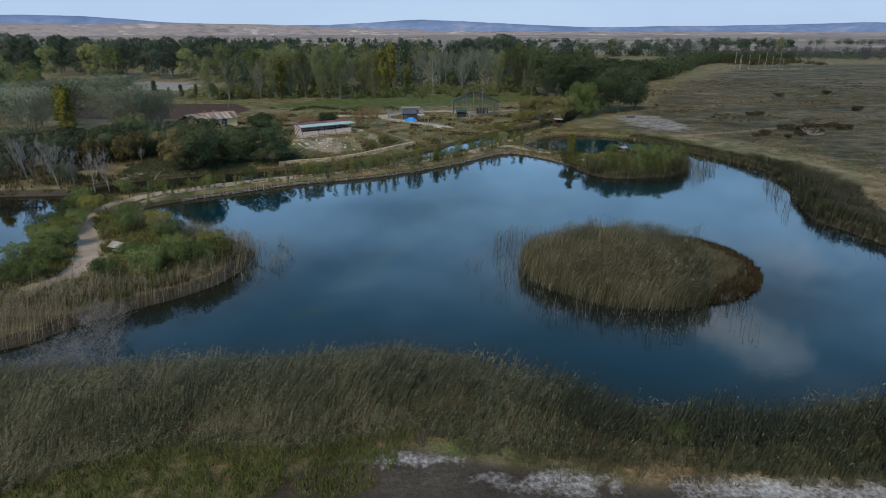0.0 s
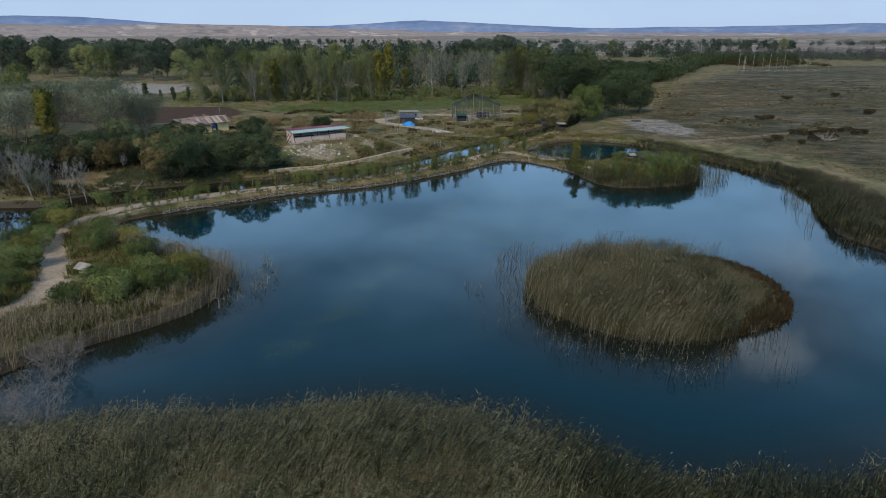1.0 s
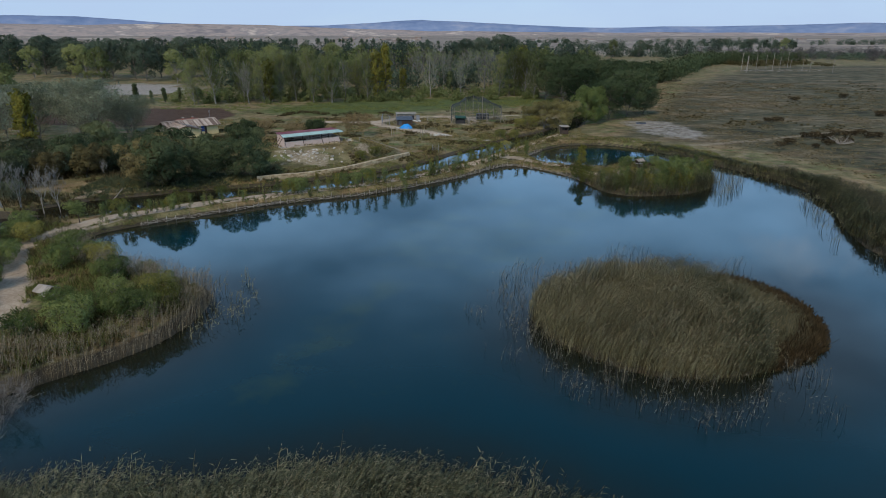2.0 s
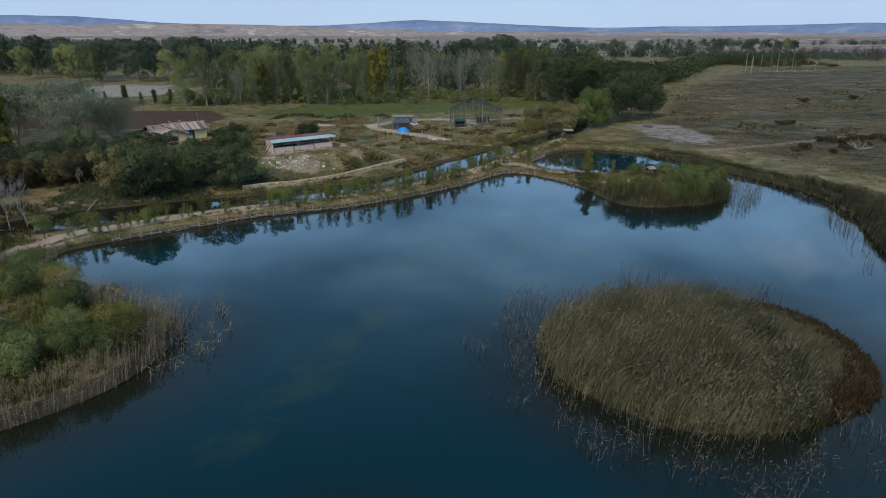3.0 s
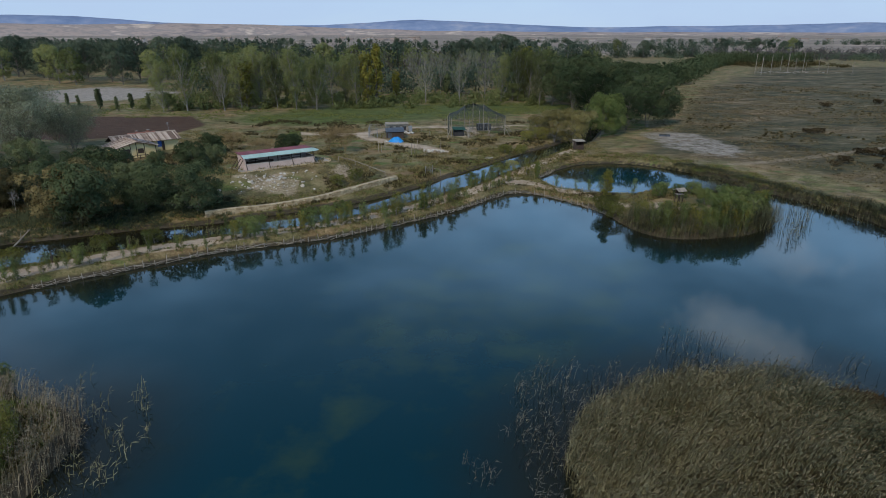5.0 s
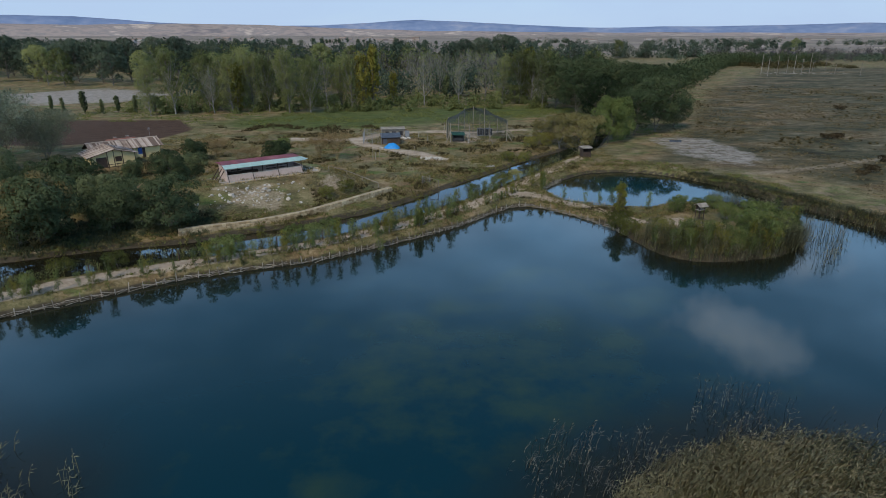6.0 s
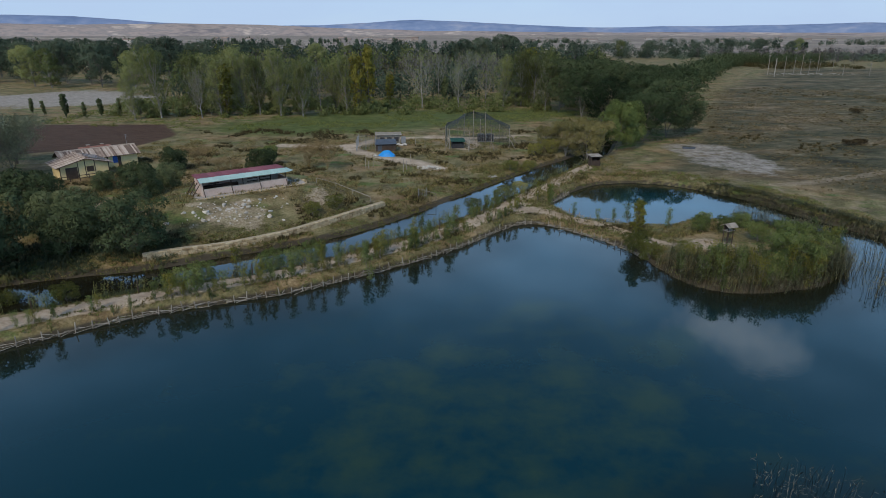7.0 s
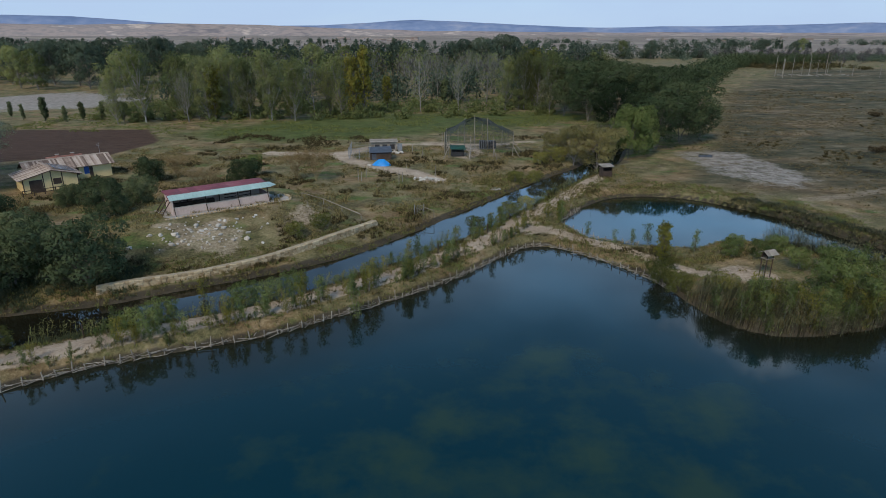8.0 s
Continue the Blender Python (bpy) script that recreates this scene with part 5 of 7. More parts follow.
reeds("sparse_water_reeds", q, 1.35, rr, "thin pale reed stems standing in open water", M_PALEREED, (0.25, 0.1), 0.35, 2, 0.026, -0.1, 1.2, pale=True)
low_edge = lambda p: np.interp(p[:, 0], [-60, -25, -22, -17, -10, -2.3, 2.3, 7, 14, 20, 60], [25, 26.5, 28.6, 30.8, 30.2, 31.8, 30.2, 29, 27.8, 27.2, 27])
q = scatter(lambda p: (p[:, 1] > low_edge(p) + 0.6 * value_noise(p, 2, 6)) & (signed(p, POND) > -0.6 - 1.0 * value_noise(p, 2.2, 9)) & (p[:, 1] < 44), (-44, 26, 48, 43), 28, rr)
side = q[:, 0] + 14 * (value_noise(q, 7, 36) - 0.5) + rr.normal(size=len(q)) * 2 > 9.0
for name, k, mat, label in (("front_reed_bed", ~side, M_REEDLEAF, "tall grey-green and brown reed bed along the near shore"), ("front_sedge_bed", side, M_DARKREED, "dark green reed and sedge bed along the near shore")):
    e = q[k]
    reeds(name, e, 2.4, rr, label, mat, (0.4, 0.02), 0.3, 7, 0.032, taper=(0.28 + 0.72 * smooth(0, 4.5, e[:, 1] - low_edge(e))) * (0.62 + 0.42 * value_noise(e, 4.5, 37, 2) + 0.4 * value_noise(e, 1.3, 34, 2)), leaf_len=0.72)
q = scatter(lambda p: (signed(p, POND) < -0.3) & (signed(p, POND) > -2.6) & (value_noise(p, 1.6, 12) > 0.52), (-30, 30, 40, 44), 5, rr)
reeds("front_water_reeds", q, 2.1, rr, "scattered tan reeds wading off the near shore", M_REEDTAN, (0.2, 0.1), 0.6, 3, 0.045, -0.1)
penq = lambda p: (signed(p, POND) > -0.1 - 0.6 * value_noise(p, 2, 3)) & (signed(p, POND) < np.where(p[:, 1] < 57, 8, 2.4) + 1.6 * value_noise(p, 2.5, 30)) & (line_distance(p, spline(PATH_BANK, 4, False)) > 1.6)
q = scatter(lambda p: penq(p) & (p[:, 0] > -58) & (p[:, 0] < -19) & (p[:, 1] > 43.5) & (p[:, 1] < 86) & (p[:, 1] - 42 > (-36 - p[:, 0]) * 0.5), (-58, 43, -19, 86), 17, rr)
reeds("peninsula_reed_bed", q, 2.0, rr, "straw-coloured reeds fringing the bushy spit", M_REEDSTEM, (0.15, 0.1), 0.45, 4, 0.03, taper=0.6 + 0.7 * value_noise(q, 1.6, 45, 2), leaf_len=0.7)
q = scatter(lambda p: (signed(p, POND) > 1.2) & (signed(p, WESTP) > 0.5) & (line_distance(p, spline(PATH_BANK, 4, False)) > 1.3) & (p[:, 1] - 42 > (-36 - p[:, 0]) * 0.5) & (value_noise(p, 2.2, 46) > 0.34) & (np.hypot(p[:, 0] + 37.2, p[:, 1] - 66) > 1.8), (-56, 52, -22, 92), 9, rr)
tufts("spit_weeds", q[::2], 0.75, rr, M_GREENWEED, "rank green weeds between the spit bushes", 9, 0.04)
tufts("spit_dry_weeds", q[1::2], 0.7, rr, M_WEED, "dry tan weeds between the spit bushes", 9, 0.035)
q = scatter(lambda p: (signed(p, POND) < -0.3) & (signed(p, POND) > -4.5) & (value_noise(p, 1.6, 13) > 0.52) & (p[:, 1] < 80), (-26, 60, -14, 80), 2.2, rr)
reeds("spit_water_reeds", q, 1.3, rr, "thin pale reeds wading off the spit", M_REEDTAN, (0.2, 0.1), 0.5, 3, 0.045, -0.1)
isl = lambda p: (signed(p, POND) > 0.0 - 0.8 * value_noise(p, 2, 3)) & (signed(p, POND) < 3.2) & (p[:, 0] > 25.5) & (p[:, 1] < 135) & (p[:, 1] > 107) & ((p[:, 1] < 117) | (p[:, 0] > 44))
q = scatter(isl, (25, 107, 53, 135), 19, rr)
reeds("spit_reed_fringe", q, 2.5, rr, "olive and tan reeds below shrubs on the far spit", M_REEDLEAF, (0.15, 0.1), 0.4, 5, 0.036, taper=0.35 + 1.1 * value_noise(q, 1.8, 38, 2))
q = scatter(lambda p: (signed(p, POND) < -0.3) & (signed(p, POND) > -5) & (value_noise(p, 1.6, 14) > 0.53), (46, 106, 57, 126), 4.0, rr)
reeds("far_water_reeds", q, 1.8, rr, "thin pale reeds wading off the far spit", M_REEDTAN, (0.2, 0.1), 0.4, 3, 0.05, -0.1)
east = lambda p: (signed(p, POND) > 0.1 - 0.8 * value_noise(p, 2.5, 3)) & (signed(p, POND) < 3 + 6.5 * smooth(128, 95, p[:, 1])) & (line_distance(p, spline(PATH_EAST, 4, False)) > 2.0)
q = scatter(lambda p: east(p) & (p[:, 0] > 45), (45, 34, 82, 152), 15, rr)
near = signed(q, POND) + 2.5 * (value_noise(q, 3, 39) - 0.5) < 3.6
reeds("east_reed_bed", q[near], 2.0, rr, "tall dark green reed belt along the east shore", M_DARKREED, (0.22, 0.0), 0.1, 6, 0.05, taper=(0.4 + 0.75 * value_noise(q[near], 2.2, 40, 2)) * (1 - 0.68 * smooth(112, 132, q[near][:, 1])))
reeds("east_dry_reed_bed", q[~near], 1.5, rr, "dull olive reeds thinning towards the meadow", M_EASTREED, (0.22, 0.0), 0.1, 5, 0.05, taper=(0.35 + 0.7 * value_noise(q[~near], 3, 41, 2)) * (1 - 0.6 * smooth(112, 132, q[~near][:, 1])))
q = scatter(lambda p: (signed(p, POND) < -0.4) & (signed(p, POND) > -4) & (value_noise(p, 2.0, 15) > 0.55), (44, 60, 64, 126), 2.6, rr)
reeds("east_water_reeds", q, 1.6, rr, "thin reeds wading off the east shore", M_REEDTAN, (0.2, 0.1), 0.3, 3, 0.05, -0.1)
bankq = lambda p: (shore_distance(p) > 0.15) & (shore_distance(p) < 7) & (line_distance(p, spline(PATH_BANK, 4, False)) > 1.0) & (line_distance(p, spline(PATH_SPIT, 4, False)) > 0.9)
q = scatter(lambda p: bankq(p) & (value_noise(p, 3, 71) > 0.4), (-62, 86, 64, 170), 6.0, rr)
tufts("bank_weeds", q[::2], 0.36, rr, M_WEED, "rank tan and olive weeds on the pond banks", 8, 0.035)
tufts("green_bank_weeds", q[1::2], 0.36, rr, M_GREENWEED, "rank green weeds on the pond banks", 8, 0.035)
q = scatter(lambda p: (signed(p, CANAL) > -0.2) & (signed(p, CANAL) < 2.4) & (line_distance(p, spline(CANAL_SOUTH, 3, False)) < 3.4) & (value_noise(p, 3.4, 70, 2) > 0.4) & (line_distance(p, spline(PATH_BANK, 4, False)) > 1.3), (-50, 98, 34, 174), 9, rr)
reeds("canal_reeds", q, 1.5, rr, "green and yellowing reeds along the canal bank", M_CANALREED, (0.15, 0.1), 0.15, 6, 0.045, taper=0.4 + value_noise(q, 2.0, 43, 2), leaf_len=0.8)
q = scatter(lambda p: (shore_distance(p) > 0.5) & (value_noise(p, 4, 72) > 0.46) & (line_distance(p, spline(TRACK_TARP, 4, False)) > 1.7) & (line_distance(p, spline(TRACK_PENS, 4, False)) > 1.7) & (np.hypot((p[:, 0] + 24.5) / 1.25, p[:, 1] - 131.3) > 5), (-62, 112, 40, 200), 3.2, rr)
tufts("rough_grass", q, 0.42, rr, M_WEED, "rough brown-green grass round sheds and pens", 6, 0.045)
q = scatter(lambda p: (shore_distance(p) > 1.5) & (value_noise(p, 5, 81, 3) > 0.62) & (np.hypot((p[:, 0] + 24.5) / 1.25, p[:, 1] - 131.3) > 7) & (line_distance(p, spline(TRACK_TARP, 4, False)) > 2.5) & (line_distance(p, spline(TRACK_PENS, 4, False)) > 3) & (signed(p, np.array([(-34, 133), (-18, 145), (-22, 152), (-40, 142)], float)) > 1.5), (-60, 116, 34, 215), 2.4, rr)
tufts("bramble_thicket", q, 0.55, rr, M_BRAMBLE, "brown bramble and dock thickets in rough grass", 12, 0.06)
q = scatter(lambda p: (shore_distance(p) > 0.5) & (p[:, 1] < 121 + 0.1 * p[:, 0] + 6) & (value_noise(p, 3, 83) > 0.35), (-58, 108, -27, 124), 6, rr)
tufts("oak_undergrowth", q, 0.6, rr, M_MARSH, "grey-green undergrowth below the evergreen oaks", 9, 0.05)
q = scatter(lambda p: (shore_distance(p) > 0.3) & (value_noise(p, 5, 78) > 0.3) & (signed(p, np.array([(-66, 108), (-46, 111), (-47, 119), (-66, 119)], float)) > 0), (-110, 84, -50, 150), 1.6, rr)
tufts("west_brush", q, 1.0, rr, M_BRAMBLE, "rank brown brush under the marsh trees", 8, 0.07)
q = scatter(lambda p: (p[:, 1] < low_edge(p) + 1.2) & (value_noise(p, 2.4, 73) > 0.5), (-34, 24, 34, 34), 5, rr)
grassy = scatter(lambda p: (p[:, 1] < low_edge(p) + 0.8) & (p[:, 0] < -5 + 5 * (value_noise(p, 3, 47) - 0.5) + 0.8 * (p[:, 1] - 28)) & (value_noise(p, 1.8, 48) > 0.3), (-34, 24, 2, 34), 12, rr)
tufts("front_grass", grassy, 0.5, rr, M_GREENWEED, "rank green and tan grass before the near reeds", 14, 0.02, "grass")
tufts("front_weeds", q, 0.3, rr, M_BRAMBLE, "low olive weeds at the foot of the near reeds", 14, 0.016)
q = scatter(lambda p: (p[:, 1] < low_edge(p) + 1.6) & (p[:, 1] > low_edge(p) - 0.6) & (value_noise(p, 2.4, 74) > 0.42), (-34, 24, 34, 35), 7, rr)
tufts("front_green_weeds", q, 0.6, rr, M_EASTREED, "green weeds at the foot of the near reeds", 14, 0.02)
q = scatter(lambda p: (signed(p, POND) > 10) & (line_distance(p, spline(PATH_EAST, 4, False)) > 1.6) & (value_noise(p, 9, 75) > 0.44) & (p[:, 0] - 50 > (p[:, 1] - 165) * 0.32) & (signed(p, np.array(DIRT_EAST, float)) > 0), (52, 60, 190, 330), 1.2, rr)
tufts("meadow_grass_tufts", q[::3], 0.3, rr, M_BRAMBLE, "olive and brown tussocks of the open meadow", 6, 0.07, "grass")
tufts("meadow_straw_tufts", q[1::2], 0.3, rr, M_STRAW, "dry straw-coloured tussocks of the open meadow", 6, 0.08, "grass")
q = scatter(lambda p: (signed(p, POND) > 12) & (value_noise(p, 26, 76, 2) > 0.6) & (value_noise(p, 4, 79, 2) > 0.5) & (p[:, 0] - 60 > (p[:, 1] - 165) * 0.32), (70, 70, 260, 340), 0.10, rr)
tufts("meadow_shrublets", q, 0.6, rr, M_BRAMBLE, "dark brown rush clumps dotting the dry meadow", 16, 0.16, "rushes")
q = scatter(lambda p: (p[:, 1] > 205 - 0.2 * p[:, 0]) & (value_noise(p, 8, 77) > 0.5) & (p[:, 0] < 60), (-110, 175, 60, 300), 1.2, rr)
tufts("field_grass", q, 0.4, rr, M_GREENWEED, "coarse green and brown grass of the back meadow", 6, 0.08, "grass")


def far_wood(name, spots, mat, label, size=1.0, n=150):
    """Distant trees, each a trunk and an uneven crown of sprays."""
    rand = np.random.default_rng(len(spots) + 3)
    P, C, O = [], [], []
    for x, y, h, w in spots:
        c = rand.normal(size=(n, 3))
        c = unit(c) * (rand.random((n, 1)) ** 0.45) * [w * 0.5, w * 0.5, h * 0.5]
        bumps = 1 + 0.35 * np.sin(3 * np.arctan2(c[:, 1], c[:, 0]) + x) * rand.random(n)
        c[:, :2] *= bumps[:, None]
        O.append(unit(c / [w, w, h] + rand.normal(size=(n, 3)) * 0.12 + [0, 0, 0.08]))
        C.append(c + [x, y, h * 0.5 + 0.2])
        P.append((x, y, h))
    P = np.array(P)
    a = np.column_stack([P[:, :2], np.full(len(P), 0.5)])
    b = np.column_stack([P[:, :2], P[:, 2] * 0.8])
    O = np.concatenate(O)
    tv, tf = sticks(a, b, P[:, 2] * 0.012, P[:, 2] * 0.004, 4)
    lv, lf = leaves(np.concatenate(C), size, rand, out=O)
    mids = tv.reshape(len(P), -1, 3).mean(1, keepdims=True)
    trunks = unit((tv.reshape(len(P), -1, 3) - mids) * [1, 1, 0]).reshape(-1, 3)
    v, f, ix = join((tv, tf), (lv, lf))
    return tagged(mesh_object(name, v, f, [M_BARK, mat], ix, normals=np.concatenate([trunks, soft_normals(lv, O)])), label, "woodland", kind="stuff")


def rows_of(rand, n, x0, x1, y0, y1, h0, h1, keep=None):
    q = np.column_stack([rand.uniform(x0, x1, n * 3), rand.uniform(y0, y1, n * 3)])
    if keep:
        q = q[keep(q)]
    q = q[:n]
    h = rand.uniform(h0, h1, len(q))
    return [(x, y, t, t * rand.uniform(0.5, 0.85)) for (x, y), t in zip(q, h)]


fr = np.random.default_rng(23)
far_wood("far_green_woodland", rows_of(fr, 120, -150, 110, 440, 560, 15, 21) + rows_of(fr, 70, -330, -120, 430, 560, 17, 23), M_FARGREEN, "dark-green belt of distant trees", 0.9, 220)
far_wood("far_olive_woodland", rows_of(fr, 60, -140, 120, 420, 520, 13, 19) + rows_of(fr, 30, -330, -100, 400, 520, 15, 20) + rows_of(fr, 20, -110, -40, 330, 400, 12, 17), M_OLIVE, "olive autumn trees in a distant belt", 0.85, 220)
far_wood("far_grey_plantation", rows_of(fr, 60, -100, 90, 370, 440, 14, 18) + rows_of(fr, 240, 270, 800, 560, 720, 9, 14), M_FARTWIG, "grey-brown leafless plantation in the distance", 0.6, 150)
hedge = spline([(84, 290), (112, 332), (135, 371), (175, 440), (226, 522), (255, 540), (330, 580)], 12, False)
far_wood("hedge_woodland", [(x + fr.normal() * 3, y + fr.normal() * 3, h, h * 1.2) for x, y in hedge for h in fr.uniform(8, 12.5, 2)], M_DARK, "dark hedge of trees bounding the meadow", 0.6, 260)
far_wood("hedge_end_shrubs", [(x, y, h * 0.6, h * 1.5) for x, y, h, w in rows_of(fr, 40, 235, 310, 490, 550, 5, 8)], M_RUSSET, "russet shrubs at the end of the hedge", 0.7, 120)
far_wood("meadow_edge_woodland", [(x, y, h * 0.7, h * 1.7) for x, y, h, w in rows_of(fr, 230, 235, 900, 590, 720, 6, 11)], M_FARGREEN, "low dark belt of trees beyond the dry meadow", 1.0, 90)
far_wood("poplar_understory", [(x, y, h, h * 1.3) for x, y, h, w in rows_of(fr, 150, -98, 44, 238, 285, 2.2, 5.5, lambda p: p[:, 1] > 246 + 0.12 * p[:, 0])], M_OLIVE, "tangled olive bushes and suckers under the poplars", 0.4, 170)
far_wood("poplar_thicket", rows_of(fr, 90, -105, 45, 285, 345, 9, 15), M_FARGREEN, "green thicket of young trees behind the poplars", 0.6, 240)
far_wood("horizon_trees", rows_of(fr, 90, -1000, 700, 950, 1700, 8, 14, lambda p: value_noise(p, 160, 55) > 0.55), M_FARGREEN, "scattered dark trees across the far plain", 2.2, 70)
belts = []
for a, b, c, d, n in ((60, 640, 330, 720, 60), (-420, 620, -60, 660, 60), (120, 900, 620, 1010, 70), (-700, 820, -150, 860, 70), (-100, 1050, 380, 1080, 60), (420, 1200, 1000, 1350, 60), (-900, 1250, -200, 1300, 60), (100, 1500, 900, 1600, 60)):
    u = np.sort(fr.random(n))
    gap = value_noise(np.stack([u * 9, u * 0 + n], 1), 1.0, 58, 2) > 0.36
    belts += [(a + (c - a) * k + fr.normal() * 6, b + (d - b) * k + fr.normal() * 8, h, h * 1.3) for k, h in zip(u[gap], fr.uniform(7, 15, n)[gap])]
far_wood("plain_hedgerows", belts, M_FARGREEN, "dark hedgerows and shelter belts across the plain", 1.1, 130)
far_wood("plain_trees", rows_of(fr, 60, -600, 160, 640, 900, 10, 17, lambda p: value_noise(p, 90, 56) > 0.5), M_FARGREEN, "tree clumps on the plain before the hills", 1.6, 90)

# ---- built things ----


def part(name, bm, mat, parent=None, label="", bevel=0.0):
    if bevel:
        bmesh.ops.bevel(bm, geom=list(bm.edges), offset=bevel, segments=1, affect="EDGES")
    me = bpy.data.meshes.new(name)
    bm.to_mesh(me)
    bm.free()
    me.materials.append(mat)
    ob = new(name, me)
    ob.parent = parent
    if label:
        ob["label"] = label
    return ob


def box(x0, y0, z0, x1, y1, z1, bm=None, m=None):
    bm = bm or bmesh.new()
    mat = Matrix.Translation(((x0 + x1) / 2, (y0 + y1) / 2, (z0 + z1) / 2)) @ Matrix.Diagonal((abs(x1 - x0), abs(y1 - y0), abs(z1 - z0), 1))
    bmesh.ops.create_cube(bm, size=1, matrix=(m @ mat) if m else mat)
    return bm


def rod(a, b, r, r2=None, sides=6, bm=None):
    bm = bm or bmesh.new()
    a, b = Vector(a), Vector(b)
    d = b - a
    m = Matrix.Translation((a + b) / 2) @ d.to_track_quat("Z", "Y").to_matrix().to_4x4()
    bmesh.ops.create_cone(bm, cap_ends=True, segments=sides, radius1=r, radius2=r if r2 is None else r2, depth=d.length, matrix=m)
    return bm


def prism(poly, z0, z1):
    """An upright block on a plan polygon."""
    bm = bmesh.new()
    lo = [bm.verts.new((x, y, z0)) for x, y in poly]
    hi = [bm.verts.new((x, y, z1)) for x, y in poly]
    bm.faces.new(lo[::-1])
    bm.faces.new(hi)
    for i in range(len(poly)):
        j = (i + 1) % len(poly)
        bm.faces.new((lo[i], lo[j], hi[j], hi[i]))
    return bm


def slab(corners, thick):
    """A sheet of some thickness through four or more corners."""
    bm = bmesh.new()
    top = [bm.verts.new(c) for c in corners]
    low = [bm.verts.new((c[0], c[1], c[2] - thick)) for c in corners]
    bm.faces.new(top)
    bm.faces.new(low[::-1])
    for i in range(len(corners)):
        j = (i + 1) % len(corners)
        bm.faces.new((top[j], top[i], low[i], low[j]))
    return bm


def lumpy(r, rand, squash=0.7, sub=1, jag=0.25):
    bm = bmesh.new()
    bmesh.ops.create_icosphere(bm, subdivisions=sub, radius=r)
    for v in bm.verts:
        v.co *= 1 + jag * (rand.random() - 0.5) * 2
        v.co.z *= squash
    return bm


def root_at(name, x, y, z, turn, label, category, group=""):
    ob = tagged(new(name), label, category, group)
    ob.matrix_basis = pose(x, y, z, 0, 0, turn)
    return ob


def open_shed():
    root = root_at("open_shed", *SHED_AT, SHED_Z, SHED_TURN, "long open-fronted pink shed under red and turquoise roof sheets", "shed")
    L, D = 12.6, 3.6
    part("back_wall", box(0.02, D - 0.15, 0, L, D, 2.42), M_PLASTER, root)
    for u, name in ((0, "side_wall"), (L - 0.15, "side_wall")):
        if u == 0:
            bm = bmesh.new()
            prof = [(0.0, 0), (D - 0.152, 0), (D - 0.152, 2.4), (0.9, 2.4), (0.0, 2.06)]
            vs = [[bm.verts.new((uu, v, z)) for v, z in prof] for uu in (u, u + 0.15)]
            bm.faces.new(vs[0])
            bm.faces.new(vs[1][::-1])
            for i in range(5):
                j = (i + 1) % 5
                bm.faces.new((vs[0][j], vs[0][i], vs[1][i], vs[1][j]))
            part(name, bm, M_PLASTER, root)
        else:
            part(name, box(u, 0.15, 0, u + 0.15, D - 0.152, 1.15), M_PLASTER, root)
    edges = (0.15, 4.15, 8.35, L)
    for k in range(3):
        z = (0.98, 0.92, 1.02)[k]
        part("front_wall", box(edges[k] + 0.01, 0, 0, edges[k + 1] - 0.01, 0.15, z), M_PLASTER, root)
        part("wall_cap", box(edges[k] + 0.02, -0.025, z, edges[k + 1] - 0.02, 0.175, z + 0.045), M_CONCRETE, root)
    for u in (0.2, 4.15, 8.35, L - 0.2):
        part("post", box(u - 0.06, 0.02, 0.0, u + 0.06, 0.13, 2.1, m=None), M_DARKWOOD, root)
        part("brace", rod((u, -0.55, 0.02), (u, -0.02, 0.95), 0.055), M_DARKWOOD, root)
    for u in (2.2, 6.2, 10.4):
        part("roof_post", box(u - 0.05, 1.05, 0, u + 0.05, 1.15, 2.38), M_DARKWOOD, root)
    for u in (1.3, 7.0, 9.0):
        part("rail", box(u, 1.6, 0.9, u + 1.6, 1.68, 1.02), M_DARKWOOD, root)
        part("rail", box(u, 1.6, 1.3, u + 1.6, 1.68, 1.42), M_DARKWOOD, root)
    for k in range(26):
        u0 = -0.3 + k * 0.5
        bm = slab([(u0, -0.25, 2.02), (u0 + 0.49, -0.25, 2.02), (u0 + 0.49, 0.9, 2.46), (u0, 0.9, 2.46)], 0.03)
        box(u0 + 0.02, -0.25, 0, u0 + 0.08, 0.9, 0.04, bm, Matrix.Translation((0, 0.0, 2.115)) @ Matrix(((1, 0, 0, 0), (0, 1, 0, 0), (0, 0.3826, 1, 0), (0, 0, 0, 1))))
        part("roof_panel", bm, M_TEALROOF, root, "ribbed pale turquoise roof sheet")
    for k in range(13):
        u0 = -0.3 + k * 1.0
        part("roof_sheet", slab([(u0, 0.905, 2.48), (u0 + 0.985, 0.905, 2.48), (u0 + 0.985, D + 0.35, 2.5), (u0, D + 0.35, 2.5)], 0.04), M_REDROOF, root, "faded dark-red roof sheet")
    part("hip_panel", slab([(L + 0.12, -0.25, 2.02), (L + 1.3, 0.7, 1.98), (L + 1.0, 2.4, 2.1), (L + 0.12, 0.9, 2.46)], 0.03), M_TEALROOF, root, "pale turquoise hipped end sheet")
    part("gable_board", slab([(-0.33, -0.25, 2.06), (-0.305, -0.25, 2.06), (-0.305, 0.9, 2.51), (-0.33, 0.9, 2.51)], 0.16), M_REDROOF, root)
    for v in (0.6, 1.9, 3.2):
        part("buttress", rod((-1.3, v, 0.0), (-0.05, v, 1.7), 0.07), M_DARKWOOD, root)
    part("manger", box(0.6, D - 0.9, 0.3, 6.0, D - 0.3, 0.8), M_DARKWOOD, root)
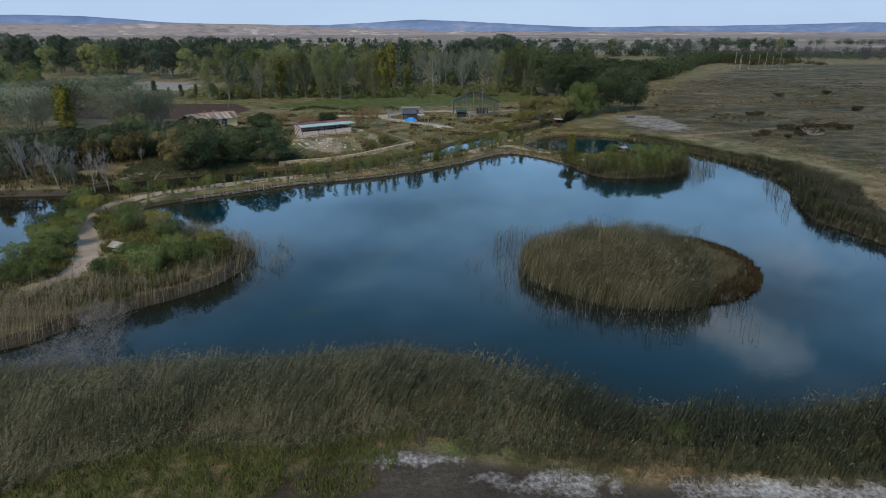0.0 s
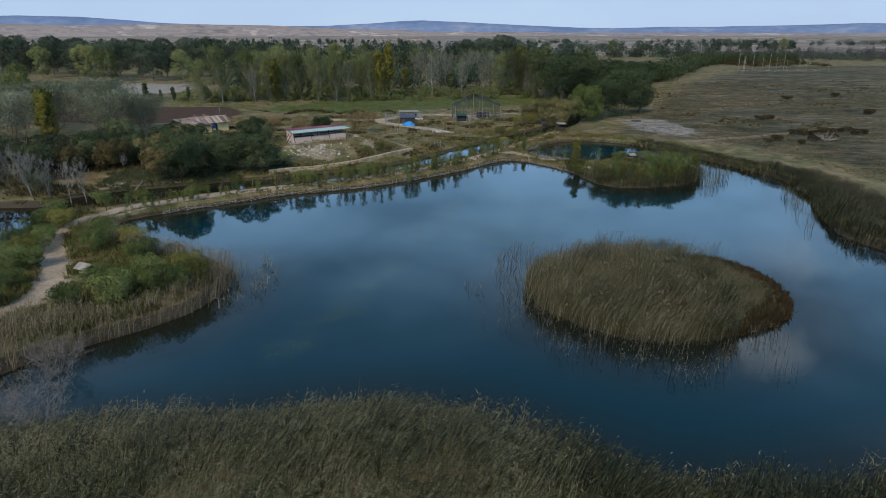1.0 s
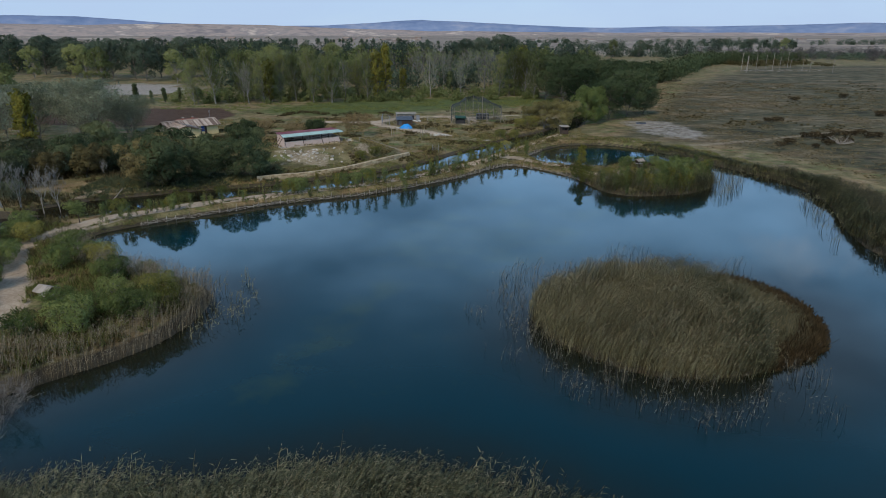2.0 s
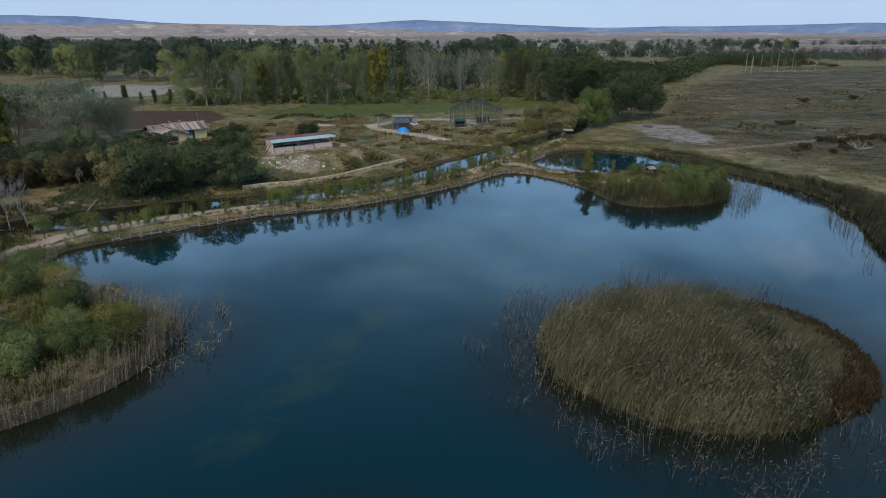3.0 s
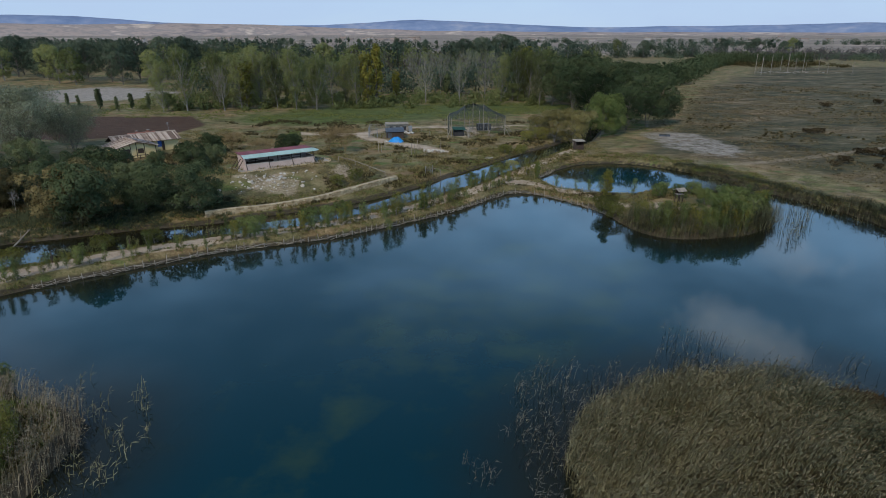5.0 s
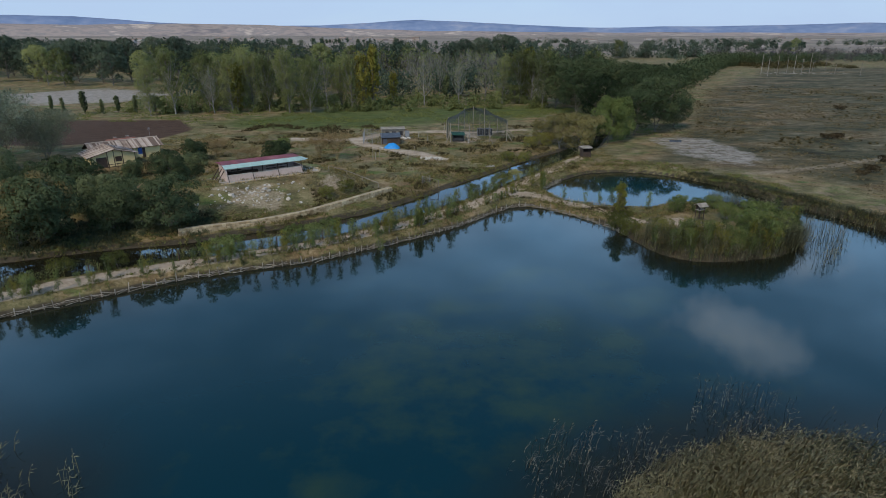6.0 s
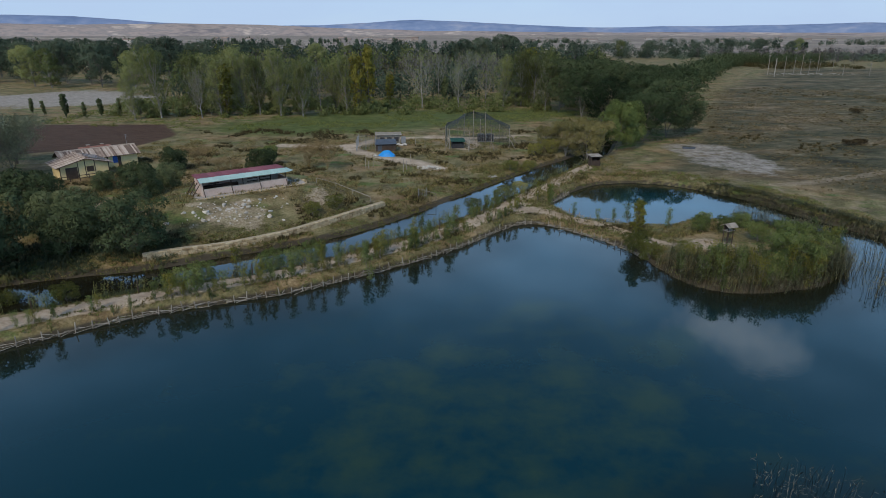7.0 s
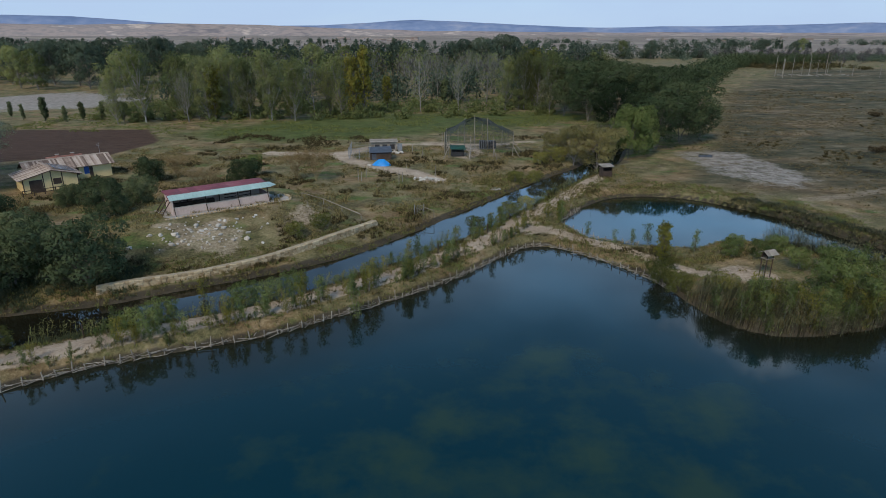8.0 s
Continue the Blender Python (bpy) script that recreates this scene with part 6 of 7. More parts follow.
    # terrace with a rim of set stones
    terr = root_at("terrace", *SHED_AT, SHED_Z, SHED_TURN, "pale concrete terrace round the open shed", "terrace")
    arc = [(L + 1.6 + 1.5 * math.sin(a), 0.8 - 2.2 * math.cos(a)) for a in np.linspace(0, math.pi, 8)]
    plan = [(-1.4, -1.4)] + arc + [(L + 1.0, 4.2), (-1.4, 4.2)]
    part("slab", prism(plan, -0.9, -0.012), M_CONCRETE, terr)
    rand = random.Random(4)
    edge = [Vector(p) for p in [(-1.4, -1.4)] + arc]
    meshes = []
    for k in range(5):
        ob = part("rim_stone", lumpy(0.2, rand, 0.8, 1, 0.22), M_STONE, terr)
        meshes.append(ob)
    spots = []
    for a, b in zip(edge, edge[1:]):
        n = max(1, int((b - a).length / 0.42))
        spots += [a + (b - a) * ((i + 0.5) / n) for i in range(n)]
    for k, p in enumerate(spots):
        ob = meshes[k] if k < 5 else new("rim_stone", meshes[k % 5].data)
        ob.parent = terr
        ob.matrix_basis = pose(p.x, p.y - 0.02, 0.04 + 0.04 * rand.random(), 0, 0, rand.random() * 360) @ Matrix.Scale(rand.uniform(0.8, 1.2), 4)


def tile_plane(root, corners, rows, cols, rand):
    """Roof plane of barrel tiles laid in courses: corners eave-left, eave-right, ridge-right, ridge-left."""
    a, b, c, d = [Vector(p) for p in corners]
    part("roof_deck", slab([a, b, c, d], 0.08), M_DARKWOOD, root)
    nrm = (b - a).cross(d - a).normalized()
    for r in range(rows):
        bm = bmesh.new()
        lo0, lo1 = a.lerp(d, r / rows - (0.02 if r else 0.03)), b.lerp(c, r / rows - (0.02 if r else 0.03))
        hi0, hi1 = a.lerp(d, (r + 1) / rows), b.lerp(c, (r + 1) / rows)
        for k in range(cols):
            p0, p1 = lo0.lerp(lo1, (k - 0.03) / cols), lo0.lerp(lo1, (k + 1.03) / cols)
            q0, q1 = hi0.lerp(hi1, (k + 0.0) / cols), hi0.lerp(hi1, (k + 1.0) / cols)
            lift = nrm * (0.05 + rand.random() * 0.02)
            up = nrm * 0.03
            v = [bm.verts.new(x) for x in (p0 + up, (p0 * 0.7 + p1 * 0.3) + lift, (p0 * 0.3 + p1 * 0.7) + lift, p1 + up, q1 + nrm * 0.005, (q0 * 0.3 + q1 * 0.7) + lift * 0.6, (q0 * 0.7 + q1 * 0.3) + lift * 0.6, q0 + nrm * 0.005)]
            bm.faces.new((v[0], v[1], v[6], v[7]))
            bm.faces.new((v[1], v[2], v[5], v[6]))
            bm.faces.new((v[2], v[3], v[4], v[5]))
            bm.faces.new((v[3], v[2], v[1], v[0]))
        part("tile_course", bm, M_TILE, root, "course of weathered barrel tiles")


def house():
    rand = random.Random(9)
    z0 = ground_at(*HOUSE_AT) - 0.02
    root = root_at("farm_house", *HOUSE_AT, z0, HOUSE_TURN, "low cream farmhouse with weathered tile roof and solar panels", "house")
    W, D1 = 7.9, 5.6
    bm = bmesh.new()
    prof = [(0, 0), (W, 0), (W, 2.3), (W / 2 + 0.2, 3.25), (0, 2.3)]
    fr = [bm.verts.new((u, 0, z)) for u, z in prof]
    bk = [bm.verts.new((u, D1, z)) for u, z in prof]
    bm.faces.new(fr)
    bm.faces.new(bk[::-1])
    for i in range(5):
        j = (i + 1) % 5
        bm.faces.new((fr[j], fr[i], bk[i], bk[j]))
    part("wall", bm, M_YELLOWWALL, root, "cream yellow rendered gable wing")
    part("rear_wing", box(2.0, D1 + 0.01, 0, 14.6, D1 + 5.2, 2.35), M_YELLOWWALL, root, "cream yellow rendered long wing")
    for u in (0.06, 2.9, 4.05, 5.6, W - 0.06):
        part("timber", box(u - 0.07, -0.035, 0, u + 0.07, 0.02, 2.3 + min(u, W - u) * 0.26), M_DARKWOOD, root)
    part("door", box(0.9, -0.05, 0.05, 2.75, 0.03, 2.05), M_DARKWOOD, root, "brown boarded double door")
    for k in range(5):
        part("door_board", box(0.92 + k * 0.365, -0.072, 0.07, 1.25 + k * 0.365, -0.045, 2.03), M_DARKWOOD, root)
    win = part("window", box(4.25, -0.05, 1.0, 5.4, 0.03, 1.95), M_DARKWOOD, root, "brown shuttered window")
    part("shutter", box(4.3, -0.075, 1.05, 4.8, -0.045, 1.9), M_DARKWOOD, win)
    part("shutter", box(4.84, -0.075, 1.05, 5.35, -0.045, 1.9), M_DARKWOOD, win)
    for u0, u1, zz0, zz1, mat, nm, lb in ((8.6, 9.4, 0.9, 2.1, M_DARKWOOD, "window", "brown shuttered window"), (10.2, 11.0, 0.9, 2.15, M_BLUE, "blue_shutter", "bright blue shutter"), (11.04, 11.6, 0.05, 2.1, M_DARKWOOD, "door", "brown door leaf")):
        part(nm, box(u0, D1 - 0.06, zz0, u1, D1 + 0.03, zz1), mat, root, lb)
    o, e = 0.55, 0.06
    ridge_u, rz, ez = W / 2 + 0.2, 3.42, 2.26
    tile_plane(root, [(-o, D1 + 1.5, ez), (-o, -o, ez), (ridge_u, -o, rz), (ridge_u, D1 + 1.5, rz)], 11, 40, rand)
    tile_plane(root, [(W + o, -o, ez), (W + o, D1 + 1.5, ez), (ridge_u, D1 + 1.5, rz), (ridge_u, -o, rz)], 10, 40, rand)
    yb = D1 + 2.6
    tile_plane(root, [(1.4, D1 - 0.5, 2.32), (15.2, D1 - 0.5, 2.32), (15.2, yb, 3.66), (1.4, yb, 3.66)], 8, 46, rand)
    tile_plane(root, [(15.2, D1 + 5.7, 2.32), (1.4, D1 + 5.7, 2.32), (1.4, yb, 3.66), (15.2, yb, 3.66)], 8, 46, rand)
    part("ridge_cap", rod((1.4, yb, 3.7), (15.2, yb, 3.7), 0.13, sides=8), M_TILE, root)
    part("ridge_cap", rod((ridge_u, -o, 3.46), (ridge_u, D1 + 1.5, 3.46), 0.13, sides=8), M_TILE, root)
    part("gable_end", prism([(14.6, D1 + 0.3), (14.63, D1 + 0.3), (14.63, D1 + 4.9), (14.6, D1 + 4.9)], 2.3, 2.6), M_YELLOWWALL, root)
    slope = math.degrees(math.atan2(rz - ez, W + o - ridge_u))
    for k in range(3):
        m = Matrix.Translation((ridge_u + 2.2, 1.7 + k * 1.75, rz - (2.2) * math.tan(radians(slope)) + 0.2)) @ Matrix.Rotation(radians(slope), 4, "Y")
        pn = part("solar_panel", box(-1.5, -0.8, 0, 1.5, 0.8, 0.05, m=m), M_SOLAR, root, "blue-grey solar panel in a metal frame")
        for s in (-1, 1):
            part("panel_frame", box(-1.53, s * 0.82 - 0.025, -0.01, 1.53, s * 0.82 + 0.025, 0.065, m=m), M_STEEL, pn)
    for u in (7.2, 9.6):
        ch = part("chimney", box(u - 0.22, yb + 0.4, 3.2, u + 0.22, yb + 0.85, 4.25), M_TERRACOTTA, root, "small terracotta chimney")
        part("chimney_cap", box(u - 0.3, yb + 0.34, 4.25, u + 0.3, yb + 0.91, 4.33), M_CONCRETE, ch)
    part("ridge_block", box(5.6, yb + 0.9, 3.1, 11.2, yb + 1.5, 3.85), M_TERRACOTTA, root, "terracotta parapet behind the ridge")
    ant = part("antenna", rod((13.9, yb + 0.3, 3.5), (13.9, yb + 0.3, 5.6), 0.03), M_STEEL, root, "thin television aerial")
    for dz in (0, 0.2, 0.4):
        part("aerial_rod", rod((13.6, yb + 0.3, 5.1 + dz), (14.2, yb + 0.3, 5.1 + dz), 0.018), M_STEEL, ant)
    # timber rail in front
    rail = root_at("timber_fence", *HOUSE_AT, z0, HOUSE_TURN, "dark timber rail fence before the farmhouse", "fence")
    for k in range(5):
        part("post", box(-0.6 + k * 1.5, -2.1, -0.2, -0.48 + k * 1.5, -1.98, 1.05), M_DARKWOOD, rail)
    for z in (0.45, 0.9):
        part("rail", box(-0.6, -2.16, z, 5.5, -2.11, z + 0.1), M_DARKWOOD, rail)


def block(rand):
    """A roughly squared building stone."""
    bm = bmesh.new()
    bmesh.ops.create_cube(bm, size=1)
    bmesh.ops.bevel(bm, geom=list(bm.edges), offset=0.14, segments=1, affect="EDGES")
    for v in bm.verts:
        v.co += Vector((rand.uniform(-0.05, 0.05), rand.uniform(-0.05, 0.05), rand.uniform(-0.05, 0.05)))
    return bm


def stone_wall(name, line, height, label):
    """A dry-stone retaining wall: an earth core faced with single blocks."""
    rand = random.Random(len(line) * 7)
    root = tagged(new(name), label, "wall", kind="structure")
    pts = spline(line, 10, False)
    kinds = [part("stone", block(rand), M_STONE, root) for k in range(6)]
    used = 0
    core_v, core_f = [], []
    acc = 0.0
    seg = np.hypot(*np.diff(pts, axis=0).T)
    cum = np.concatenate([[0], np.cumsum(seg)])
    for k, (x, y) in enumerate(pts):
        t = pts[min(k + 1, len(pts) - 1)] - pts[max(k - 1, 0)]
        n = np.array([t[1], -t[0]]) / np.hypot(*t)
        zb = ground_at(x + n[0] * 0.6, y + n[1] * 0.6)
        for off, z in ((0.12, zb - 0.4), (0.12, zb + height), (-0.5, zb + height), (-0.5, zb - 0.4)):
            core_v.append((x + n[0] * off, y + n[1] * off, z))
        if k:
            for j in range(4):
                core_f.append((4 * (k - 1) + j, 4 * k + j, 4 * k + (j + 1) % 4, 4 * (k - 1) + (j + 1) % 4))
    core_f += [(3, 2, 1, 0), tuple(4 * (len(pts) - 1) + j for j in range(4))]
    mesh_object("core", core_v, core_f, M_MORTAR, parent=root)
    courses = 3
    for c in range(courses):
        s = 0.3 * rand.random()
        while s < cum[-1]:
            ln = rand.uniform(0.34, 0.62)
            x, y = np.interp(s, cum, pts[:, 0]), np.interp(s, cum, pts[:, 1])
            x2, y2 = np.interp(s + 0.3, cum, pts[:, 0]), np.interp(s + 0.3, cum, pts[:, 1])
            ang = math.degrees(math.atan2(y2 - y, x2 - x)) if s + 0.3 < cum[-1] else 45
            n = np.array([math.sin(radians(ang)), -math.cos(radians(ang))])
            zb = ground_at(x + n[0] * 0.6, y + n[1] * 0.6)
            hh = height / courses
            ob = kinds[used] if used < 6 else new("stone", kinds[used % 6].data)
            ob.parent = root
            ob.matrix_basis = pose(x + n[0] * 0.1, y + n[1] * 0.1, zb + hh * (c + 0.5) + rand.uniform(-0.03, 0.03), 0, 0, ang) @ Matrix.Diagonal((ln * 1.02, rand.uniform(0.3, 0.42), hh * 1.1, 1))
            used += 1
            s += ln


def shore_fence(name, line, label, step=1.05, every=1):
    """Driven stakes and woven branches that hold the pond bank."""
    rand = random.Random(31)
    root = tagged(new(name), label, "fence")
    pts = spline(line, 10, False)
    cum = np.concatenate([[0], np.cumsum(np.hypot(*np.diff(pts, axis=0).T))])
    kinds = [part("stake", rod((0, 0, -0.6), (0.03 * k - 0.03, 0.02, 0.62 + 0.08 * k), 0.055, 0.045, 6), M_WOOD, root) for k in range(4)]
    used, s, last = 0, 0.0, None
    while s < cum[-1]:
        x, y = np.interp(s, cum, pts[:, 0]), np.interp(s, cum, pts[:, 1])
        if rand.random() < 0.9:
            ob = kinds[used] if used < 4 else new("stake", kinds[used % 4].data)
            ob.parent = root
            ob.matrix_basis = pose(x, y, 0, rand.uniform(-9, 9), rand.uniform(-9, 9), rand.random() * 360) @ Matrix.Diagonal((1, 1, rand.uniform(0.8, 1.25), 1))
            used += 1
        if last:
            for k in range(4):
                j = [rand.uniform(-0.12, 0.12) for i in range(6)]
                reach = rand.uniform(0.55, 1.25)
                ex, ey = last[0] + (x - last[0]) * reach, last[1] + (y - last[1]) * reach
                part("branch", rod((last[0] + 3 * j[0], last[1] + 3 * j[1], 0.03 + 0.09 * k + abs(j[2])), (ex + 3 * j[4], ey + 3 * j[5], 0.03 + 0.07 * k + 2.2 * abs(j[3])), 0.032, 0.016, 4), M_WOOD, root)
        last = (x, y)
        s += step * rand.uniform(0.75, 1.3)


def bird_shelter(x, y, turn, label, h=1.5, k=1.0):
    root = root_at("bird_shelter", x, y, ground_at(x, y) - 0.05, turn, label, "bird shelter", "bird shelters")
    for u, v in ((-0.5, -0.4), (0.5, -0.4), (-0.5, 0.4), (0.5, 0.4)):
        part("post", rod((u * k, v * k, -0.2), (u * k, v * k, h), 0.06), M_DARKWOOD, root)
    part("platform", box(-0.65 * k, -0.5 * k, h - 0.6, 0.65 * k, 0.5 * k, h - 0.53), M_WOOD, root)
    part("back_board", box(-0.6 * k, 0.38 * k, h - 0.52, 0.6 * k, 0.44 * k, h - 0.02), M_DARKWOOD, root)
    part("ridge_beam", rod((-0.85 * k, 0, h + 0.32 * k), (0.85 * k, 0, h + 0.32 * k), 0.045), M_DARKWOOD, root)
    for s in (-1, 1):
        for j in range(3):
            u0 = (-0.95 + j * 0.64) * k
            part("roof_board", slab([(u0, s * 0.85 * k, h - 0.06), (u0 + 0.625 * k, s * 0.85 * k, h - 0.06), (u0 + 0.625 * k, 0.0, h + 0.42 * k), (u0, 0.0, h + 0.42 * k)], 0.035), M_WOOD, root, "pale weathered roof board")


def hide():
    x, y = 34.0, 168.2
    root = root_at("bird_hide", x, y, ground_at(x, y) - 0.04, 10, "small dark timber bird hide with a pale flat roof", "bird hide")
    part("back_wall", box(-0.9, 0.7, 0, 0.9, 0.78, 2.0), M_DARKWOOD, root)
    for u in (-0.9, 0.83):
        part("side_wall", box(u, -0.6, 0, u + 0.07, 0.7, 1.95), M_DARKWOOD, root)
    part("front_wall", box(-0.82, -0.6, 0, 0.82, -0.53, 1.15), M_DARKWOOD, root)
    for k in range(6):
        part("board", box(-0.82 + k * 0.275, -0.625, 0.05, -0.57 + k * 0.275, -0.6, 1.13), M_DARKWOOD, root)
    part("roof", slab([(-1.15, -0.95, 2.02), (1.15, -0.95, 2.02), (1.15, 1.05, 2.2), (-1.15, 1.05, 2.2)], 0.1), M_WOOD, root, "pale weathered board roof")


def wire_panel(a, b, h, parent, step=0.32, mat=None):
    """Fence mesh between two posts."""
    a, b = Vector(a), Vector(b)
    n = max(2, int((b - a).length / step))
    A, B = [], []
    for i in range(n + 1):
        p = a.lerp(b, i / n)
        A.append(p), B.append(p + Vector((0, 0, h)))
    for k in range(int(h / step) + 1):
        A.append(a + Vector((0, 0, k * step))), B.append(b + Vector((0, 0, k * step)))
    v, f = sticks(A, B, 0.009, 0.009, 3)
    return mesh_object("wire_mesh", v, f, mat or M_STEEL, parent=parent)


def pens():
    g = ground_at(-10, 188)
    cage = root_at("animal_pen", -13.6, 184.2, g, 6, "wire pen on steel posts on bare ground", "pen")
    plan = [(0, 0), (4.2, -0.6), (4.4, 6.5), (0.5, 7.2)]
    for k, (u, v) in enumerate(plan):
        part("post", rod((u, v, -0.3), (u, v, 2.5), 0.05), M_STEEL, cage)
        wire_panel((u, v, 0), (*plan[(k + 1) % 4], 0), 2.3, cage)
    for u, v in ((2.1, -0.3), (4.3, 3), (0.25, 3.6)):
        part("post", rod((u, v, -0.3), (u, v, 2.5), 0.05), M_STEEL, cage)
    hut = root_at("dark_hutch", -9.2, 183.4, g, 8, "dark netted hutch with a blue-grey lean-to roof", "hutch")
    part("front_panel", box(0, 0, 0, 4.2, 0.08, 1.5), M_DARKWOOD, hut)
    for u in (0, 4.12):
        part("side_panel", box(u, 0.085, 0, u + 0.08, 3.0, 1.6), M_BLACK, hut)
    part("back_panel", box(0.085, 3.0, 0, 4.11, 3.08, 2.0), M_BLACK, hut)
    part("roof", slab([(-0.2, -0.3, 1.55), (4.4, -0.3, 1.6), (4.4, 3.3, 2.15), (-0.2, 3.3, 2.1)], 0.06), M_SLATE, hut, "blue-grey sheet roof")
    part("door", box(0.3, -0.04, 0.05, 1.2, -0.005, 1.3), M_SLATE, hut)
    barn = root_at("pale_hut", -9.8, 192.2, g, 5, "pale weathered board hut with a layered flat roof", "hut")
    for u0, v0, u1, v1 in ((0, 0, 5.4, 0.1), (0, 2.9, 5.4, 3.0), (0, 0.105, 0.1, 2.895), (5.3, 0.105, 5.4, 2.895)):
        part("wall", box(u0, v0, 0, u1, v1, 2.1), M_WOOD, barn)
    for k in range(6):
        part("roof_board", box(-0.3, -0.4 + k * 0.66, 2.12 + 0.03 * (k % 2), 5.7, 0.24 + k * 0.66, 2.2 + 0.03 * (k % 2)), M_WOOD, barn, "grey weathered roof plank")
    for u in (0.8, 2.4, 4.0):
        part("hatch", box(u, -0.04, 0.6, u + 1.0, -0.004, 1.6), M_BLACK, barn)
    part("side_frame", box(5.6, 0.2, 0, 6.6, 0.26, 1.7), M_STEEL, barn)
    rand = random.Random(3)
    bm = bmesh.new()
    bmesh.ops.create_grid(bm, x_segments=16, y_segments=12, size=1)
    for v in bm.verts:
        r = math.hypot(v.co.x, v.co.y)
        z = max(0, 1 - r * r * 0.9) * 1.25 + 0.16 * noise.noise(v.co * 3.1) * (1 - min(r, 1))
        v.co = Vector((v.co.x * 1.9 + 0.2 * noise.noise(v.co * 2), v.co.y * 1.3, z - 0.03))
    bmesh.ops.solidify(bm, geom=list(bm.faces), thickness=0.02)
    tarp = part("tarpaulin_heap", bm, M_TARP)
    tagged(tarp, "bright blue tarpaulin draped over a heap", "tarpaulin")
    tarp.matrix_basis = pose(-6.6, 178.6, g - 0.05, 0, 0, -12)
    for k, (x, y) in enumerate(((-4.2, 190.2), (-3.4, 190.8), (-4.8, 191.2), (-8.9, 177.6))):
        sk = part("sack", lumpy(0.5, rand, 0.6, 2, 0.15), M_WHITE)
        tagged(sk, "pale filled sack lying on the ground", "sack", "sacks")
        sk.matrix_basis = pose(x, y, g + 0.2, 0, 0, k * 50)
    # the netted aviary
    av = root_at("aviary", 6.6, 186.0, g, 2, "tall aviary of poles and dark netting with a peaked top", "aviary")
    ring = [(0, 0), (4.3, -1.2), (9, -1), (13.2, 0.2), (14.2, 6), (13, 14), (8.8, 17), (3.2, 16.5), (0.2, 11), (-0.6, 5)]
    tops = [(3.8, 6.5), (8.8, 7.5), (6.4, 11)]
    H, T = 4.2, 6.8
    for k, (u, v) in enumerate(ring):
        part("post", rod((u, v, -0.3), (u, v, H + 0.2), 0.07), M_WOOD, av)
        c = Vector((u - 6.6, v - 7.5)).normalized()
        if k < 5:
            part("prop", rod((u + c.x * 1.9, v + c.y * 1.9, -0.1), (u, v, 2.2), 0.07), M_WOOD, av)
        wire_panel((u, v, 0), (*ring[(k + 1) % 10], 0), H, av, 0.33, M_GREENNET)
    for u, v in tops:
        part("mast", rod((u, v, -0.3), (u, v, T + 0.2), 0.08), M_WOOD, av)
    A, B = [], []
    for k in range(10):
        p, q = Vector((*ring[k], H)), Vector((*ring[(k + 1) % 10], H))
        top = Vector((*min(tops, key=lambda t: (t[0] - p.x) ** 2 + (t[1] - p.y) ** 2), T))
        top2 = Vector((*min(tops, key=lambda t: (t[0] - q.x) ** 2 + (t[1] - q.y) ** 2), T))
        for i in range(19):
            a, b = p.lerp(q, i / 18), top.lerp(top2, i / 18)
            mid = a.lerp(b, 0.5) - Vector((0, 0, 0.35))
            A += [a, mid]
            B += [mid, b]
        for j in range(1, 12):
            A.append(p.lerp(top, j / 12) - Vector((0, 0, 1.4 * 0.35 * (j / 12) * (1 - j / 12) * 2)))
            B.append(q.lerp(top2, j / 12) - Vector((0, 0, 1.4 * 0.35 * (j / 12) * (1 - j / 12) * 2)))
    v, f = sticks(A, B, 0.018, 0.018, 3)
    mesh_object("roof_net", v, f, M_GREENNET, parent=av)
    nest = root_at("green_roof_hutch", 7.2, 186.8, g, 4, "small hutch with a dark green sheet roof", "hutch")
    for u in (0, 2.5):
        part("side_panel", box(u, 0, 0, u + 0.08, 1.8, 1.5), M_BLACK, nest)
    part("back_panel", box(0.085, 1.72, 0, 2.495, 1.8, 1.6), M_BLACK, nest)
    part("roof", slab([(-0.3, -0.5, 1.65), (2.9, -0.5, 1.55), (2.9, 2.1, 1.95), (-0.3, 2.1, 2.05)], 0.06), M_GREENSHEET, nest, "dark green sheet roof")
    part("front_panel", box(0.1, 0.02, 0, 2.48, 0.08, 0.9), M_BLACK, nest)
    for k, x in enumerate((13.6, 15.5)):
        tk = root_at("water_tank", x, 195.2, g, 3, "black cube water tank in a pale steel cage", "tank", "water tanks")
        part("tank", box(0, 0, 0.12, 1.7, 1.4, 1.75), M_BLACK, tk, bevel=0.06)
        for u in (0.0, 0.42, 0.85, 1.28, 1.7):
            part("cage_bar", rod((u, -0.04, 0), (u, -0.04, 1.85), 0.03), M_STEEL, tk)
        for z in (0.1, 0.95, 1.8):
            part("cage_rail", rod((-0.04, -0.05, z), (1.74, -0.05, z), 0.025), M_STEEL, tk)
        part("lid", rod((0.85, 0.7, 1.74), (0.85, 0.7, 1.86), 0.2, sides=12), M_SLATE, tk)
    # a line of posts, rubble and small things in the rough grass
    for x, y, h in ((-9.8, 166, 2.2), (-9.2, 165.4, 1.6), (-8.6, 168, 1.5), (-5.8, 172, 1.2), (-2.6, 163, 2.4), (-2.1, 164.6, 1.8), (-1.6, 172.2, 1.6), (3.6, 168.6, 2.2), (1.2, 188, 1.8), (-1, 193, 1.6), (5.6, 203, 2.6)):
        p = part("fence_post", rod((0, 0, -0.3), (0.04, 0.02, h), 0.06, 0.05), M_WOOD)
        tagged(p, "bare weathered fence post standing in rough grass", "post", "field posts")
        p.location = (x, y, ground_at(x, y))
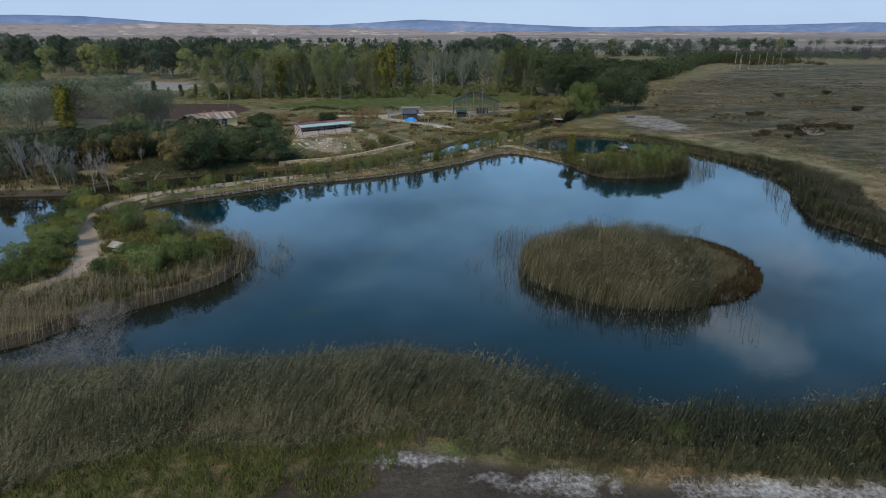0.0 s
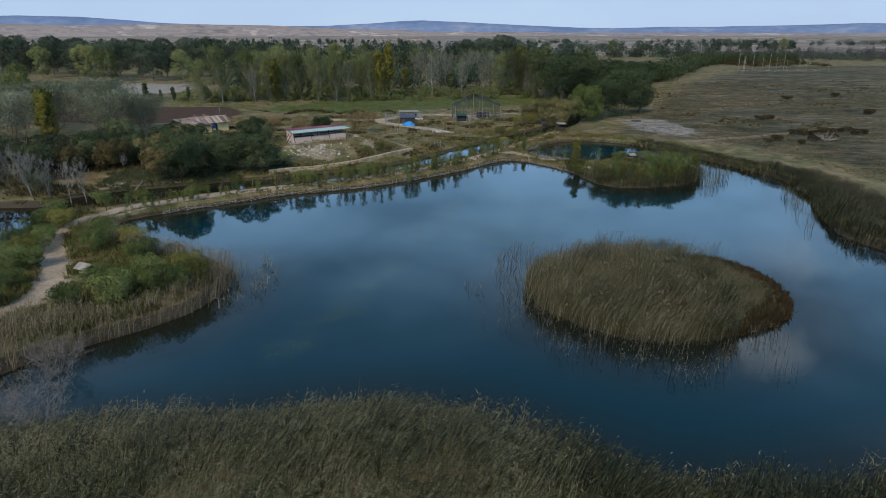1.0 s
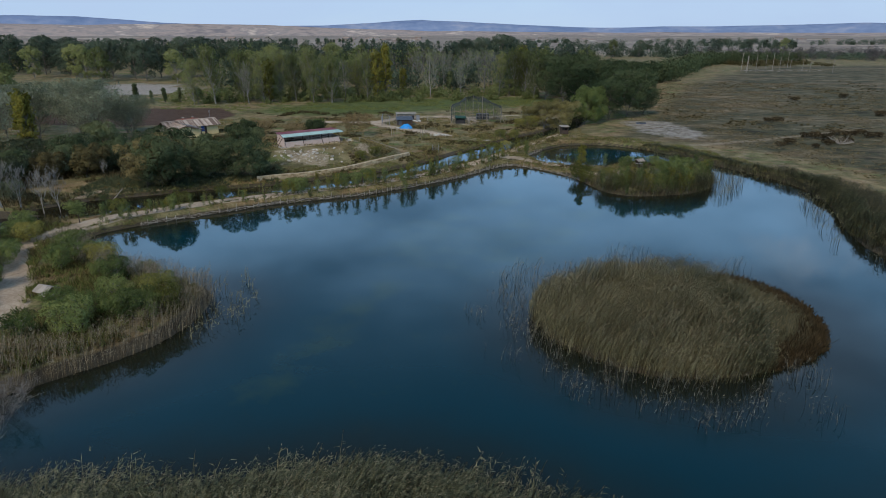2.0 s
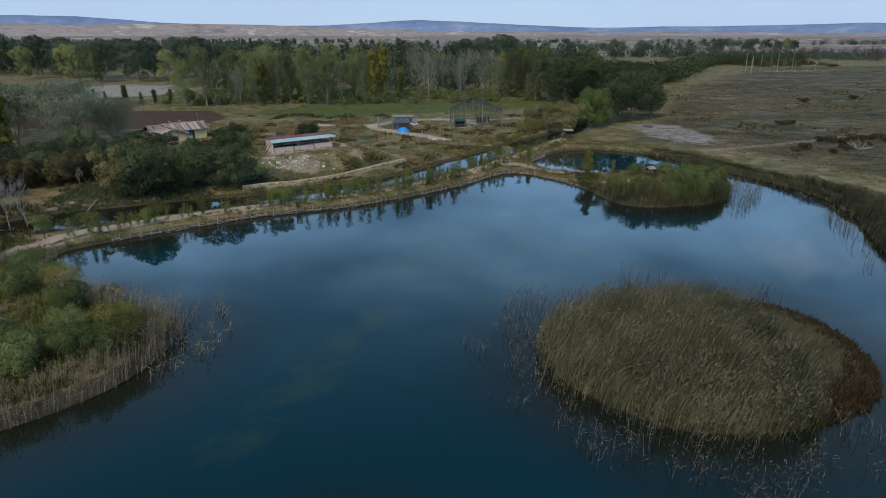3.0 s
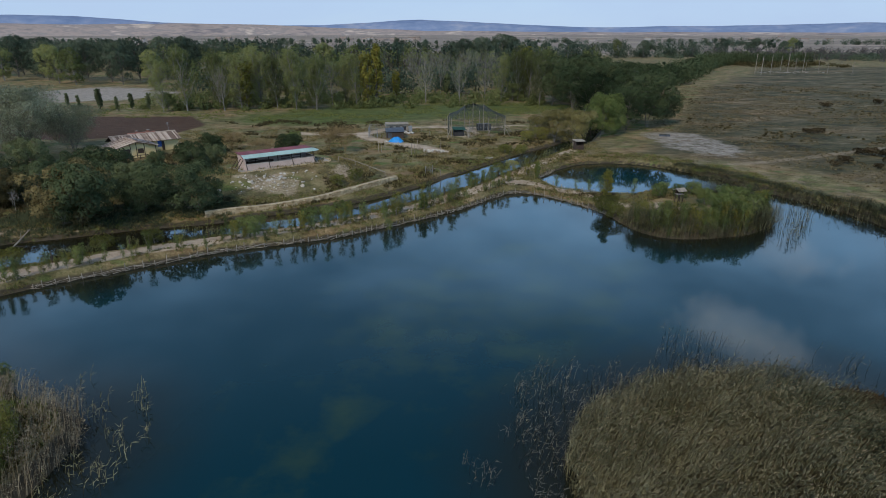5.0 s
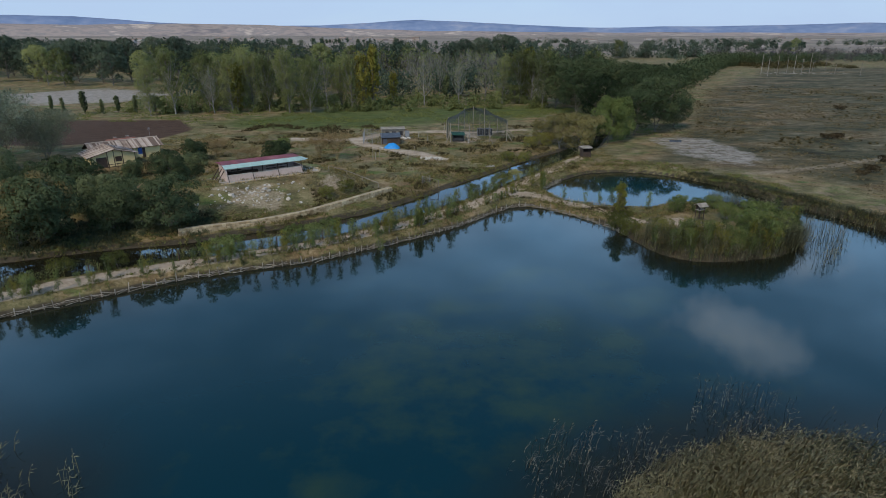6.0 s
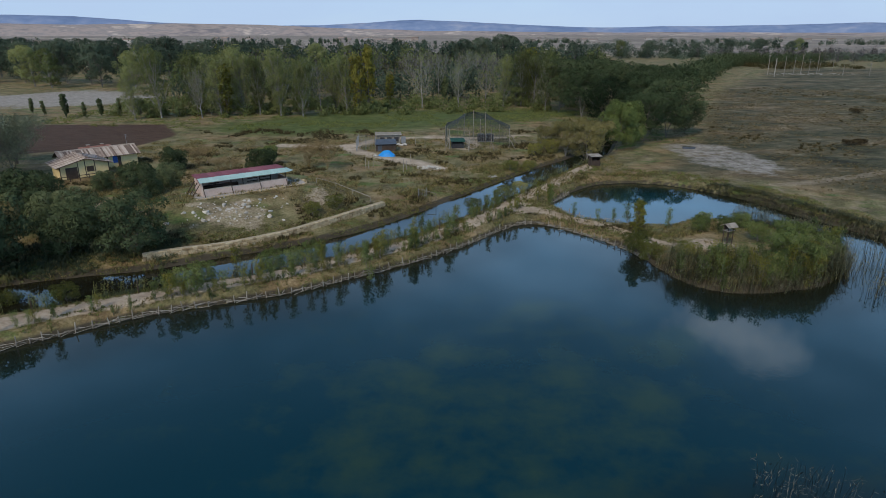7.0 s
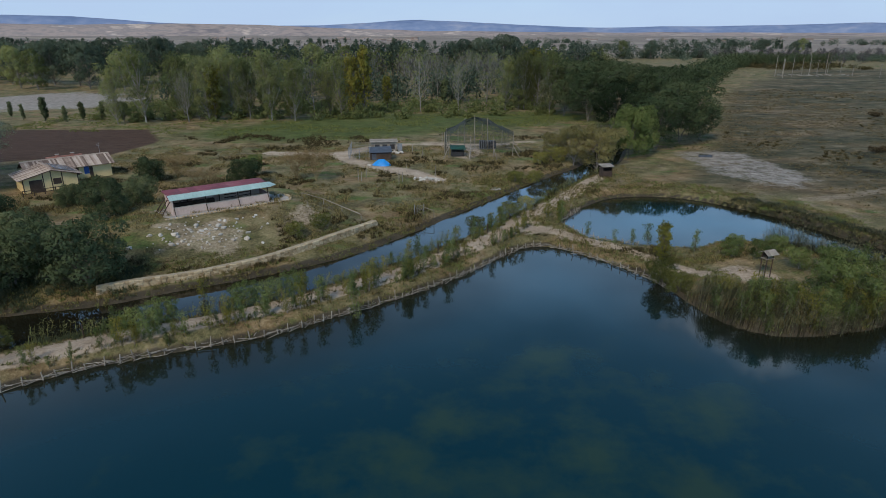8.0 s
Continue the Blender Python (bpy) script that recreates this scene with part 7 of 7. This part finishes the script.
    pile = root_at("rubble_pile", 2.6, 165.4, ground_at(2.6, 165.4), 0, "low pile of pale chalky rubble in grass", "rubble")
    for k in range(34):
        a, r = rand.random() * 6.28, rand.random() ** 0.7
        st = part("stone", lumpy(rand.uniform(0.14, 0.42), rand, 0.7, 1, 0.3), M_WHITE, pile)
        st.location = (math.cos(a) * r * 2.6 - (0.9 if k % 3 == 0 else 0), math.sin(a) * r * 1.0 + (0.8 if k % 3 == 0 else 0), 0.1 + 0.3 * (1 - r))
    sl = part("concrete_slab", box(-0.8, -0.6, 0, 0.8, 0.6, 0.14), M_CONCRETE, bevel=0.02)
    tagged(sl, "pale concrete slab lying beside the canal", "slab")
    sl.matrix_basis = pose(13.4, 160.2, ground_at(13.4, 160.2) + 0.02, 4, 0, 30)
    tr = part("trough", box(-1.3, -0.35, 0, 1.3, 0.35, 0.5), M_SLATE)
    tagged(tr, "grey livestock trough on bare ground", "trough")
    tr.matrix_basis = pose(59.4, 185.4, ground_at(59.4, 185.4) - 0.02, 0, 0, -8)
    inner = part("trough_water", box(-1.2, -0.27, 0.5, 1.2, 0.27, 0.505), M_WATER, tr)
    gate = root_at("mesh_gate", 0.4, 144.6, ground_at(0.4, 144.6), 20, "grey wire-mesh gate panel beside the canal", "gate")
    for u in (0, 1.4):
        part("gate_post", rod((u, 0, -0.2), (u, 0, 1.5), 0.045), M_STEEL, gate)
    wire_panel((0, 0, 0.1), (1.4, 0, 0.1), 1.3, gate, 0.2)
    part("handrail", rod((1.4, 0, 1.0), (2.4, -1.4, 0.8), 0.04), M_WOOD, gate)
    part("rail_post", rod((2.4, -1.4, -0.3), (2.4, -1.4, 0.9), 0.045), M_WOOD, gate)
    # rail that runs down from the terrace
    rl = tagged(new("slope_rail"), "thin pale handrail running down the shed bank", "rail")
    pts = [(-15.6, 146.6), (-12.4, 145.4), (-9.6, 143.6), (-6.8, 141.8)]
    ps = [(x, y, ground_at(x, y)) for x, y in pts]
    for a in ps:
        part("rail_post", rod((a[0], a[1], a[2] - 0.2), (a[0], a[1], a[2] + 0.85), 0.05), M_WOOD, rl)
    for a, b in zip(ps, ps[1:]):
        part("handrail", rod((a[0], a[1], a[2] + 0.85), (b[0], b[1], b[2] + 0.85), 0.045), M_WOOD, rl)


def scree():
    """Pale rock broken out of the bank below the shed."""
    rand = random.Random(77)
    root = root_at("rock_outcrop", -24.6, 131.4, ground_at(-24.6, 131.4), 30, "pale broken limestone outcrop on the shed bank", "rocks")
    for k in range(120):
        u, v = rand.gauss(0, 3.2), rand.gauss(0, 1.5) + (1.4 if k % 3 == 0 else -0.5)
        c, s2 = math.cos(radians(30)), math.sin(radians(30))
        x, y = -24.6 + u * c - v * s2, 131.4 + u * s2 + v * c
        st = part("rock", lumpy(rand.uniform(0.07, 0.15) + 0.4 * rand.random() ** 5, rand, 0.7, 1, 0.4), M_WHITE, root)
        st.location = (u, v, ground_at(x, y) - ground_at(-24.6, 131.4) + 0.05)


def path_posts():
    bank = spline(PATH_BANK, 8, False)
    for k, i in enumerate((20, 28, 36, 44, 52, 58, 64, 70, 76, 82, 88, 94, 100, 108, 118, 126)):
        p, t = bank[i], bank[i + 1] - bank[i]
        n = np.array([-t[1], t[0]]) / np.hypot(*t)
        x, y = p + n * 1.5
        o = part("path_post", rod((0, 0, -0.2), (0.02, 0, 1.3), 0.07, 0.06), M_DARKWOOD)
        tagged(o, "dark wooden marker post beside the bank path", "post", "path posts")
        o.location = (x, y, ground_at(x, y))


def stork_poles():
    rand = random.Random(12)
    for x, y, h in ((204, 426, 11.5), (207, 424, 10), (211, 421, 11), (223, 432, 10), (231, 438, 11), (236, 438, 8.5), (241, 438, 12), (251, 452, 6), (264, 459, 10), (249, 425, 6), (256, 412, 7.5), (199, 409, 10.5)):
        root = root_at("nest_pole", x, y, ground_at(x, y), rand.random() * 360, "tall bare nest pole in the open meadow", "pole", "nest poles")
        part("pole", rod((0, 0, -0.5), (0.1, 0, h), 0.16, 0.12, 8), M_WOOD, root)
        part("crossbar", rod((-0.5, 0, h - 0.3), (0.7, 0, h - 0.2), 0.1), M_WOOD, root)
    heap = root_at("log_pile", 228, 431, ground_at(228, 431), 0, "scattered pale logs below the nest poles", "logs")
    for k in range(40):
        x, y = rand.gauss(0, 13), rand.gauss(0, 4)
        part("log", rod((x, y, 0.3), (x + rand.uniform(-2.5, 2.5), y + rand.uniform(-1.2, 1.2), 0.4), 0.16, 0.12), M_WOOD, heap)


def branch_heap():
    """A felled, bleached tree crown lying in the meadow."""
    rand = random.Random(21)
    x, y = 94.8, 151.5
    root = root_at("dead_branch_heap", x, y, ground_at(x, y), 0, "bleached dead branches heaped in the dry meadow", "branches")
    for k in range(26):
        a = rand.random() * 6.28
        reach, lift = rand.uniform(1.2, 3.6), rand.uniform(0.2, 1.9)
        p = Vector((rand.uniform(-0.8, 0.8), rand.uniform(-0.5, 0.5), 0.15))
        q = p + Vector((math.cos(a) * reach, math.sin(a) * reach * 0.6, lift))
        limb = part("branch", rod(p, q, 0.07, 0.03, 5), M_WOOD, root)
        for j in range(2):
            o = p.lerp(q, rand.uniform(0.4, 0.9))
            part("twig", rod(o, o + Vector((rand.uniform(-0.8, 0.8), rand.uniform(-0.6, 0.6), rand.uniform(0.1, 0.9))), 0.035, 0.015, 4), M_WOOD, limb)


def fallen_log():
    """A bare trunk lying on the slope, with stubs."""
    a, b = Vector((-51.2, 106.1, 0)), Vector((-50.9, 111.4, 0))
    a.z, b.z = ground_at(a.x, a.y) + 0.12, ground_at(b.x, b.y) + 0.45
    log = part("fallen_log", rod(a, b, 0.13, 0.07, 7), M_WOOD)
    tagged(log, "pale fallen trunk lying on the bare slope", "log")
    for u, d in ((0.45, (0.5, 0.2, 0.5)), (0.65, (-0.3, 0.5, 0.6)), (0.8, (0.6, -0.1, 0.45))):
        p = a.lerp(b, u)
        part("stub", rod(p, p + Vector(d), 0.05, 0.02, 5), M_WOOD, log)


def far_houses():
    rand = random.Random(8)
    src = None
    spots = []
    for az, d, n in ((-29, 1700, 5), (-24, 1900, 3), (-16, 2100, 3), (-6.5, 1950, 5), (-3.2, 1800, 6), (-1, 1900, 5), (10, 2100, 3), (15, 1900, 3), (19, 2000, 2), (24, 1900, 2), (30, 2200, 3)):
        for k in range(n):
            a = radians(az + rand.gauss(0, 1.1))
            r = d * rand.uniform(0.9, 1.12)
            spots.append((math.sin(a) * r, math.cos(a) * r, rand.uniform(-30, 30), rand.uniform(0.7, 1.3)))
    for k, (x, y, turn, s) in enumerate(spots):
        m = pose(x, y, ground_at(x, y), 0, 0, turn) @ Matrix.Diagonal((s * 1.3, s, s, 1))
        if src is None:
            src = tagged(new("village_house"), "small pale house of a distant village", "house", "village houses")
            part("wall", box(-7, -4, -1, 7, 4, 5), M_FARWALL, src)
            bm = bmesh.new()
            v = [bm.verts.new(p) for p in ((-7.5, -4.6, 4.9), (7.5, -4.6, 4.9), (7.5, 4.6, 4.9), (-7.5, 4.6, 4.9), (-7.5, 0, 7), (7.5, 0, 7))]
            for idx in ((0, 1, 5, 4), (2, 3, 4, 5), (0, 4, 3), (1, 2, 5), (3, 2, 1, 0)):
                bm.faces.new([v[i] for i in idx])
            part("roof", bm, M_TILE, src)
            src.matrix_basis = m
        else:
            c = src.copy()
            scene.collection.objects.link(c)
            for p in src.children:
                o = p.copy()
                o.parent = c
                scene.collection.objects.link(o)
            c.matrix_basis = m
    barn = root_at("field_barn", -58, 345, ground_at(-58, 345), 12, "small pale field barn among bare trees", "barn")
    part("wall", box(-3, -2, 0, 3, 2, 2.6), M_FARWALL, barn)
    part("roof", slab([(-3.4, -2.4, 2.65), (3.4, -2.4, 2.65), (3.4, 2.4, 3.3), (-3.4, 2.4, 3.3)], 0.15), M_CONCRETE, barn)


open_shed()
house()
pens()
hide()
bird_shelter(37.6, 120.4, 20, "pale-roofed bird shelter on posts among spit shrubs", 2.7, 0.8)
bird_shelter(-37.2, 67.0, -25, "pale-roofed bird shelter on posts beside the footpath", 1.2)
path_posts()
scree()
stork_poles()
branch_heap()
fallen_log()
far_houses()
stone_wall("retaining_wall", WALL_LINE, 0.85, "low retaining wall of pale limestone blocks above the canal")
shore_fence("shore_stakes", SHORE_NORTH[1:], "driven stakes and woven branches edging the pond bank")
shore_fence("spit_stakes", SHORE_ISLET[-3:] + SHORE_RIGHT[:2], "driven stakes edging the small pond", 0.9)
